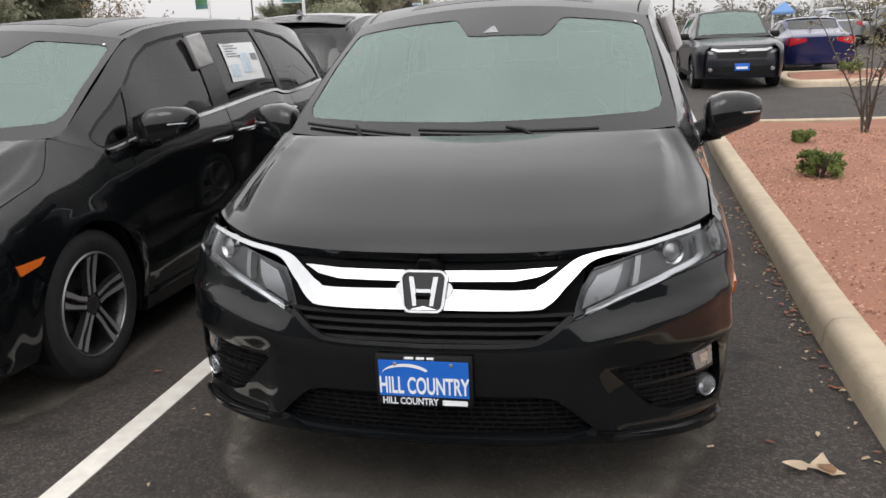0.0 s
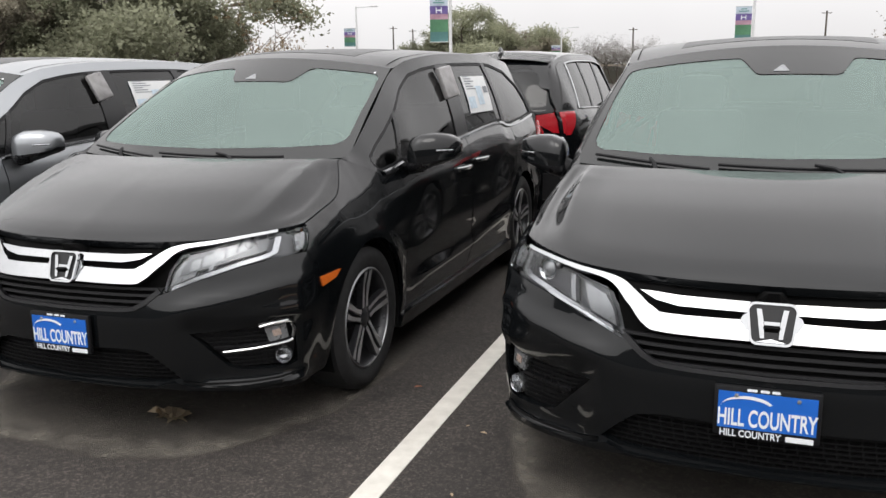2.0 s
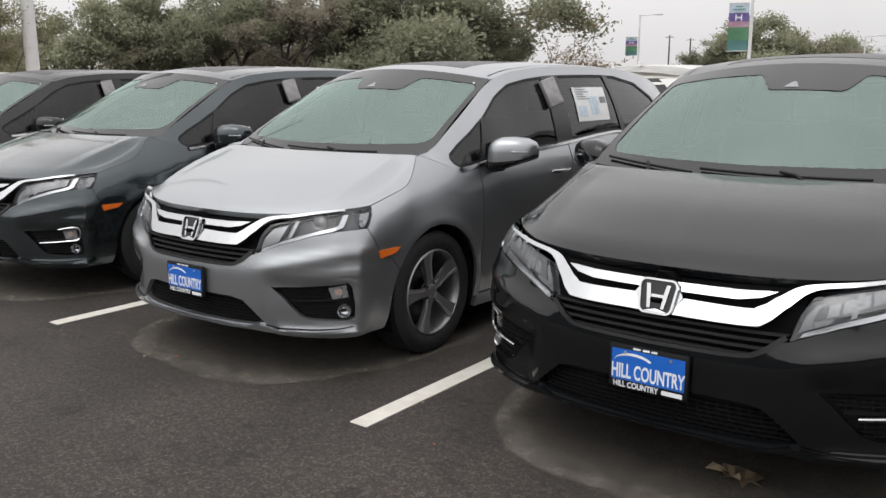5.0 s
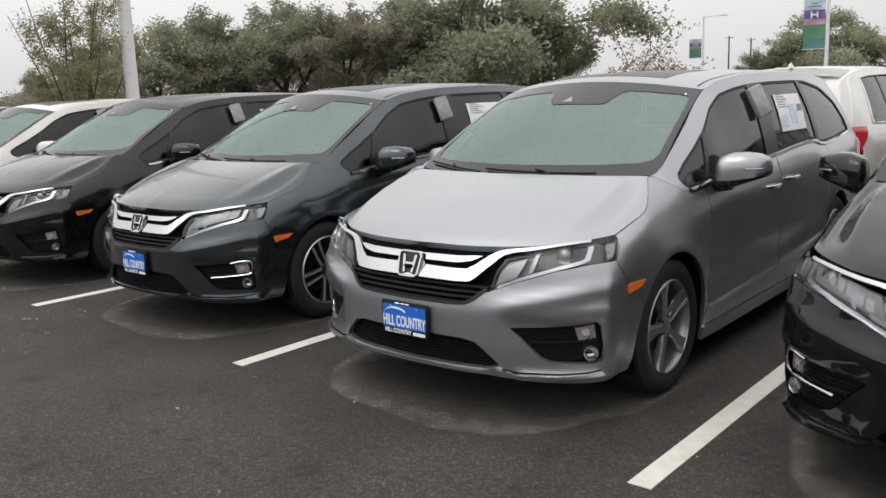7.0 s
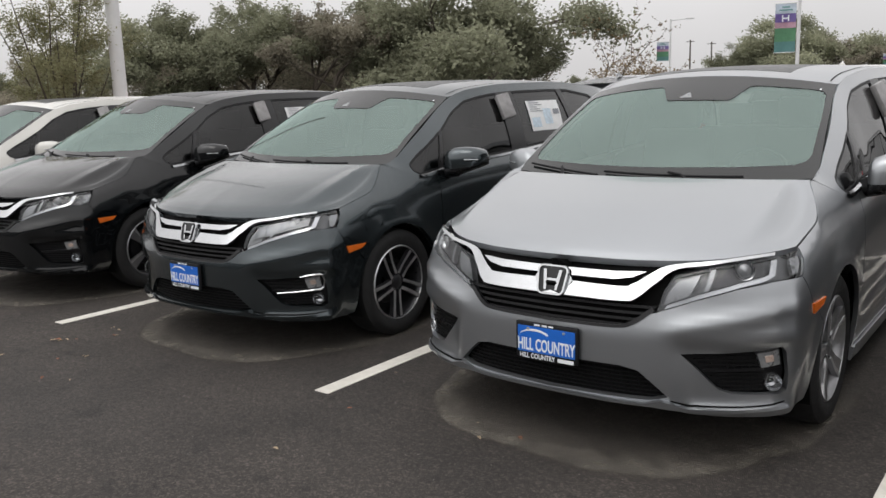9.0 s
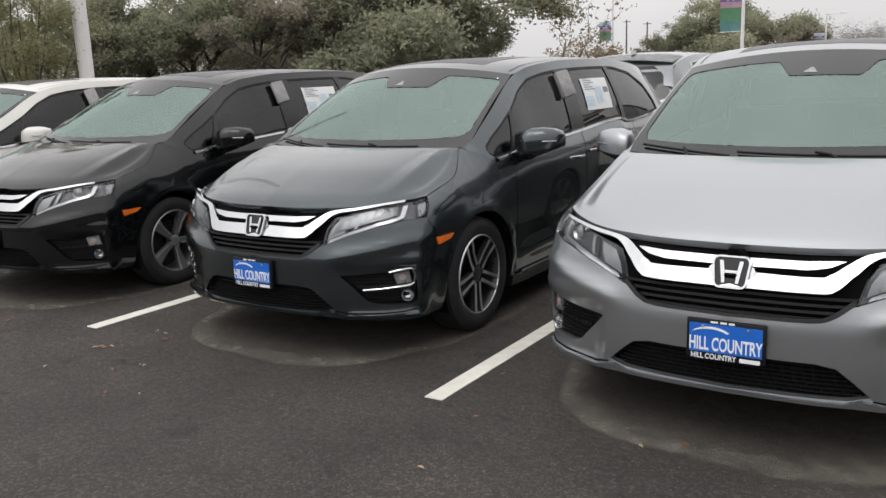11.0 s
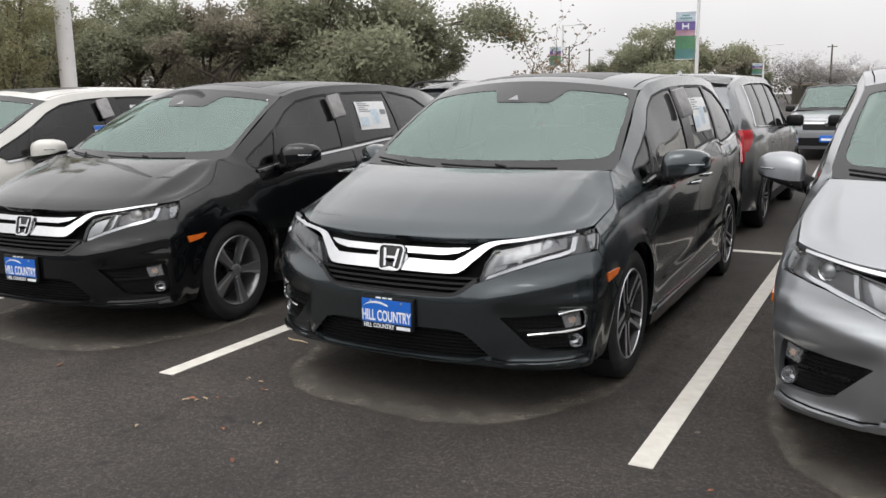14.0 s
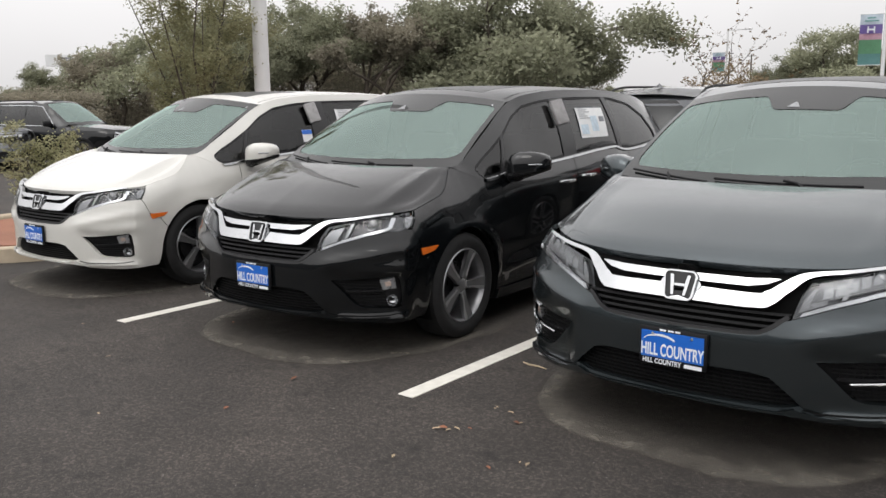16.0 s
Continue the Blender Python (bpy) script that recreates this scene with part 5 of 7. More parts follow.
# ---- the row of minivans ----
def add_plate(car):
    def at(u, v, w):
        return Vector((u, -0.072 - w + 0.0 * v, 0.502 + v))
    bm = bmesh.new()
    box(bm, (0.313, 0.020, 0.166), (0, -0.066, 0.500), bevel=0.006)
    plate = part("number_plate", bm, M["plastic"], car, "black plate frame with a blue dealer plate")
    bm = bmesh.new()
    box(bm, (0.288, 0.004, 0.120), (0, -0.077, 0.506))
    part("panel", bm, M["plate_blue"], plate)
    letters("lettering", "HILL COUNTRY", M["plate_white"], 0.078, plate, pose(0, -0.0795, 0.480, 90, 0, 0), 0.525)
    bm = bmesh.new()
    arcs = [(math.cos(a), math.sin(a)) for a in (radians(178 - 150 * k / 14) for k in range(15))]
    inner = [(0.95 * math.cos(a) - 0.06, 0.72 * math.sin(a) + 0.02) for a in (radians(28 + 146 * k / 14) for k in range(15))]
    prism(bm, arcs + inner, lambda u, v, w: Vector((u * 0.080 - 0.055, -0.0792 - w, 0.516 + v * 0.040)), 0.001)
    part("arch_mark", bm, M["plate_white"], plate, recalc=True)
    letters("lettering", "HILL COUNTRY", M["plate_white"], 0.032, plate, pose(-0.046, -0.0765, 0.4275, 90, 0, 0), 0.80)
    for w, x, z, h in ((0.080, 0.098, 0.4275, 0.017), (0.030, -0.045, 0.5745, 0.008), (0.027, -0.008, 0.5745, 0.008), (0.024, 0.024, 0.5745, 0.008)):
        bm = bmesh.new()
        box(bm, (w, 0.002, h), (x, -0.0765, z), bevel=0.002, seg=1)
        part("frame_bar", bm, M["plate_white"], plate)
    for x in (-0.09, 0.09):
        bm = bmesh.new()
        lathe(bm, [(-0.078, 0.007), (-0.082, 0.006), (-0.083, 0.001)], 10, "y", (x, 0, 0.555))
        part("screw", bm, M["alloy"], plate)
    return plate


def add_touring_trim(car):
    """Bright fog lamp strips and the row of LED cells."""
    for sg in (1, -1):
        bm = bmesh.new()
        way = spline([(0.70, 0.424), (0.82, 0.434), (0.925, 0.446)], 8) + spline([(0.940, 0.456), (0.944, 0.500), (0.936, 0.534)], 5) + spline([(0.925, 0.541), (0.88, 0.535), (0.835, 0.524)], 5)
        tube(bm, [Vector(v_front(sx(p.x), p.y)) + Vector((0.003, -0.006, 0)) for p in way], 0.0075, 8)
        if sg < 0:
            for v in bm.verts:
                v.co.x = -v.co.x
            bmesh.ops.reverse_faces(bm, faces=bm.faces)
        part("fog_trim", bm, M["chrome"], car, "bright chrome strip round the fog lamp")
        bm = bmesh.new()
        tube(bm, [Vector(v_side(1.46 + 2.05 * k / 20, 0.272)) + Vector((0.012, 0, 0)) for k in range(21)], 0.008, 6)
        if sg < 0:
            for v in bm.verts:
                v.co.x = -v.co.x
            bmesh.ops.reverse_faces(bm, faces=bm.faces)
        part("sill_moulding", bm, M["chrome"], car, "chrome strip along the sill")
        bm = bmesh.new()
        region(bm, [(sx(0.540), 0.748), (sx(0.60), 0.766), (sx(0.76), 0.812), (sx(0.885), 0.842), (sx(0.905), 0.888), (sx(0.84), 0.882), (sx(0.70), 0.860), (sx(0.575), 0.832)], v_front, (), 0.03, 0.02, -0.013)
        if sg < 0:
            for v in bm.verts:
                v.co.x = -v.co.x
            bmesh.ops.reverse_faces(bm, faces=bm.faces)
        part("led_panel", bm, M["led_panel"], car, "grey LED lamp panel")
        for k in range(5):
            x = 0.585 + 0.047 * k
            z = 0.768 + 0.0165 * k
            bm = bmesh.new()
            region(bm, [(sx(x), z), (sx(x + 0.036), z + 0.012), (sx(x + 0.044), z + 0.054), (sx(x + 0.008), z + 0.044)], v_front, (), 0.02, 0.004, -0.0115)
            if sg < 0:
                for v in bm.verts:
                    v.co.x = -v.co.x
                bmesh.ops.reverse_faces(bm, faces=bm.faces)
            part("led_cell", bm, M["led"], car)


def add_papers(car_at, y_bag=2.435, y_sheet=2.80, blue=False, seed=0):
    """The plastic-bagged booklet and the price sheet on the windows of one car."""
    rnd = random.Random(seed)
    bm = bmesh.new()
    box(bm, (0.045, 0.125, 0.205), (0, 0, 0), (0, 0, 0), 0.014)
    for v in bm.verts:
        v.co.x += 0.008 * math.sin(v.co.z * 30 + seed)
    p = Vector(v_glass(y_bag, 1.50))
    bag = solid("booklet_bag", bm, M["bag"], "booklet in a grey plastic bag hung on a window", "bag", "booklet bags")
    bag.matrix_basis = car_at @ pose(p.x + 0.038, p.y, p.z, 14 + rnd.uniform(-4, 4), -17, -24)
    sheet = new("price_sheet")
    def on(u, v):
        return Vector(v_glass(y_sheet + 1.13 * u, 1.283 + v)) + Vector((-0.004, 0, 0))
    bm = bmesh.new()
    region(bm, [(0, 0), (0.46, 0), (0.46, 0.25), (0, 0.25)], on, (), 0.06, 0.0, 0.0)
    part("paper", bm, M["paper"], sheet)
    for a, b, c, d in ((0.20, 0.05, 0.115, 0.13), (0.02, 0.03, 0.12, 0.08)):
        bm = bmesh.new()
        region(bm, [(a, b), (a + c, b), (a + c, b + d), (a, b + d)], on, (), 0.06, 0.0, 0.003)
        part("tinted_field", bm, M["print_blue"], sheet)
    rows = [(0.03, 0.245 - 0.017 * k, 0.10 + 0.04 * (k % 3), 0.006) for k in range(6)] + [(0.35, 0.13, 0.09, 0.045)]
    for a, b, w, h in rows:
        bm = bmesh.new()
        region(bm, [(a, b), (a + w, b), (a + w, b + h), (a, b + h)], on, (), 0.2, 0.0, 0.003)
        part("print_bar", bm, M["print_grey"], sheet)
    if blue:
        card = new("window_card")
        for name, m, z0, z1, lift in (("card", M["paper"], 1.215, 1.335, 0.0), ("band", M["plate_blue"], 1.290, 1.332, 0.002)):
            bm = bmesh.new()
            region(bm, [(2.27, z0), (2.40, z0), (2.40, z1), (2.27, z1)], v_glass, (), 0.05, 0.0, -0.004 + lift)
            part(name, bm, m, card)
        card.matrix_basis = car_at
        tagged(card, "small white card with a blue band in a side window", "card")
    sheet.matrix_basis = car_at
    tagged(sheet, "white and pale blue printed price sheet on a side window", "price sheet", "price sheets")


van, VAN_PAINTED = build_minivan()
ROW = [
    ("paint_black", (0.0, 3.003), -0.5, "five", False, "black minivan with chrome grille parked in a marked bay"),
    ("paint_black", (-2.805, 3.035), -0.3, "twin", True, "black minivan with dark spoked wheels and chrome fog trim"),
    ("paint_silver", (-5.470, 2.930), 0.5, "five", False, "silver minivan with five-spoke alloy wheels"),
    ("paint_green", (-8.222, 3.008), 0.3, "multi", True, "dark green-grey minivan with multi-spoke wheels"),
    ("paint_black", (-11.035, 2.953), 3.0, "five", False, "black minivan with silver five-spoke wheels"),
    ("paint_white", (-14.00, 2.975), 1.2, "five", False, "pearl white minivan at the end of the row"),
]
for i, (colour, (x, y), turn, style, touring, label) in enumerate(ROW):
    at = pose(x, y, 0, 0, 0, turn)
    if i == 0:
        car = van
        car.matrix_basis = at
    else:
        car = copy_thing(van, at)
    bpy.context.view_layer.update()
    for o in car.children:
        if len(o.material_slots) and o.data.materials[0] == M["paint_silver"]:
            o.material_slots[0].link = "OBJECT"
            o.material_slots[0].material = M["wet_" + colour] if touring and o.name.startswith("hood") else M["dewy_" + colour] if o.name.startswith("roof") else M[colour]
    tagged(car, label, "minivan", "row of minivans")
cars = [o for o in scene.objects if o.get("category") == "minivan"]
cars.sort(key=lambda o: -o.matrix_basis.translation.x)
for i, (car, (colour, (x, y), turn, style, touring, label)) in enumerate(zip(cars, ROW)):
    at = pose(x, y, 0, 0, 0, turn)
    add_plate(car)
    for wy in (WHEEL_Y, WHEEL_Y + WHEELBASE):
        build_wheel(car, style, pose(0.858, wy, WHEEL_Z), 17 * i)
        build_wheel(car, style, pose(-0.858, wy, WHEEL_Z, 0, 0, 180), 31 * i)
    if touring:
        add_touring_trim(car)
    add_papers(at, blue=colour == "paint_white", seed=i)


# ---- ground ----
bm = bmesh.new()
bmesh.ops.create_grid(bm, x_segments=40, y_segments=40, size=600)
solid("ground", bm, M["asphalt"], "dark worn asphalt of a car lot", "ground", kind="structure")
LINES = [(-1.377, 2.76, 14.2), (-4.134, 2.80, 14.0), (-6.886, 2.82, 14.0), (-9.675, 2.80, 14.0), (-12.42, 2.74, 14.0)]
for x, y0, y1 in LINES:
    bm = bmesh.new()
    box(bm, (0.105, y1 - y0, 0.006), (x, (y0 + y1) / 2, 0.001))
    solid("bay_line", bm, M["line_paint"], "white painted bay line on the asphalt", "bay line", "bay lines", "structure")
bm = bmesh.new()
box(bm, (14.0, 0.105, 0.006), (-8.0, 8.12, 0.0012))
solid("bay_line", bm, M["line_paint"], "white painted cross line between two rows of bays", "bay line", "bay lines", "structure")


# ---- other parked vehicles: one builder for tall and low bodies ----
def build_vehicle(name, high=1.72, length=4.8, chrome_frame=True, rails=False, style="twin", front="truck", tail_x=0.62):
    """A parked car with its nose at y = 0: body sides, roof, glass, lamps, bumpers, wheels."""
    car = new(name)
    P = M["paint_silver"]
    low = high < 1.55
    belt0 = 0.62 * high
    wb = 0.59 * length
    fy = 0.19 * length
    ry = fy + wb
    R = ARCH - 0.01
    half = smooth1([(0.0, 0.74), (0.15, 0.86), (0.45, 0.945), (1.2, 0.97), (length - 1.2, 0.97), (length - 0.35, 0.92), (length, 0.78)])
    base = 0.85 if not low else 1.15
    cowl = fy + (0.42 if not low else 0.62)
    ztop = smooth1([(0.0, belt0 * (0.86 if low else 0.905)), (0.5, belt0 * (0.95 if low else 0.968)), (cowl, belt0 + 0.01), (cowl + 0.5, belt0), (ry, belt0 + 0.05), (length, belt0 + (0.08 if not low else 0.06))])
    end = length - (0.30 if not low else 0.95)
    zr = smooth1([(cowl, belt0 + 0.02), (cowl + 0.45, belt0 + 0.30 * high / 1.72), (cowl + base, high - 0.07), (cowl + base + 0.6, high - 0.03), (end - 0.7, high - 0.04), (end, high - 0.15 if not low else high - 0.3), (length - 0.02, belt0 + 0.1)])
    xr = smooth1([(cowl, 0.86), (cowl + base, 0.69), (end - 0.7, 0.66), (end, 0.63), (length, 0.72)])

    def side(y, z):
        w, zt = half(y), ztop(y)
        k = (z - 0.72) / 0.5
        x = w - 0.045 * k * k
        x -= 0.10 * max(0, (z - (zt - 0.12)) / 0.12) ** 2 * (1.0 if y < cowl else 0.25)
        for wy in (fy, ry):
            r = math.hypot(y - wy, z - WHEEL_Z)
            x += 0.012 * math.exp(-((r - R - 0.02) / 0.04) ** 2)
        return (x, y, z)

    def glass(y, z):
        zt, zz = ztop(y), zr(y)
        k = min(max((z - zt) / max(zz - zt, 0.02), 0), 1)
        x0 = side(y, zt)[0]
        return (x0 + (xr(y) - x0) * k + 0.02 * math.sin(math.pi * k), y, z)

    def arcs(wy):
        return [(wy + R * math.cos(a), WHEEL_Z + R * math.sin(a)) for a in (math.pi * (1 + 0.10) - math.pi * 1.20 * k / 14 for k in range(15))]
    painted = []

    def body(n, bm, sharp=35):
        o = part(n, bm, P, car, "", sharp)
        painted.append(o)
        return o
    # sides
    lo = [(0.10, 0.27)] + arcs(fy) + arcs(ry) + [(length - 0.08, 0.30)]
    hi = [(length - 0.04 - (length - 0.08) * k / 30, ztop(length - 0.04 - (length - 0.08) * k / 30)) for k in range(31)]
    bm = bmesh.new()
    region(bm, lo + hi, side, (), 0.09, 0.02)
    painted.append(mirrored(body("body_side", bm)))
    bm = bmesh.new()
    region(bm, [(fy + R, 0.24), (ry - R, 0.24), (ry - R, 0.36), (fy + R, 0.36)], side, (), 0.1, 0.02, 0.012)
    mirrored(part("sill_cladding", bm, M["plastic"], car))
    for wy in (fy, ry):
        a = [(wy + r * math.cos(t), WHEEL_Z + r * math.sin(t)) for r, ts in ((R, range(15)), (R + 0.045, range(14, -1, -1))) for t in (math.pi * 1.05 - math.pi * 1.1 * k / 14 for k in ts)]
        bm = bmesh.new()
        region(bm, a, side, (), 0.06, 0.015, 0.010)
        mirrored(part("arch_trim", bm, M["plastic"], car))
    y0, y1 = cowl + 0.42, (length - 0.55 if not low else end - 0.05)
    dlo = [(y0 + (y1 - y0) * k / 14, ztop(y0 + (y1 - y0) * k / 14) + 0.02) for k in range(15)]
    dlo += [(y1 - 0.16 * (high - 1.0), zr(y1 - 0.3) - 0.09)] + [(y1 - 0.3 - (y1 - 0.3 - cowl - base) * k / 10, zr(y1 - 0.3 - (y1 - 0.3 - cowl - base) * k / 10) - 0.075) for k in range(11)]
    up = [(length - 0.06 - (length - 0.06 - cowl - 0.04) * k / 40, zr(length - 0.06 - (length - 0.06 - cowl - 0.04) * k / 40)) for k in range(41)]
    dn = [(cowl + 0.04 + (length - 0.10 - cowl) * k / 24, ztop(cowl + 0.04 + (length - 0.10 - cowl) * k / 24) + 0.001) for k in range(25)]
    bm = bmesh.new()
    region(bm, dn + up, glass, [dlo], 0.08, 0.02)
    painted.append(mirrored(body("window_frame", bm)))
    cuts = [y0, y0 + (y1 - y0) * 0.40, y0 + (y1 - y0) * 0.72, y1]
    for n, (a, b) in zip(("front_door_window", "rear_door_window", "rear_side_window"), zip(cuts, cuts[1:])):
        p = [(a + (b - a) * k / 5, ztop(a + (b - a) * k / 5) + 0.014) for k in range(6)] + [(b - (b - a) * k / 5, max(zr(b - (b - a) * k / 5) - 0.07, ztop(b) + 0.03)) for k in range(6)]
        bm = bmesh.new()
        region(bm, p, glass, (), 0.1, 0, -0.008)
        mirrored(part(n, bm, M["privacy"], car))
    if chrome_frame:
        bm = bmesh.new()
        ring = [Vector(glass(u, v)) + Vector((0.006, 0, 0)) for u, v in dense(dlo, 0.08)]
        tube(bm, ring + ring[:1], 0.010, 6, False)
        mirrored(part("window_moulding", bm, M["chrome"], car, "chrome window surround"))
    for y in (cuts[1], cuts[2]):
        bm = bmesh.new()
        region(bm, [(y - 0.04, ztop(y) + 0.01), (y + 0.04, ztop(y) + 0.01), (y + 0.02, zr(y) - 0.06), (y - 0.06, zr(y) - 0.06)], glass, (), 0.1, 0.01, -0.002)
        mirrored(part("pillar_trim", bm, M["gloss_black"], car))
    # roof, bonnet, screens
    def roof(x, y):
        return (x, y, zr(y) + 0.05 * (1 - min(abs(x) / xr(y), 1) ** 2.2))
    ra, rb = cowl + base + 0.02, end + (0.18 if not low else -0.56)
    out = [(-xr(ra) * 0.98 + 1.96 * xr(ra) * k / 10, ra - 0.06 + 0.06 * (2 * k / 10 - 1) ** 2) for k in range(11)]
    out += [(xr(ra + (rb - ra) * k / 12), ra + (rb - ra) * k / 12) for k in range(1, 13)] + [(-xr(rb - (rb - ra) * k / 12), rb - (rb - ra) * k / 12) for k in range(12)]
    bm = bmesh.new()
    region(bm, out, roof, (), 0.12, 0.02)
    body("roof", bm)
    if rails:
        bm = bmesh.new()
        yy = [ra + 0.25 + (rb - ra - 0.6) * k / 12 for k in range(13)]
        tube(bm, [Vector(roof(0.60, y)) + Vector((0, 0, 0.045 if 0 < k < 12 else 0.0)) for k, y in enumerate(yy)], 0.016, 6)
        mirrored(part("roof_rail", bm, M["plastic"], car))
    bm = bmesh.new()
    tail = [(0.0, 0.0), (0.14, 0.0), (0.13, 0.03), (0.09, 0.055)]
    b0 = Vector(roof(0, end - 0.45))
    a = [bm.verts.new(b0 + Vector((0.02 * (1 - z / 0.07), y, z))) for y, z in tail]
    b = [bm.verts.new(b0 + Vector((-0.02 * (1 - z / 0.07), y, z))) for y, z in tail]
    bm.faces.new(a)
    bm.faces.new(b[::-1])
    for k in range(4):
        bm.faces.new((a[k], b[k], b[(k + 1) % 4], a[(k + 1) % 4]))
    body("antenna_fin", bm)

    def hood(u, v):
        y = 0.04 + 0.18 * abs(u) ** 3 + (cowl + 0.02 - 0.04 - 0.18 * abs(u) ** 3) * v
        x0 = side(y, ztop(y))[0] - 0.01
        return Vector((u * x0, y, ztop(y) + 0.05 * (1 - u * u) * (0.3 + 0.7 * v) - 0.015 * (1 - v) ** 8))
    bm = bmesh.new()
    patch(bm, hood, 24, 12, -1, 1, 0, 1)
    body("hood", bm)

    def screen(u, v):
        a = Vector((0.84 * u, cowl - 0.06 + 0.16 * u * u, belt0 + 0.05))
        b = Vector((0.69 * u, ra - 0.06 + 0.06 * u * u, high + 0.01 - 0.06 * u * u))
        return a.lerp(b, v) + Vector((0, -0.03, 0.03)) * math.sin(math.pi * v) * (1 - 0.5 * u * u)
    bm = bmesh.new()
    patch(bm, screen, 16, 8, -1, 1, 0, 1)
    part("windscreen", bm, M["windshield"], car)
    bm = bmesh.new()
    region(bm, [(-1, 0), (1, 0), (1, 1), (-1, 1)], screen, [[(-0.92, 0.10), (0.92, 0.10), (0.92, 0.92), (-0.92, 0.92)]], 0.12, 0, 0.003)
    part("screen_border", bm, M["frit"], car)
    # front face
    def fr(s, z):
        a = abs(s)
        return (s * 0.99, -0.02 + 0.22 * (a / 0.86) ** 3 + 0.10 * max(0, (z - 0.62) / 0.4) ** 2 + 0.05 * max(0, (0.4 - z) / 0.2), z)
    zt0 = ztop(0.0) + 0.0
    bm = bmesh.new()
    region(bm, [(-0.84, 0.26), (0.84, 0.26), (0.86, 0.5), (0.84, zt0), (-0.84, zt0), (-0.86, 0.5)], fr, (), 0.08, 0.05)
    body("front_bumper", bm)
    bm = bmesh.new()
    region(bm, [(-0.52, zt0 - 0.27), (0.52, zt0 - 0.27), (0.56, zt0 - 0.06), (-0.56, zt0 - 0.06)], fr, (), 0.1, 0.0, 0.006)
    gr = part("grille", bm, M["plastic"], car, "black grille")
    bm = bmesh.new()
    region(bm, [(-0.50, zt0 - 0.135), (0.50, zt0 - 0.135), (0.60, zt0 - 0.100), (0.82, zt0 - 0.045), (0.82, zt0 - 0.022), (0.58, zt0 - 0.060), (0.50, zt0 - 0.080), (-0.50, zt0 - 0.080), (-0.58, zt0 - 0.060), (-0.82, zt0 - 0.022), (-0.82, zt0 - 0.045), (-0.60, zt0 - 0.100)], fr, (), 0.08, 0.02, 0.016)
    part("chrome_bar", bm, M["chrome"], gr)
    bm = bmesh.new()
    box(bm, (0.13, 0.02, 0.11), (0, -0.035, zt0 - 0.12), bevel=0.02)
    part("badge", bm, M["chrome"], gr)
    bm = bmesh.new()
    region(bm, [(0.56, zt0 - 0.20), (0.84, zt0 - 0.15), (0.855, zt0 - 0.055), (0.60, zt0 - 0.112)], fr, (), 0.08, 0.02, 0.010)
    hlamp = part("headlamp", bm, M["lamp_dark"], car, "clear headlamp")
    bm = bmesh.new()
    region(bm, [(0.60, zt0 - 0.185), (0.70, zt0 - 0.168), (0.72, zt0 - 0.105), (0.62, zt0 - 0.125)], fr, (), 0.04, 0.01, 0.014)
    region(bm, [(0.74, zt0 - 0.155), (0.82, zt0 - 0.140), (0.83, zt0 - 0.080), (0.75, zt0 - 0.100)], fr, (), 0.04, 0.01, 0.014)
    refl = part("reflector", bm, M["led"], hlamp)
    mirrored(refl).parent = mirrored(hlamp)
    bm = bmesh.new()
    region(bm, [(-0.72, 0.34), (0.72, 0.34), (0.76, 0.52), (-0.76, 0.52)], fr, (), 0.1, 0.0, 0.008)
    part("lower_intake", bm, M["plastic"], car)
    bm = bmesh.new()
    c = Vector(fr(0.66, 0.45))
    lathe(bm, [(0.0, 0.05), (-0.02, 0.045), (-0.022, 0.002)], 16, "y", c)
    mirrored(part("fog_lamp", bm, M["reflector"], car))
    bm = bmesh.new()
    box(bm, (0.31, 0.012, 0.155), (0, -0.045, 0.50), bevel=0.004)
    pl = part("front_plate", bm, M["plate_blue"], car, "blue dealer plate")
    bm = bmesh.new()
    box(bm, (0.24, 0.004, 0.05), (0, -0.053, 0.485))
    part("plate_bar", bm, M["plate_white"], pl)
    # rear face, following the outline of the sides
    slope = [(zr(end - 0.6 + (length - 0.02 - end + 0.6) * k / 40), end - 0.6 + (length - 0.02 - end + 0.6) * k / 40) for k in range(41)]
    zs, ys = [p[0] for p in slope[::-1]], [p[1] for p in slope[::-1]]

    def rear(s, z):
        a = min(abs(s) / 0.92, 1.0)
        y = float(np.interp(z, zs, ys)) + 0.05
        ye = y - 0.16
        xe = (side(ye, z) if z < ztop(ye) else glass(ye, z))[0] + 0.010
        return (s / 0.92 * xe, y - 0.16 * a ** 4, z)
    bm = bmesh.new()
    region(bm, [(-0.92, 0.32), (0.92, 0.32), (0.92, belt0), (0.92, high - (0.07 if low else 0.12)), (-0.92, high - (0.07 if low else 0.12)), (-0.92, belt0)], rear, (), 0.045, 0.05, flip=True)
    body("tailgate", bm)
    bm = bmesh.new()
    region(bm, [(-0.74, belt0 + 0.07), (0.74, belt0 + 0.07), (0.78, high - 0.16), (-0.78, high - 0.16)] if not low else [(-0.80, high - 0.30), (0.80, high - 0.30), (0.78, high - 0.085), (-0.78, high - 0.085)], rear, (), 0.1, 0.0, 0.006, flip=True)
    part("rear_window", bm, M["privacy"], car)
    if not low:
        bm = bmesh.new()
        patch(bm, lambda u, v: Vector(roof(-0.60 + 1.2 * u, end - 0.40)) + Vector((0, 0.46 * v - 0.06 * (2 * u - 1) ** 2 * v, 0.004 - 0.075 * v)), 12, 4)
        bmesh.ops.solidify(bm, geom=bm.faces[:], thickness=0.03)
        body("spoiler", bm)
    bm = bmesh.new()
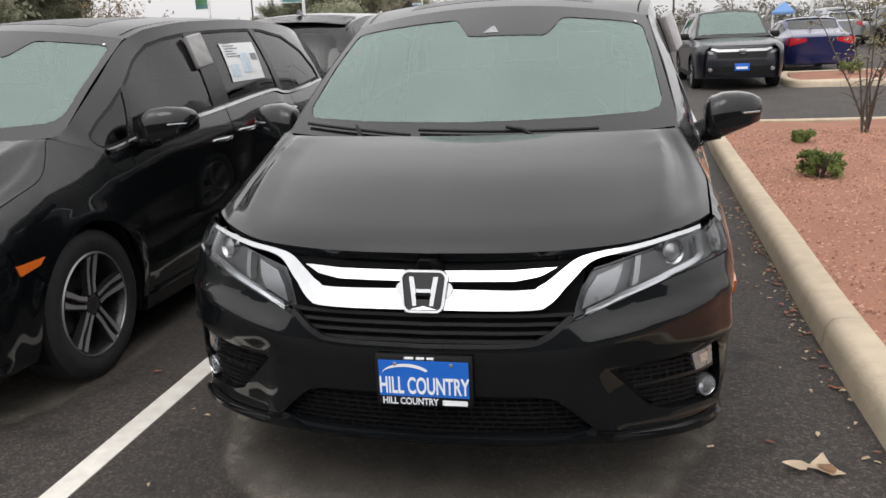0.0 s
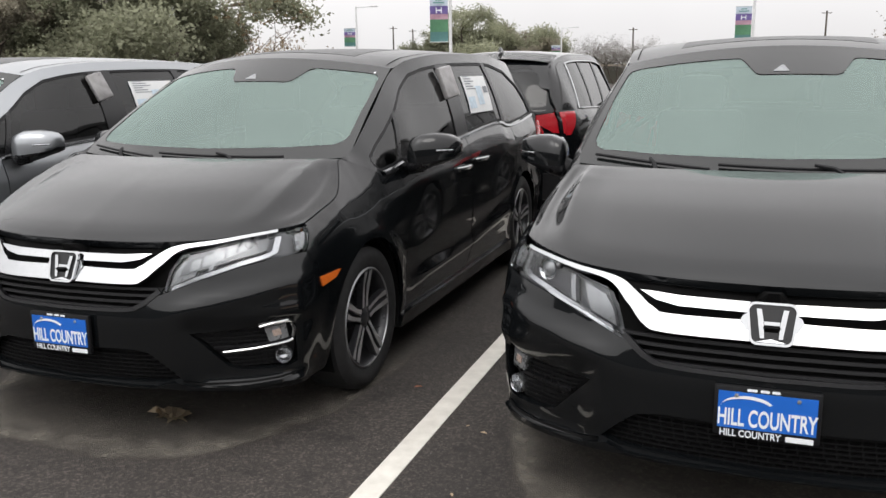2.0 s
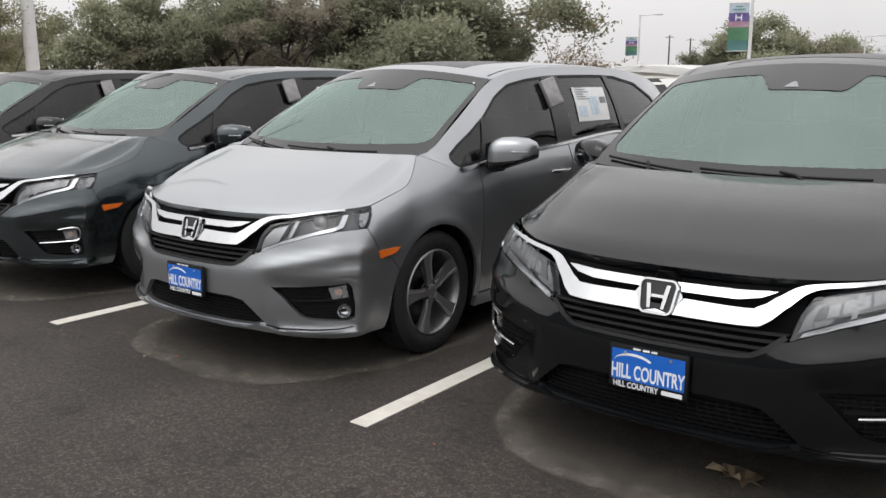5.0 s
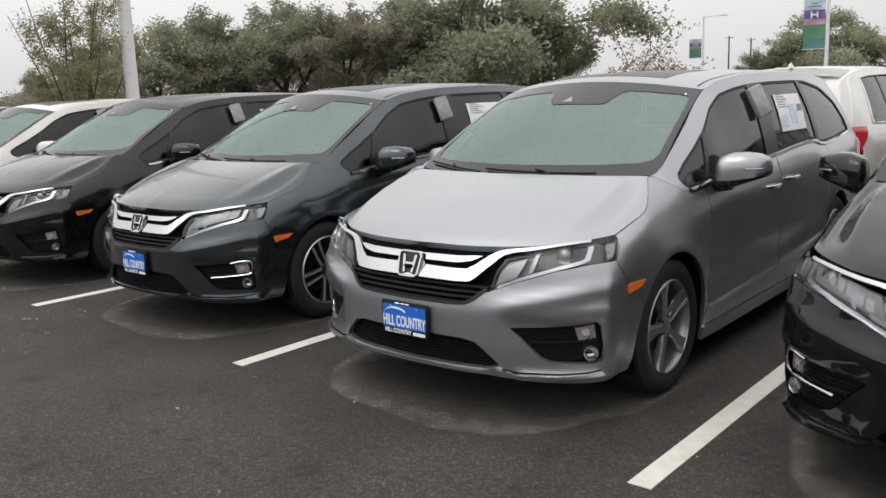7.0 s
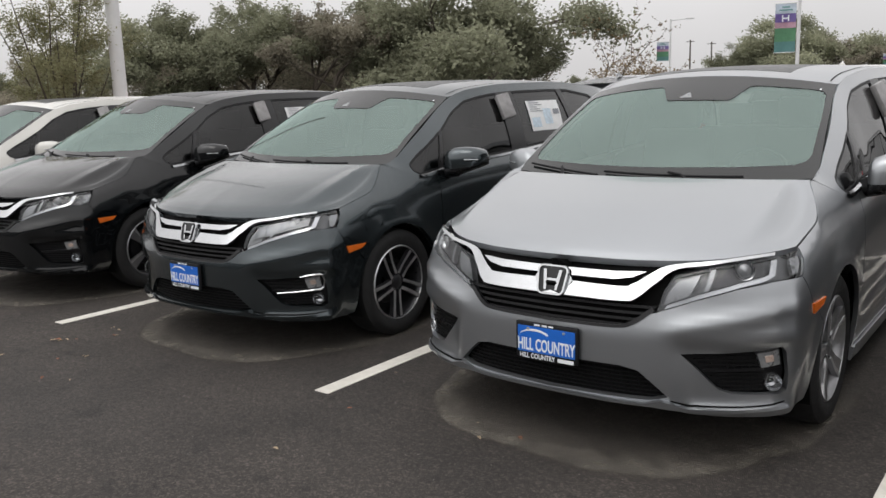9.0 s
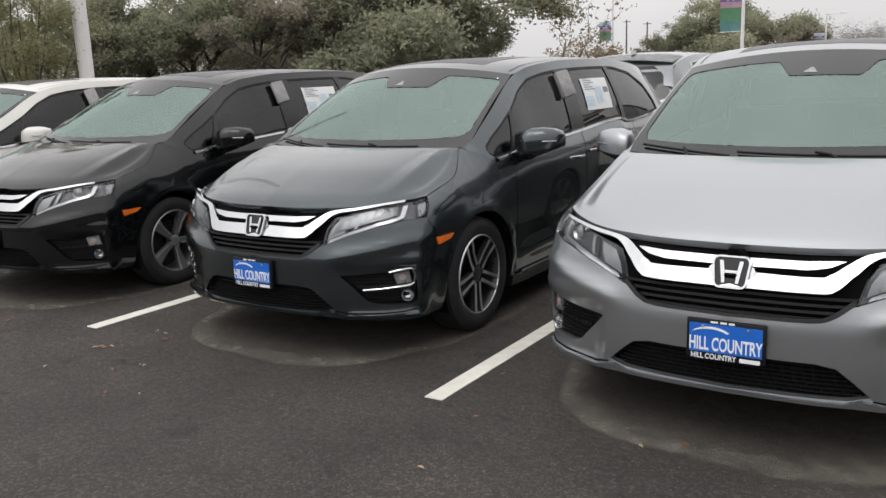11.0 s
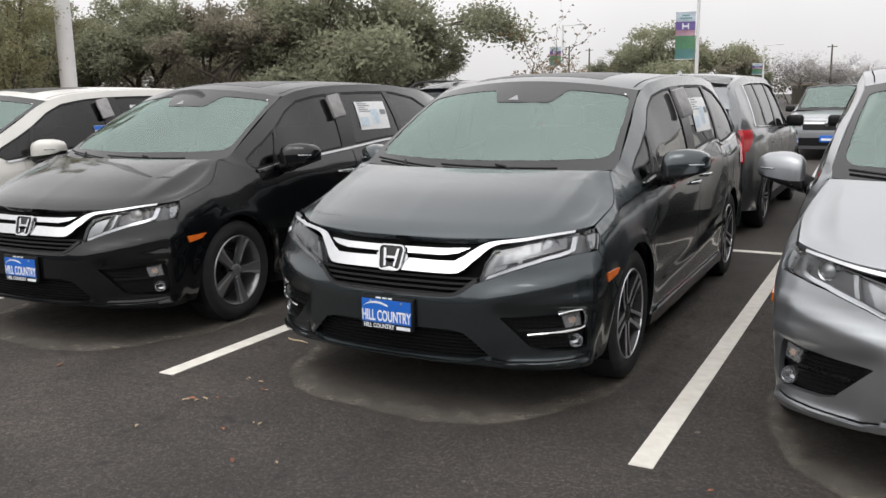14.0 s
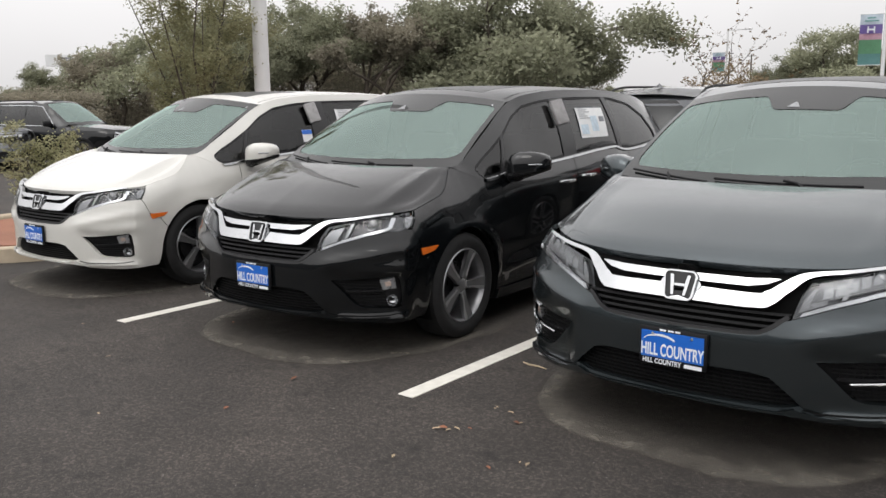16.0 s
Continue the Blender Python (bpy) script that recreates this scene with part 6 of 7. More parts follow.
    region(bm, [(-0.90, 0.30), (0.90, 0.30), (0.90, 0.56), (-0.90, 0.56)], rear, (), 0.1, 0.04, 0.03, flip=True)
    part("rear_bumper", bm, M["plastic"] if not low else P, car)
    bm = bmesh.new()
    region(bm, [(tail_x, belt0 - 0.05), (0.78, belt0 - 0.14), (0.90, belt0 - 0.15), (0.918, belt0 + 0.03), (0.90, belt0 + 0.06), (tail_x, belt0 + 0.03)], rear, (), 0.03, 0.03, 0.014, flip=True)
    if not low:
        region(bm, [(length - 0.34, belt0 + 0.055), (length - 0.12, belt0 + 0.06), (length - 0.12, belt0 - 0.17), (length - 0.19, belt0 - 0.17), (length - 0.27, belt0 - 0.08)], side, (), 0.03, 0.02, 0.008)
    mirrored(part("tail_lamp", bm, M["red_lens"], car, "red tail lamp"))
    bm = bmesh.new()
    box(bm, (0.31, 0.014, 0.155), (0, length + 0.012, belt0 - 0.22), bevel=0.004)
    part("rear_plate", bm, M["plate_blue"], car, "blue dealer plate")
    bm = bmesh.new()
    box(bm, (0.44, 0.02, 0.03), (0, length + 0.01, belt0 - 0.08), bevel=0.006)
    part("tailgate_handle", bm, M["chrome"], car)
    # mirrors, handles, underside, cabin
    bm = bmesh.new()
    box(bm, (0.22, 0.12, 0.15), (1.03, cowl + 0.55, belt0 + 0.08), (0, 0, 8), 0.045, 3)
    box(bm, (0.10, 0.05, 0.05), (0.90, cowl + 0.56, belt0 + 0.02), bevel=0.01)
    mirrored(part("door_mirror", bm, M["plastic"], car, sharp=60))
    for y in (cuts[1] - 0.16, cuts[2] - 0.20):
        bm = bmesh.new()
        pts = [Vector(side(y + 0.18 * k / 6, belt0 - 0.12)) + Vector((0.022 * math.sin(math.pi * k / 6) ** 0.6, 0, 0)) for k in range(7)]
        tube(bm, pts, 0.011, 6)
        mirrored(part("handle", bm, M["chrome"], car))
    bm = bmesh.new()
    box(bm, (1.5, length - 0.6, 0.08), (0, length / 2, 0.28), bevel=0.02)
    box(bm, (1.40, 1.0, 0.55), (0, cowl + 1.5, 0.75), bevel=0.08)
    box(bm, (1.46, 0.4, 0.22), (0, cowl + 0.30, belt0 - 0.12), bevel=0.06)
    for x in (0.36, -0.36):
        box(bm, (0.46, 0.14, 0.5), (x, cowl + 1.45, belt0 + 0.05), (-12, 0, 0), 0.05)
        box(bm, (0.26, 0.10, 0.18), (x, cowl + 1.53, belt0 + 0.36 * high / 1.72), (-10, 0, 0), 0.04)
    part("cabin", bm, M["cabin"], car, "dark grey seats and floor")
    bm = bmesh.new()
    for wy in (fy, ry):
        a = arcs(wy)
        for k in range(len(a) - 1):
            bm.faces.new([bm.verts.new((x, y, z)) for x, (y, z) in ((0.94, a[k]), (0.94, a[k + 1]), (0.60, a[k + 1]), (0.60, a[k]))])
        bm.faces.new([bm.verts.new((0.60, y, z)) for y, z in a])
    mirrored(part("arch_liner", bm, M["seam"], car))
    for wy in (fy, ry):
        build_wheel(car, style, pose(0.84, wy, WHEEL_Z))
        build_wheel(car, style, pose(-0.84, wy, WHEEL_Z, 0, 0, 180))
    return car


def repaint(car, colour):
    for o in car.children_recursive:
        if len(o.material_slots) and o.data.materials[0] == M["paint_silver"]:
            o.material_slots[0].link = "OBJECT"
            o.material_slots[0].material = M[colour]


def place_vehicle(src, first, at, colour, label, category, group):
    car = src if first else copy_thing(src, at)
    car.matrix_basis = at
    repaint(car, colour)
    return tagged(car, label, category, group)


suv = build_vehicle("suv", high=1.78, rails=False)
place_vehicle(suv, True, pose(-2.62, 13.3, 0, 0, 0, 180), "paint_black", "black SUV with chrome window surround parked nose away", "suv", "second row of SUVs")
# hidden behind the first minivan; added so the next car's doors reflect something dark
place_vehicle(suv, False, pose(0.12, 13.4, 0, 0, 0, 180), "paint_black", "unseen black SUV behind a black minivan, added to darken door reflections", "suv", "second row of SUVs")
place_vehicle(suv, False, pose(-8.32, 13.6, 0, 0, 0, 180), "paint_steel", "steel grey SUV with red tail lamps parked nose away", "suv", "second row of SUVs")
place_vehicle(suv, False, pose(-5.74, 13.5, 0, 0, 0, 180), "paint_white", "white SUV behind the row of minivans", "suv", "second row of SUVs")
railed = build_vehicle("suv", high=1.76, rails=True)
place_vehicle(railed, True, pose(-11.2, 13.5, 0, 0, 0, 180), "paint_grey", "dark grey SUV with black roof rails", "suv", "second row of SUVs")
truck = build_vehicle("pickup_truck", high=1.71, length=5.3, chrome_frame=False)
place_vehicle(truck, True, pose(3.38, 20.0, 0, 0, 0, 1), "paint_navy", "dark navy pickup truck with chrome grille bar", "pickup truck", "pickup trucks")
place_vehicle(truck, False, pose(-7.5, 20.3, 0, 0, 0, 0), "paint_silver", "silver pickup truck with black grille", "pickup truck", "pickup trucks")
place_vehicle(truck, False, pose(-2.08, 19.9, 0, 0, 0, 0) @ Matrix.Diagonal((0.94, 0.94, 0.94, 1)), "paint_black", "black pickup truck with chrome grille bar", "pickup truck", "pickup trucks")
sedan = build_vehicle("sedan", high=1.46, length=4.9, chrome_frame=False, tail_x=0.40)
place_vehicle(sedan, True, pose(5.95, 29.2, 0, 0, 0, 180), "paint_blue", "blue sedan with red tail lamps parked nose away", "sedan", "parked sedans")
place_vehicle(railed, False, pose(-27.6, 12.2, 0, 0, 0, 115), "paint_black", "black SUV across the lot", "suv", "cars across the lot")
place_vehicle(suv, False, pose(-28.6, 9.5, 0, 0, 0, 115), "paint_silver", "silver SUV across the lot", "suv", "cars across the lot")
for src, at, colour, label, kind in ((suv, pose(10.6, 46.0, 0, 0, 0, 180), "paint_silver", "silver SUV parked across the far lane", "suv"), (suv, pose(13.4, 46.2, 0, 0, 0, 180), "paint_grey", "dark grey SUV parked across the far lane", "suv"), (sedan, pose(15.4, 38.0, 0, 0, 0, 180), "paint_red", "dark red sedan parked across the far lane", "sedan")):
    place_vehicle(src, False, at, colour, label, kind, "cars across the far lane")


# ---- kerbs and planted islands ----
def kerb(path, label, width=0.19, height=0.155, piece=3.0):
    """A cast kerb along a path, laid in lengths with joints between them."""
    root = new("kerb")
    pts = [Vector(p) for p in path]
    total = [0.0]
    for a, b in zip(pts, pts[1:]):
        total.append(total[-1] + (b - a).length)

    def at(s):
        s = min(max(s, 0), total[-1])
        i = min(int(np.searchsorted(total, s, "right")) - 1, len(pts) - 2)
        d = pts[i + 1] - pts[i]
        return pts[i] + d * ((s - total[i]) / max(d.length, 1e-6)), d.normalized()
    prof = [(0.0, -0.02), (0.012, 0.09), (0.022, height - 0.035), (0.045, height - 0.008), (0.075, height), (width - 0.02, height + 0.002), (width, height - 0.015), (width, -0.02)]
    n = max(1, round(total[-1] / piece))
    for k in range(n):
        s0, s1 = total[-1] * k / n + 0.004, total[-1] * (k + 1) / n - 0.004
        m = max(2, int((s1 - s0) / 0.25))
        bm = bmesh.new()
        rows = []
        for j in range(m + 1):
            p, d = at(s0 + (s1 - s0) * j / m)
            out = Vector((d.y, -d.x, 0))
            rows.append([bm.verts.new(p + out * u + Vector((0, 0, v + 0.002 * math.sin(7 * (s0 + j))))) for u, v in prof])
        for a, b in zip(rows, rows[1:]):
            for i in range(len(prof) - 1):
                bm.faces.new((a[i], a[i + 1], b[i + 1], b[i]))
        bm.faces.new(rows[0])
        bm.faces.new(rows[-1][::-1])
        part("kerb_piece", bm, M["concrete"], root, recalc=True)
    return tagged(root, label, "kerb", "kerbs", "structure")


def island(outline, label, z=0.11, gravel=0, seed=1, near_box=None):
    """A gravel bed with a slightly crowned top, and loose stones where it lies near."""
    poly = [Vector(p) for p in outline]
    rnd = random.Random(seed)
    bm = bmesh.new()
    c = np.mean([tuple(p) for p in poly], 0)
    region(bm, outline, lambda u, v: (u, v, z + 0.03 * noise.noise(Vector((u * 0.9, v * 0.9, seed))) + 0.008 * noise.noise(Vector((u * 6, v * 6, seed)))), (), 0.30, 0.1)
    bed = solid("gravel_bed", bm, M["mulch"], label, "gravel bed", "gravel beds", "structure")
    if gravel:
        x0, x1, y0, y1 = near_box
        vs, fs = [], []
        o = np.array(outline)
        pts = np.array([(rnd.uniform(x0, x1), rnd.uniform(y0, y1)) for _ in range(gravel)])
        for (x, y), ok in zip(pts, inside(o, pts)):
            if not ok:
                continue
            r = rnd.uniform(0.006, 0.020)
            zz = z + 0.03 * noise.noise(Vector((x * 0.9, y * 0.9, seed))) + 0.008 * noise.noise(Vector((x * 6, y * 6, seed)))
            k = len(vs)
            a = rnd.uniform(0, 6.28)
            for i in range(4):
                vs.append((x + r * math.cos(a + i * 1.57) * rnd.uniform(0.6, 1.2), y + r * math.sin(a + i * 1.57) * rnd.uniform(0.6, 1.2), zz - 0.002))
            vs.append((x + r * 0.2, y, zz + r * rnd.uniform(0.5, 0.9)))
            fs += [(k + i, k + (i + 1) % 4, k + 4) for i in range(4)]
        me = bpy.data.meshes.new("gravel")
        me.from_pydata(vs, [], fs)
        me.materials.append(M["stone"])
        tagged(new("gravel", me), "loose red crushed stone on the bed", "gravel", kind="stuff")
    return bed


def stone_mat():
    m = M["mulch"].copy()
    m.name = "red_stones"
    n, l = m.node_tree.nodes, m.node_tree.links
    b = n["Principled BSDF"]
    g = n.new("ShaderNodeNewGeometry")
    ramp = n.new("ShaderNodeValToRGB")
    ramp.color_ramp.elements[0].color = (0.17, 0.075, 0.05, 1)
    ramp.color_ramp.elements[1].color = (0.52, 0.30, 0.21, 1)
    l.new(g.outputs["Random Per Island"], ramp.inputs["Fac"])
    l.new(ramp.outputs["Color"], b.inputs["Base Color"])
    return m


M["stone"] = stone_mat()
bend = [(1.67, 1.55, 0), (1.58, 2.4, 0), (1.57, 4.4, 0), (1.63, 6.5, 0), (1.70, 9.0, 0), (1.79, 11.6, 0), (1.91, 12.4, 0), (2.25, 12.9, 0), (2.85, 13.05, 0), (6.55, 13.05, 0), (9.05, 13.05, 0)]
kerb([Vector(p) for p in spline(bend, 6)], "pale cast concrete kerb round the planted island")
island([(1.79, 1.6), (9.05, 1.6), (9.05, 12.9), (2.65, 12.9), (2.15, 12.6), (1.97, 11.6), (1.87, 9.0), (1.80, 6.5), (1.73, 4.4), (1.73, 2.4)], "bed of crushed red gravel between kerbs", 0.125, 16000, 3, (1.7, 4.6, 3.0, 12.0))
bend2 = [(9.0, 23.9, 0), (5.4, 23.8, 0), (4.75, 23.3, 0), (4.45, 21.2, 0), (4.55, 20.5, 0), (5.0, 20.25, 0), (9.0, 20.2, 0), (14.0, 20.2, 0)]
kerb([Vector(p) for p in spline(bend2, 6)][::-1], "pale concrete kerb of the far island", 0.2)
island([(4.75, 20.5), (14.0, 20.42), (14.0, 23.7), (5.4, 23.6), (4.95, 23.1), (4.66, 21.2)], "far bed of red gravel", 0.125, 0, 5)
bend3 = [(-15.72, 8.6, 0), (-15.52, 6.0, 0), (-15.47, 4.4, 0), (-15.62, 3.6, 0), (-16.07, 3.2, 0), (-16.87, 3.05, 0), (-17.77, 3.2, 0), (-18.27, 3.7, 0), (-18.37, 6.0, 0), (-18.37, 13.0, 0)]
kerb([Vector(p) for p in spline(bend3, 6)][::-1], "pale concrete kerb at the end of the row")
island([(-15.67, 13.0), (-15.77, 8.6), (-15.69, 6.0), (-15.65, 4.4), (-15.79, 3.72), (-16.17, 3.38), (-16.87, 3.24), (-17.67, 3.38), (-18.09, 3.8), (-18.17, 6.0), (-18.17, 13.0)], "bed of red gravel at the end of the row", 0.125, 0, 7)


# ---- pale dried silt under the parked cars ----
def stain_material():
    m = mat("dried_silt", (0.150, 0.135, 0.113), 0.9, vary=0.25, scale=30, bump=0.3, bscale=200, coarse=2.0)
    n, l = m.node_tree.nodes, m.node_tree.links
    b, out = n["Principled BSDF"], n["Material Output"]
    co = n.new("ShaderNodeTexCoord")
    sep = n.new("ShaderNodeSeparateXYZ")
    l.new(co.outputs["Object"], sep.inputs[0])

    def math_node(op, a, b2=None, clamp=False):
        k = n.new("ShaderNodeMath")
        k.operation, k.use_clamp = op, clamp
        for i, v in enumerate((a, b2)):
            if v is None:
                continue
            if isinstance(v, (int, float)):
                k.inputs[i].default_value = v
            else:
                l.new(v, k.inputs[i])
        return k.outputs[0]
    wob = n.new("ShaderNodeTexNoise")
    wob.inputs["Scale"].default_value, wob.inputs["Detail"].default_value = 2.5, 5
    l.new(co.outputs["Object"], wob.inputs["Vector"])
    dx = math_node("POWER", math_node("ABSOLUTE", math_node("DIVIDE", sep.outputs["X"], 1.07)), 2.6)
    dy = math_node("POWER", math_node("ABSOLUTE", math_node("DIVIDE", sep.outputs["Y"], 2.68)), 5.0)
    d = math_node("ADD", math_node("ADD", dx, dy), math_node("MULTIPLY", math_node("SUBTRACT", wob.outputs["Fac"], 0.5), 0.28))
    body = math_node("MULTIPLY", math_node("SUBTRACT", 1.0, d), 9.5, True)
    ring = math_node("MULTIPLY", math_node("SUBTRACT", 1.0, math_node("MULTIPLY", math_node("ABSOLUTE", math_node("SUBTRACT", d, 0.92)), 3.4), True), body)
    grain = n.new("ShaderNodeTexNoise")
    grain.inputs["Scale"].default_value, grain.inputs["Detail"].default_value = 9.0, 8
    l.new(co.outputs["Object"], grain.inputs["Vector"])
    gr = math_node("MULTIPLY", math_node("SUBTRACT", grain.outputs["Fac"], 0.22), 1.9, True)
    ahead = math_node("ADD", math_node("MULTIPLY", math_node("SUBTRACT", -0.9, sep.outputs["Y"]), 0.9, True), 0.12, True)
    body = math_node("MULTIPLY", body, ahead)
    ring = math_node("MULTIPLY", ring, ahead)
    a = math_node("MULTIPLY", math_node("ADD", math_node("MULTIPLY", body, 0.48), math_node("MULTIPLY", ring, 0.80), True), gr, True)
    tr, mix = n.new("ShaderNodeBsdfTransparent"), n.new("ShaderNodeMixShader")
    l.new(a, mix.inputs["Fac"])
    l.new(tr.outputs[0], mix.inputs[1])
    l.new(b.outputs[0], mix.inputs[2])
    l.new(mix.outputs[0], out.inputs["Surface"])
    return m


M["silt"] = stain_material()
bm = bmesh.new()
bmesh.ops.create_grid(bm, x_segments=2, y_segments=2, size=1.0)
bmesh.ops.scale(bm, vec=(1.6, 3.2, 1), verts=bm.verts)
silt = None
for x, y in [(c[1][0], c[1][1]) for c in ROW]:
    at = pose(x - 0.03, y + 2.49, 0.0045)
    if silt is None:
        silt = solid("silt_stain", bm, M["silt"], "pale ring of dried silt on the asphalt under a car", "stain", "silt stains", "structure")
        silt.matrix_basis = at
    else:
        copy_thing(silt, at)


# ---- fallen leaves, a paper scrap and grit ----
def leaf_mesh(size, seed, curl=0.3):
    rnd = random.Random(seed)
    bm = bmesh.new()
    lobes = []
    for k in range(14):
        a = 2 * math.pi * k / 14
        r = size * (1.0 if k % 2 == 0 else 0.55) * rnd.uniform(0.75, 1.15)
        lobes.append((r * math.cos(a), r * math.sin(a) * 0.7))
    c = bm.verts.new((0, 0, 0.004))
    rim = [bm.verts.new((x, y, 0.003 + curl * size * rnd.uniform(0.0, 0.9))) for x, y in lobes]
    mid = [bm.verts.new((x * 0.5, y * 0.5, 0.003 + curl * size * rnd.uniform(0.0, 0.35))) for x, y in lobes]
    for k in range(14):
        j = (k + 1) % 14
        bm.faces.new((c, mid[k], mid[j]))
        bm.faces.new((mid[k], rim[k], rim[j], mid[j]))
    geo = bmesh.ops.solidify(bm, geom=bm.faces[:], thickness=0.0015)
    return bm


def oval_leaf(size, seed):
    """A pointed oval leaf, folded a little along its rib."""
    rnd = random.Random(seed)
    bm = bmesh.new()
    n = 6
    rib = [bm.verts.new((size * (2 * k / n - 1), 0, 0.002 + 0.10 * size * math.sin(math.pi * k / n) * rnd.uniform(0.5, 1.5))) for k in range(n + 1)]
    for sg in (1, -1):
        edge = [bm.verts.new((size * (2 * k / n - 1), sg * size * 0.42 * math.sin(math.pi * k / n) ** 0.8, 0.003 + size * rnd.uniform(0.10, 0.30))) for k in range(1, n)]
        row = [rib[0]] + edge + [rib[-1]]
        for k in range(n):
            q = [v for v in dict.fromkeys((rib[k], rib[k + 1], row[k + 1], row[k]))]
            bm.faces.new(q)
    bmesh.ops.recalc_face_normals(bm, faces=bm.faces)
    bmesh.ops.solidify(bm, geom=bm.faces[:], thickness=0.001)
    return bm


rnd = random.Random(11)
big = solid("dry_leaf", leaf_mesh(0.10, 1, 0.45), M["leaf_tan"], "large curled dry leaf lying on the asphalt", "leaf", "fallen leaves")
big.matrix_basis = pose(-2.52, 3.29, 0.006, 0, 0, 30)
copy_thing(big, pose(-2.60, 3.33, 0.006, 0, 0, 160))
small = [solid("dry_leaf", oval_leaf((0.020, 0.026, 0.016)[k], 20 + k), M[("leaf_dry", "leaf_red", "leaf_dry")[k]], ("small oval fallen leaf, dry and pale", "small oval fallen leaf, reddish brown", "small oval fallen leaf, dry and pale")[k], "leaf", "fallen leaves") for k in range(3)]
spots = [(-9.24, 2.53), (-9.22, 2.56), (-9.18, 2.55), (-9.16, 2.59), (-9.11, 2.63), (-9.17, 2.95), (-9.07, 2.93), (-8.97, 2.83), (-8.95, 2.84), (-9.19, 2.16), (-8.78, 2.32), (-8.7, 2.45), (-8.66, 2.45), (-8.49, 2.07), (-8.3, 2.14), (-9.17, 2.93)]
spots += [(rnd.uniform(-13, 1.2), rnd.uniform(1.6, 3.6)) for _ in range(20)] + [(1.56 + 0.03 * max(0, y - 4.4) - abs(rnd.gauss(0, 0.045 if k % 6 else 0.16)), y) for k, y in enumerate([rnd.triangular(2.9, 9.0, 6.2) for _ in range(190)])] + [(rnd.uniform(-1.6, -1.1), rnd.uniform(3.0, 8)) for _ in range(8)]
for k, (x, y) in enumerate(spots):
    at = pose(x, y, 0.006, rnd.uniform(-6, 6), rnd.uniform(-6, 6), rnd.uniform(0, 360))
    if k < 3:
        small[k].matrix_basis = at
    else:
        c = copy_thing(small[k % 3], at)
        c.scale = [rnd.uniform(0.45, 1.0)] * 3
def paper_piece(outline, lift, seed):
    """A torn piece of stiff paper, creased and lying unevenly."""
    bm = bmesh.new()
    region(bm, outline, lambda u, v: (u, v, 0.004 + lift(u, v) + 0.004 * noise.noise(Vector((u * 25, v * 25, seed)))), (), 0.015, 0.0)
    bmesh.ops.solidify(bm, geom=bm.faces[:], thickness=0.0015)
    return bm


bm = bmesh.new()
tube(bm, [(-0.094, 0.01, 0.006), (-0.031, -0.008, 0.007), (0.031, 0.006, 0.008), (0.094, 0.0, 0.006)], [0.004, 0.007, 0.006, 0.003], 6)
solid("twig", bm, M["leaf_tan"], "pale dry twig lying on the asphalt", "twig").matrix_basis = pose(-9.39, 3.66, 0.002, 0, 0, -8)
scrap = new("paper_scrap")
part("sheet", paper_piece([(-0.155, 0.015), (-0.10, 0.045), (-0.055, 0.050), (-0.020, 0.020), (-0.055, -0.045), (-0.085, -0.050)], lambda u, v: 0.018 * max(0, 1 + u / 0.06 * -0.3), 1), M["paper_tan"], scrap)
part("sheet", paper_piece([(-0.040, 0.005), (0.065, 0.105), (0.078, 0.035), (0.130, -0.050), (0.062, -0.068), (0.01, -0.01)], lambda u, v: 0.030 * max(0, v / 0.1) + 0.010, 2), M["paper_tan"], scrap)
part("flap", paper_piece([(0.012, 0.020), (0.080, 0.022), (0.092, -0.035), (0.068, -0.066), (0.020, -0.010)], lambda u, v: 0.022, 3), M["paper_brown"], scrap, "brown inner side")
scrap.matrix_basis = pose(1.285, 3.40, 0.004, 0, 0, 4) @ Matrix.Diagonal((0.72, 0.72, 0.72, 1))
tagged(scrap, "torn cream paper scrap with a brown inside by the kerb", "paper scrap")
vs, fs = [], []
for _ in range(1500):
    x, y = rnd.uniform(-14, 1.45), rnd.triangular(0.6, 5.0, 2.6)
    r = rnd.uniform(0.0015, 0.0042)
    k = len(vs)
    a = rnd.uniform(0, 6.28)
    vs += [(x + r * math.cos(a + i * 2.1), y + r * math.sin(a + i * 2.1), 0.0005) for i in range(3)] + [(x, y, r * 0.9)]
    fs += [(k, k + 1, k + 3), (k + 1, k + 2, k + 3), (k + 2, k, k + 3)]
me = bpy.data.meshes.new("grit")
me.from_pydata(vs, [], fs)
me.materials.append(mat("pale_grit", (0.20, 0.19, 0.175), 0.9, vary=0.3))
tagged(new("grit", me), "fine pale grit scattered on the asphalt", "grit", kind="stuff")


# ---- trees and shrubs ----
def foliage(vs, fs, centre, radius, count, size, rnd, flat=0.8):
    """Small leaf quads in a loose cluster that thins out towards its edge."""
    for _ in range(count):
        r = (0.25 + 0.75 * rnd.random()) * rnd.random() ** 0.35 * radius
        d = Vector((rnd.gauss(0, 1), rnd.gauss(0, 1), rnd.gauss(0, 1))).normalized()
        p = centre + Vector((d.x * r, d.y * r, d.z * r * flat))
        a = Vector((rnd.gauss(0, 1), rnd.gauss(0, 1), rnd.gauss(0, 0.7))).normalized()
        b = a.cross(Vector((rnd.gauss(0, 1), rnd.gauss(0, 1), rnd.gauss(0, 1)))).normalized()
        s = size * rnd.uniform(0.6, 1.3)
        k = len(vs)
        vs += [tuple(p - a * s), tuple(p + b * s * 0.5), tuple(p + a * s), tuple(p - b * s * 0.5)]
        fs.append((k, k + 1, k + 2, k + 3))


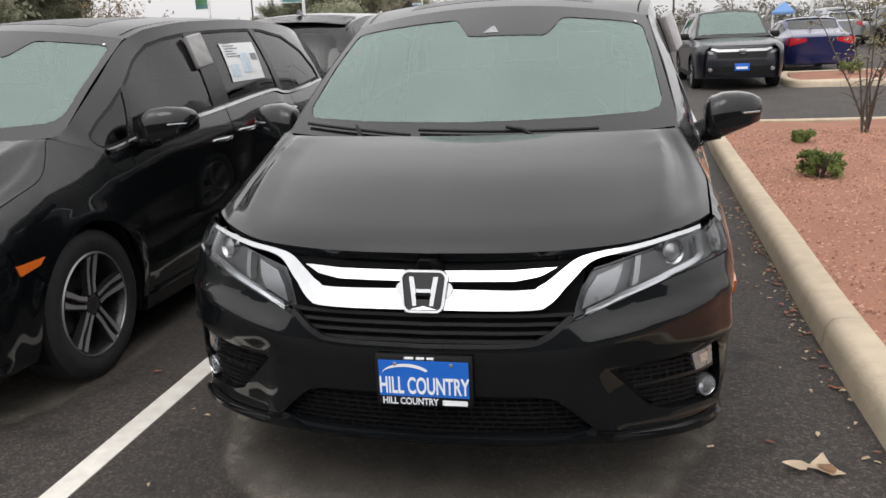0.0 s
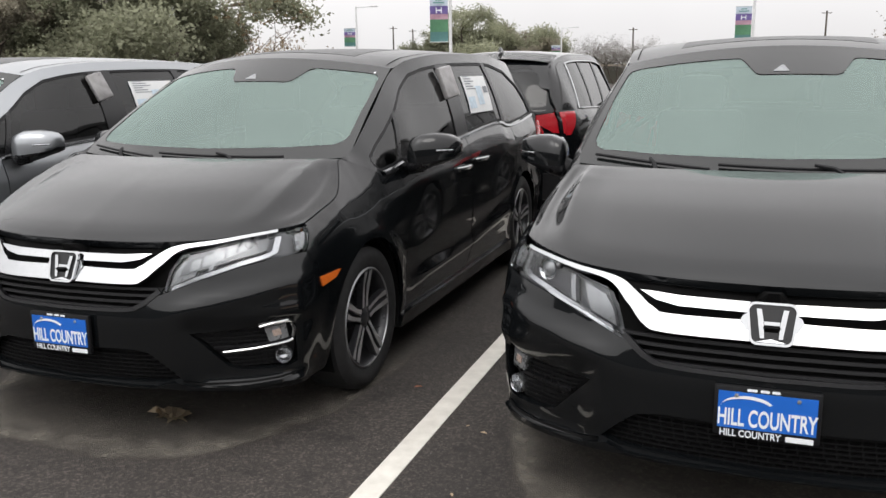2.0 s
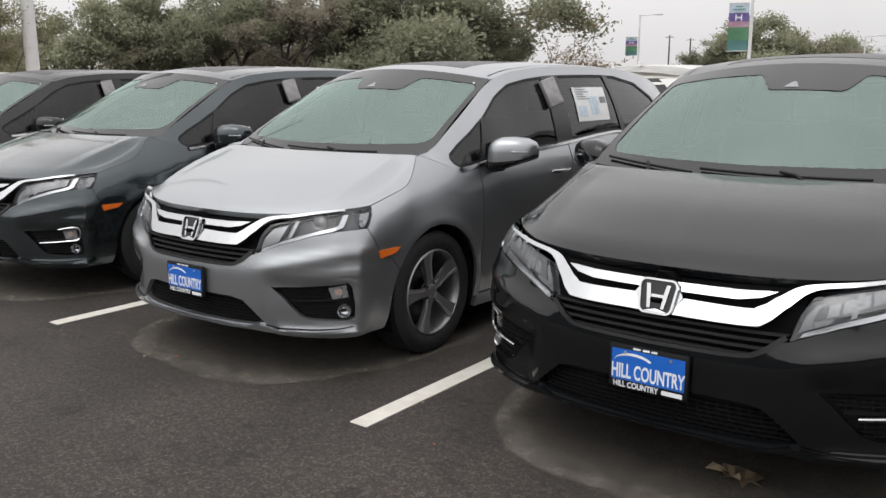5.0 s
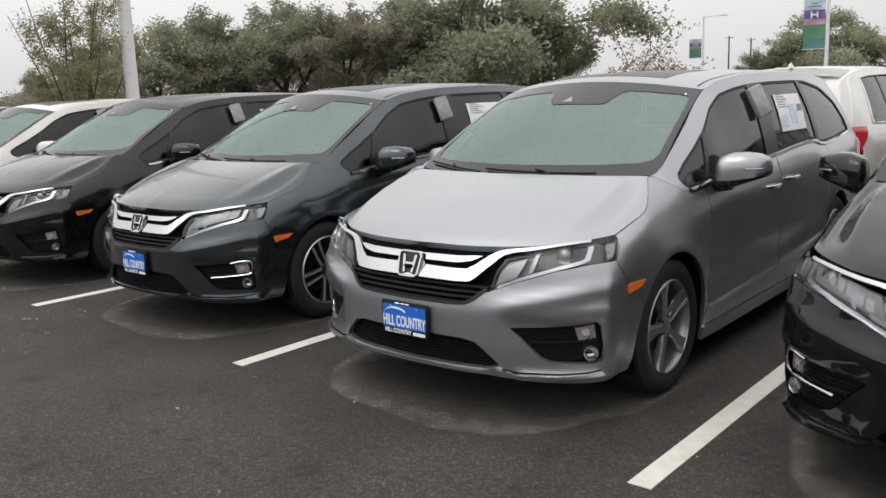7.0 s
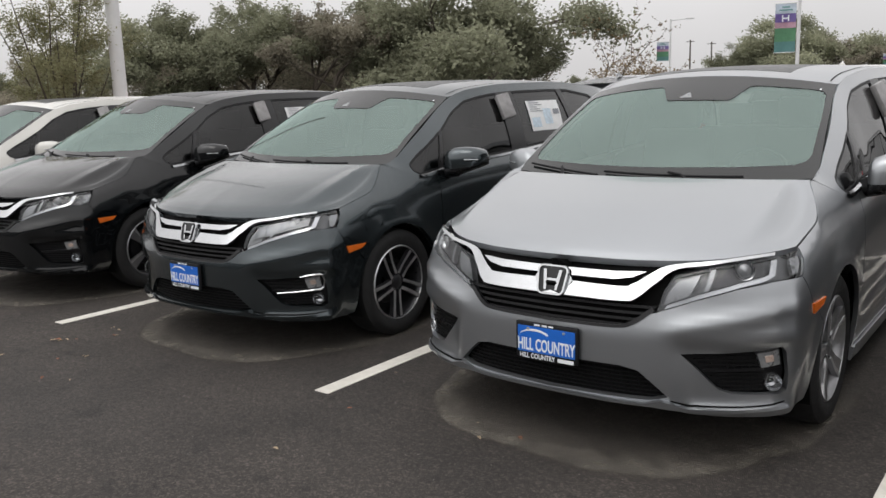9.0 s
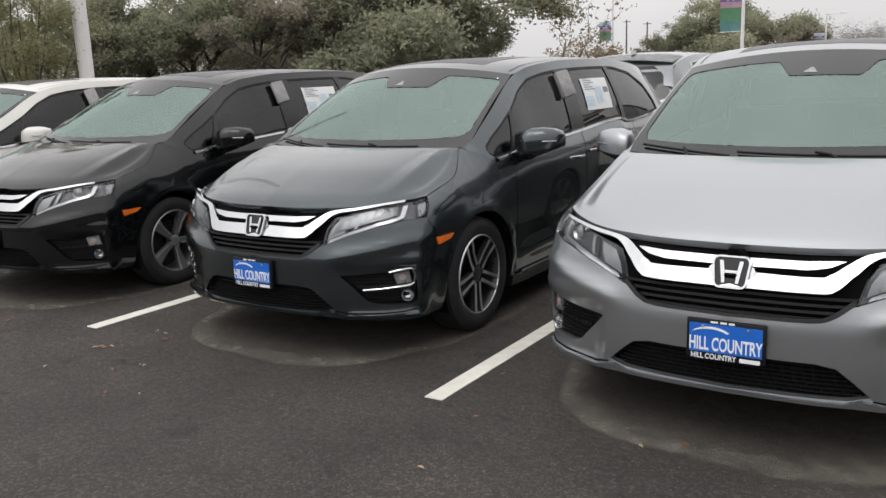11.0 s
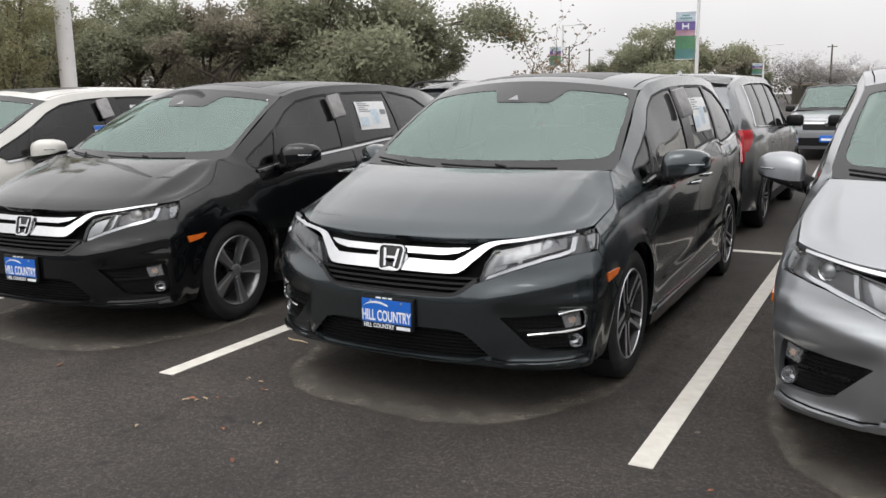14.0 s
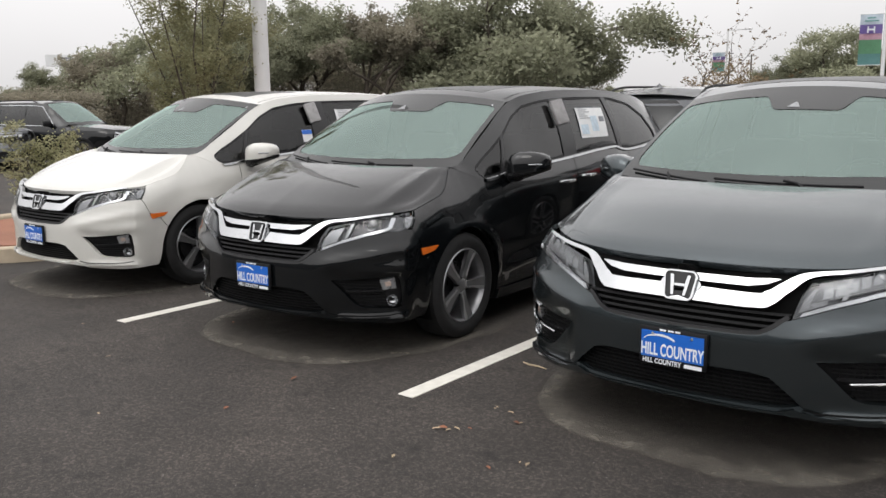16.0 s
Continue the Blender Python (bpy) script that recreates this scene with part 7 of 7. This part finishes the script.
def add_crown(tree, vs, fs, material):
    me = bpy.data.meshes.new("crown")
    me.from_pydata(vs, [], fs)
    me.materials.append(material)
    o = new("crown", me)
    o.parent = tree


def build_tree(name, height, spread, seed, leaf_mat, trunks=2, leaves=5200, leaf=0.11, clump=1.0, droop=0.0, thick=0.024, fork=3, depth_max=3, lean_by=0.35):
    """A tapered trunk with forked limbs, and a crown of loose leaf clusters with gaps."""
    rnd = random.Random(seed)
    tree = new(name)
    bm = bmesh.new()
    tips = []

    def limb(p, d, length, r, depth):
        pts, rad = [p], [r]
        n = 4
        for k in range(n):
            d = (d + Vector((rnd.gauss(0, 0.20), rnd.gauss(0, 0.20), rnd.gauss(0.02 - droop * depth * 0.05, 0.12)))).normalized()
            p = p + d * (length / n)
            pts.append(p)
            rad.append(r * (1 - 0.40 * (k + 1) / n))
        tube(bm, pts, rad, 7 if depth < 2 else 4, cap=False)
        if depth >= 2:
            tips.extend((pts[2], pts[4]))
        if depth >= depth_max:
            return
        for j in range(fork if depth else 4):
            a = rnd.uniform(0, 1.2) + 6.28 * j / fork
            tilt = rnd.uniform(0.40, 1.00)
            away = Vector((math.cos(a), math.sin(a), 0))
            limb(pts[-1] if rnd.random() < 0.6 else pts[-2], (d * math.cos(tilt) + away * math.sin(tilt) * spread / height * 1.5).normalized(), length * rnd.uniform(0.60, 0.88), rad[-1] * 0.72, depth + 1)
    for k in range(trunks):
        a = 2 * math.pi * k / trunks + rnd.random()
        lean = Vector((math.cos(a) * lean_by * (trunks > 1), math.sin(a) * lean_by * (trunks > 1), 1)).normalized()
        off = 0.15 * (trunks > 1)
        limb(Vector((off * math.cos(a), off * math.sin(a), -0.1)), lean, height * 0.32, height * thick, 0)
    part("trunk", bm, M["bark"], tree, "branching grey trunk")
    vs, fs = [], []
    weight = [rnd.uniform(0.4, 1.6) for _ in tips]
    each = leaves / sum(weight)
    for p, w in zip(tips, weight):
        foliage(vs, fs, p, spread * 0.11 * (0.5 + 0.5 * w) * clump, max(1, int(each * w)), leaf, rnd)
    add_crown(tree, vs, fs, leaf_mat)
    tree["grown"] = height / max(v[2] for v in vs)
    return tree


def build_shrub(height, radius, seed, leaves, leaf, stems=7, low=0.05):
    """Many thin stems fanning out of one root, with feathery leaves that thin out upwards."""
    rnd = random.Random(seed)
    shrub = new("shrub_tree")
    bm = bmesh.new()
    vs, fs = [], []
    spots = []
    for k in range(stems):
        a = 2 * math.pi * k / stems + rnd.uniform(-0.4, 0.4)
        h, r = height * rnd.uniform(0.62, 1.0), radius * rnd.uniform(0.35, 1.0)
        p = [Vector((r * t ** 1.3 * math.cos(a + 0.3 * t) + rnd.gauss(0, 0.03), r * t ** 1.3 * math.sin(a + 0.3 * t) + rnd.gauss(0, 0.03), h * t)) for t in (0, 0.2, 0.4, 0.6, 0.8, 1.0)]
        tube(bm, p, [0.007 * height * (1 - 0.8 * t) for t in (0, 0.2, 0.4, 0.6, 0.8, 1.0)], 5, cap=False)
        for j in range(14):
            t = rnd.uniform(0.15, 1.0)
            i = min(int(t * 5), 4)
            q = p[i].lerp(p[i + 1], t * 5 - i)
            b = rnd.uniform(0, 6.28)
            e = q + Vector((math.cos(b), math.sin(b), rnd.uniform(0.1, 0.9))) * radius * rnd.uniform(0.2, 0.5) * (1.1 - 0.6 * t)
            tube(bm, [q, q.lerp(e, 0.5) + Vector((0, 0, 0.02)), e], [0.005, 0.004, 0.002], 4, cap=False)
            if e.z > low * height:
                spots += [e, q.lerp(e, 0.6)]
    part("trunk", bm, M["bark"], shrub, "thin grey stems")
    for e in spots:
        foliage(vs, fs, e, radius * 0.20 * rnd.uniform(0.6, 1.3), leaves // len(spots), leaf, rnd, 1.0)
    add_crown(shrub, vs, fs, M["shrub_leaf"])
    shrub["grown"] = 1.0
    return shrub


def stand(tree, at, label, category, group, size=1.0, first=False):
    t = tree if first else copy_thing(tree, at)
    k = tree["grown"] * size
    t.matrix_basis = at @ Matrix.Diagonal((k, k, k, 1))
    return tagged(t, label, category, group)


oaks = [build_tree("oak_tree", 8.6, (6.4, 5.8, 7.6)[k], (31, 44, 33)[k], (M["oak_leaf"], M["oak_brown"], M["oak_leaf"])[k], (2, 2, 2)[k], (36000, 20000, 36000)[k], 0.092, (1.25, 1.1, 1.2)[k], (0.0, 0.0, 1.2)[k]) for k in range(3)]
rnd = random.Random(5)
first = [True] * 3
for az, dist, size, kind in ((36.0, 58, 1.28, 2), (32.8, 62, 0.80, 0), (41.1, 60, 1.12, 0), (45.5, 57, 1.00, 1), (49.7, 60, 1.10, 0), (53.7, 58, 0.98, 0), (57.9, 57, 0.84, 2), (61.5, 60, 0.66, 1), (64.9, 64, 0.55, 0), (38.9, 72, 0.92, 1), (43.5, 71, 0.80, 2), (47.7, 70, 0.78, 0), (51.9, 72, 0.90, 1), (55.9, 70, 0.80, 0),
                             (18.0, 96, 0.86, 0), (15.2, 94, 1.08, 2), (12.4, 96, 0.84, 1), (10.2, 99, 0.62, 0), (22.0, 118, 0.50, 1), (25.5, 120, 0.48, 2), (28.5, 118, 0.50, 0), (67.0, 82, 0.40, 2), (71.0, 84, 0.40, 0), (75.0, 84, 0.42, 1)):
    x, y = -3.5 - dist * math.sin(radians(az)), dist * math.cos(radians(az))
    stand(oaks[kind], pose(x, y, 0, 0, 0, rnd.uniform(0, 360)), ("dense olive-green live oak behind the lot", "brownish live oak with open branches", "grey-green live oak with spreading crown")[kind], "tree", "oaks behind the lot", size, first[kind])
    first[kind] = False
far = build_tree("bare_tree", 6.0, 7.0, 71, M["twig"], 2, 6000, 0.045, 1.0, 0.0, 0.012)
for i, (az, dist, size) in enumerate(((7.6, 112, 1.02), (6.6, 113, 1.10), (5.8, 112, 0.95), (4.5, 113, 1.00), (3.4, 114, 0.88), (1.0, 118, 0.8), (-1.5, 116, 0.7), (-4, 116, 0.6), (-7, 112, 0.55), (-10, 100, 0.5), (-13, 96, 0.55), (-16, 95, 0.6), (-20, 95, 0.6))):
    x, y = -3.5 - dist * math.sin(radians(az)), dist * math.cos(radians(az))
    stand(far, pose(x, y, 0, 0, 0, 40 * i), "leafless grey tree in the distance", "tree", "distant bare trees", size, i == 0)
# scrub under and between the oaks
vs, fs = [], []
rnd = random.Random(18)
for i in range(210):
    az = 31 + 36 * i / 210 + rnd.uniform(-0.4, 0.4)
    dist = 63 + rnd.uniform(-4, 4)
    top = rnd.uniform(2.6, 5.0) * (1.0 if az < 58 else 0.55)
    for z in (0.6, 0.45 * top, 0.75 * top, top):
        foliage(vs, fs, Vector((-3.5 - dist * math.sin(radians(az)), dist * math.cos(radians(az)), z)), rnd.uniform(1.1, 1.8), 120, 0.10, rnd)
me = bpy.data.meshes.new("undergrowth")
me.from_pydata(vs, [], fs)
me.materials.append(M["oak_brown"])
tagged(new("undergrowth", me), "grey-brown scrub under the oaks", "undergrowth", kind="stuff")
# a low hedge line that closes the distance
vs, fs = [], []
rnd = random.Random(8)
for i in range(420):
    az = -75 + 170 * i / 420
    dist = 125 + rnd.uniform(-6, 6)
    foliage(vs, fs, Vector((-3.5 - dist * math.sin(radians(az)), dist * math.cos(radians(az)), rnd.uniform(0.5, 3.0))), rnd.uniform(1.6, 3.2), 80, 0.26, rnd)
me = bpy.data.meshes.new("far_woods")
me.from_pydata(vs, [], fs)
me.materials.append(M["far_green"])
tagged(new("far_woods", me), "low grey-green scrub along the horizon", "woods", kind="stuff")
# small trees near by
young = build_tree("young_tree", 5.2, 2.6, 91, M["leaf_brown"], 1, 560, 0.050, 0.5, 0.0, 0.016, 2, 4)
stand(young, pose(-18.75, 28.6, 0, 0, 0, 0), "slender young tree with a few dry tan leaves", "tree", "", 1, True)
stand(young, pose(6.30, 39.83, 0, 0, 0, 70), "slender young tree with sparse tan leaves beyond the pickup", "tree", "", 0.79)
tan = build_tree("young_tree", 3.3, 2.6, 93, M["leaf_tan_tree"], 3, 2600, 0.045, 0.8, 0.0, 0.014, 3, 3)
stand(tan, pose(-17.9, 29.9, 0, 0, 0, 40), "low spreading young tree with tan autumn leaves", "tree", "", 1, True)
sap = build_shrub(4.0, 1.40, 96, 36000, 0.023, 11)
stand(sap, pose(-17.95, 7.5, 0.1, 0, 0, 0), "feathery multi-stemmed shrub tree beside the lamp post", "shrub", "island shrubs", 1, True)
myrtle = build_shrub(2.2, 0.7, 99, 900, 0.020, 8, 0.4)
stand(myrtle, pose(3.62, 11.5, 0.1, 0, 0, 0), "thin multi-stemmed shrub with sparse leaves on the red gravel", "shrub", "island shrubs", 1, True)


sprig = build_shrub(1.25, 0.75, 105, 7000, 0.022, 9)
stand(sprig, pose(-18.0, 5.0, 0.1, 0, 0, 0), "low feathery olive shrub on the red gravel", "shrub", "island shrubs", 1, True)
# a clipped hedge far across the lot
vs, fs = [], []
rnd = random.Random(28)
for i in range(120):
    az, dist = 61 + 24 * i / 120, 45 + rnd.uniform(-0.5, 0.5)
    for z in (0.5, 1.3, 2.1):
        foliage(vs, fs, Vector((-6.8 - dist * math.sin(radians(az)), dist * math.cos(radians(az)), z)), rnd.uniform(0.6, 0.85), 60, 0.075, rnd)
me = bpy.data.meshes.new("hedge")
me.from_pydata(vs, [], fs)
me.materials.append(M["oak_brown"])
tagged(new("hedge", me), "long olive-brown hedge across the lot", "hedge", kind="stuff")


def build_bush(size, seed):
    rnd = random.Random(seed)
    bush = new("bush")
    bm = bmesh.new()
    for k in range(9):
        a = rnd.uniform(0, 6.28)
        tube(bm, [(0, 0, -0.03), (0.3 * size * math.cos(a), 0.3 * size * math.sin(a), 0.4 * size), (0.6 * size * math.cos(a), 0.6 * size * math.sin(a), 0.8 * size)], [0.012 * size * 2, 0.01, 0.004], 5)
    part("stem", bm, M["bark"], bush)
    vs, fs = [], []
    for k in range(26):
        a, r = rnd.uniform(0, 6.28), rnd.random() ** 0.5 * 0.62 * size
        foliage(vs, fs, Vector((r * math.cos(a), r * math.sin(a), rnd.uniform(0.22, 0.85) * size * (1 - 0.3 * r / size))), 0.26 * size, 110, 0.022, rnd)
    me = bpy.data.meshes.new("leaves")
    me.from_pydata(vs, [], fs)
    me.materials.append(M["bush_leaf"])
    o = new("leaves", me)
    o.parent = bush
    return bush


for (x, y), size, seed in (((2.45, 8.6), 0.29, 1), ((2.78, 10.85), 0.17, 2), ((-17.6, 5.0), 0.55, 3), ((-18.0, 5.8), 0.7, 4), ((-17.9, 6.6), 0.8, 5), ((6.2, 22.3), 0.4, 6)):
    b = build_bush(size, seed)
    b.matrix_basis = pose(x, y, 0.11)
    tagged(b, "small rounded green bush planted in red gravel", "bush", "island bushes")


# ---- lamp posts, banners, distant signs ----
def lamp_post(x, y, h, r, banner=None, arm=0.0, turn=0.0):
    post = new("lamp_post")
    bm = bmesh.new()
    tube(bm, [(0, 0, 0), (0, 0, h * 0.5), (0, 0, h)], [r, r * 0.9, r * 0.75], 16)
    part("shaft", bm, M["pole_white"], post)
    bm = bmesh.new()
    lathe(bm, [(0.0, r * 2.4), (0.5, r * 2.4), (0.56, r * 2.2), (0.56, r)], 20, "z")
    part("footing", bm, M["concrete"], post)
    if arm:
        bm = bmesh.new()
        tube(bm, [(0, 0, h - 0.08), (arm, 0, h)], 0.035, 6)
        box(bm, (0.6, 0.30, 0.10), (arm + 0.25, 0, h), bevel=0.02)
        part("lamp_head", bm, M["pole_white"], post)
    if banner:
        z0, z1, w = banner
        hh = z1 - z0
        for name, a, b, m in (("banner_panel", 0.0, 0.22, "sky_banner_c"), ("banner_panel", 0.22, 0.50, "sky_banner_b"), ("banner_panel", 0.50, 0.62, "sky_banner_d"), ("banner_panel", 0.62, 0.80, "sky_banner_a"), ("banner_panel", 0.80, 1.0, "banner_top")):
            bm = bmesh.new()
            patch(bm, lambda u, v: (-r - 0.03 - w * u, 0.05 * math.sin(3 * u + 2 * v), z0 + hh * (a + (b - a) * v)), 5, 4)
            bmesh.ops.solidify(bm, geom=bm.faces[:], thickness=0.01)
            part(name, bm, M[m], post, "printed cloth banner")
        bm = bmesh.new()
        for across, wide, tall in ((0.36, 0.06, 0.13), (0.64, 0.06, 0.13), (0.50, 0.24, 0.03)):
            box(bm, (w * wide, 0.02, hh * tall), (-r - 0.03 - w * across, -0.09, z0 + hh * 0.70))
        part("banner_mark", bm, M["plate_white"], post)
        for k in range(2):
            bm = bmesh.new()
            box(bm, (w * (0.62 - 0.25 * k), 0.02, hh * 0.028), (-r - 0.03 - w * 0.5, -0.09, z0 + hh * (0.87 + 0.06 * k)))
            part("banner_bar", bm, M["sky_banner_c"], post)
        for z in (z0 - 0.02, z1 + 0.02):
            bm = bmesh.new()
            tube(bm, [(0, 0, z), (-r - w - 0.06, 0, z)], 0.02, 6)
            part("bracket", bm, M["pole_white"], post)
    post.matrix_basis = pose(x, y, 0, 0, 0, turn)
    return tagged(post, "white steel lamp post" + (" with a printed banner" if banner else ""), "lamp post", "lamp posts")


lamp_post(-17.28, 8.19, 8.8, 0.128)
lamp_post(-15.85, 45.6, 8.0, 0.10, (3.35, 5.75, 1.0), 1.2, 15)
lamp_post(-30.1, 63.5, 7.0, 0.09, (3.9, 5.3, 0.9), 1.2, 20)
lamp_post(-18.5, 88.2, 6.1, 0.09, (3.3, 4.3, 0.9), 1.2, 10)
lamp_post(0.05, 60.3, 8.0, 0.10, (3.3, 5.6, 1.0), 1.2, 0)
lamp_post(7.3, 45.0, 7.5, 0.10, None, 1.2)
lamp_post(11.0, 49.3, 7.5, 0.10, (3.4, 5.4, 1.0), 1.2)


def utility_pole(x, y, h):
    pole = new("utility_pole")
    bm = bmesh.new()
    tube(bm, [(0, 0, 0), (0, 0, h)], [0.14, 0.09], 8)
    part("mast", bm, M["bark"], pole)
    bm = bmesh.new()
    box(bm, (1.1, 0.07, 0.08), (0, 0, h - 0.25))
    part("crossarm", bm, M["bark"], pole)
    pole.matrix_basis = pose(x, y, 0, 0, 0, 12)
    return tagged(pole, "wooden utility pole with a crossarm", "utility pole", "utility poles")


utility_pole(-47.0, 110.9, 8.2)
utility_pole(-44.5, 112.0, 7.8)
utility_pole(-14.1, 111.2, 7.0)
utility_pole(8.0, 108.0, 8.0)
# a far shop with a sign board
shop = new("shop")
bm = bmesh.new()
box(bm, (16, 7, 2.4), (0, 0, 1.2))
part("wall", bm, M["far_green"], shop)
bm = bmesh.new()
box(bm, (16.6, 7.6, 0.25), (0, 0, 2.45))
part("roof", bm, M["concrete"], shop)
bm = bmesh.new()
box(bm, (7.0, 0.2, 1.0), (-1.0, -3.9, 2.95))
sign = part("sign_board", bm, M["paper"], shop, "white sign board with dark lettering")
for x, w in ((-2.8, 2.4), (0.6, 2.6)):
    bm = bmesh.new()
    box(bm, (w, 0.05, 0.5), (x, -4.02, 2.95))
    part("sign_bar", bm, M["print_grey"], sign)
shop.matrix_basis = pose(-11.0, 121.0, 0)
tagged(shop, "low shop with a white sign board far across the road", "shop")
tent = new("canopy")
bm = bmesh.new()
bmesh.ops.create_cone(bm, cap_ends=True, segments=4, radius1=1.48, radius2=0.15, depth=0.91, matrix=pose(0, 0, 2.29, 0, 0, 45))
box(bm, (2.05, 2.05, 0.25), (0, 0, 1.72), bevel=0.02)
part("cover", bm, M["tent_blue"], tent, "bright blue cloth cover")
for x in (-1, 1):
    for y in (-1, 1):
        bm = bmesh.new()
        tube(bm, [(x * 0.96, y * 0.96, 0), (x * 0.96, y * 0.96, 1.72)], 0.07, 6)
        part("leg", bm, M["pole_white"], tent)
tent.matrix_basis = pose(17.38, 91.01, 0, 0, 0, -14)
tagged(tent, "small blue canopy on white legs far across the lot", "canopy")
board = new("billboard")
bm = bmesh.new()
box(bm, (2.6, 0.3, 1.1), (0, 0, 6.1))
part("panel", bm, M["paper"], board)
for i in range(3):
    bm = bmesh.new()
    box(bm, (0.9, 0.04, 0.14), (0.55, -0.18, 5.85 + 0.25 * i))
    part("panel_bar", bm, M["print_grey"], board)
bm = bmesh.new()
tube(bm, [(0, 0, 0), (0, 0, 5.6)], 0.14, 8)
part("post", bm, M["pole_white"], board)
board.matrix_basis = pose(-86.7, 41.0, 0, 0, 0, 62)
tagged(board, "white roadside billboard on a post", "billboard")
# a plain unseen wall behind the walk, added to darken what the cars reflect
bm = bmesh.new()
box(bm, (90, 0.4, 3.4), (-8, -15.2, 1.7))
solid("wall_south", bm, M["closing_wall"], "plain grey wall added out of view to darken the cars' reflections", "wall", kind="structure")
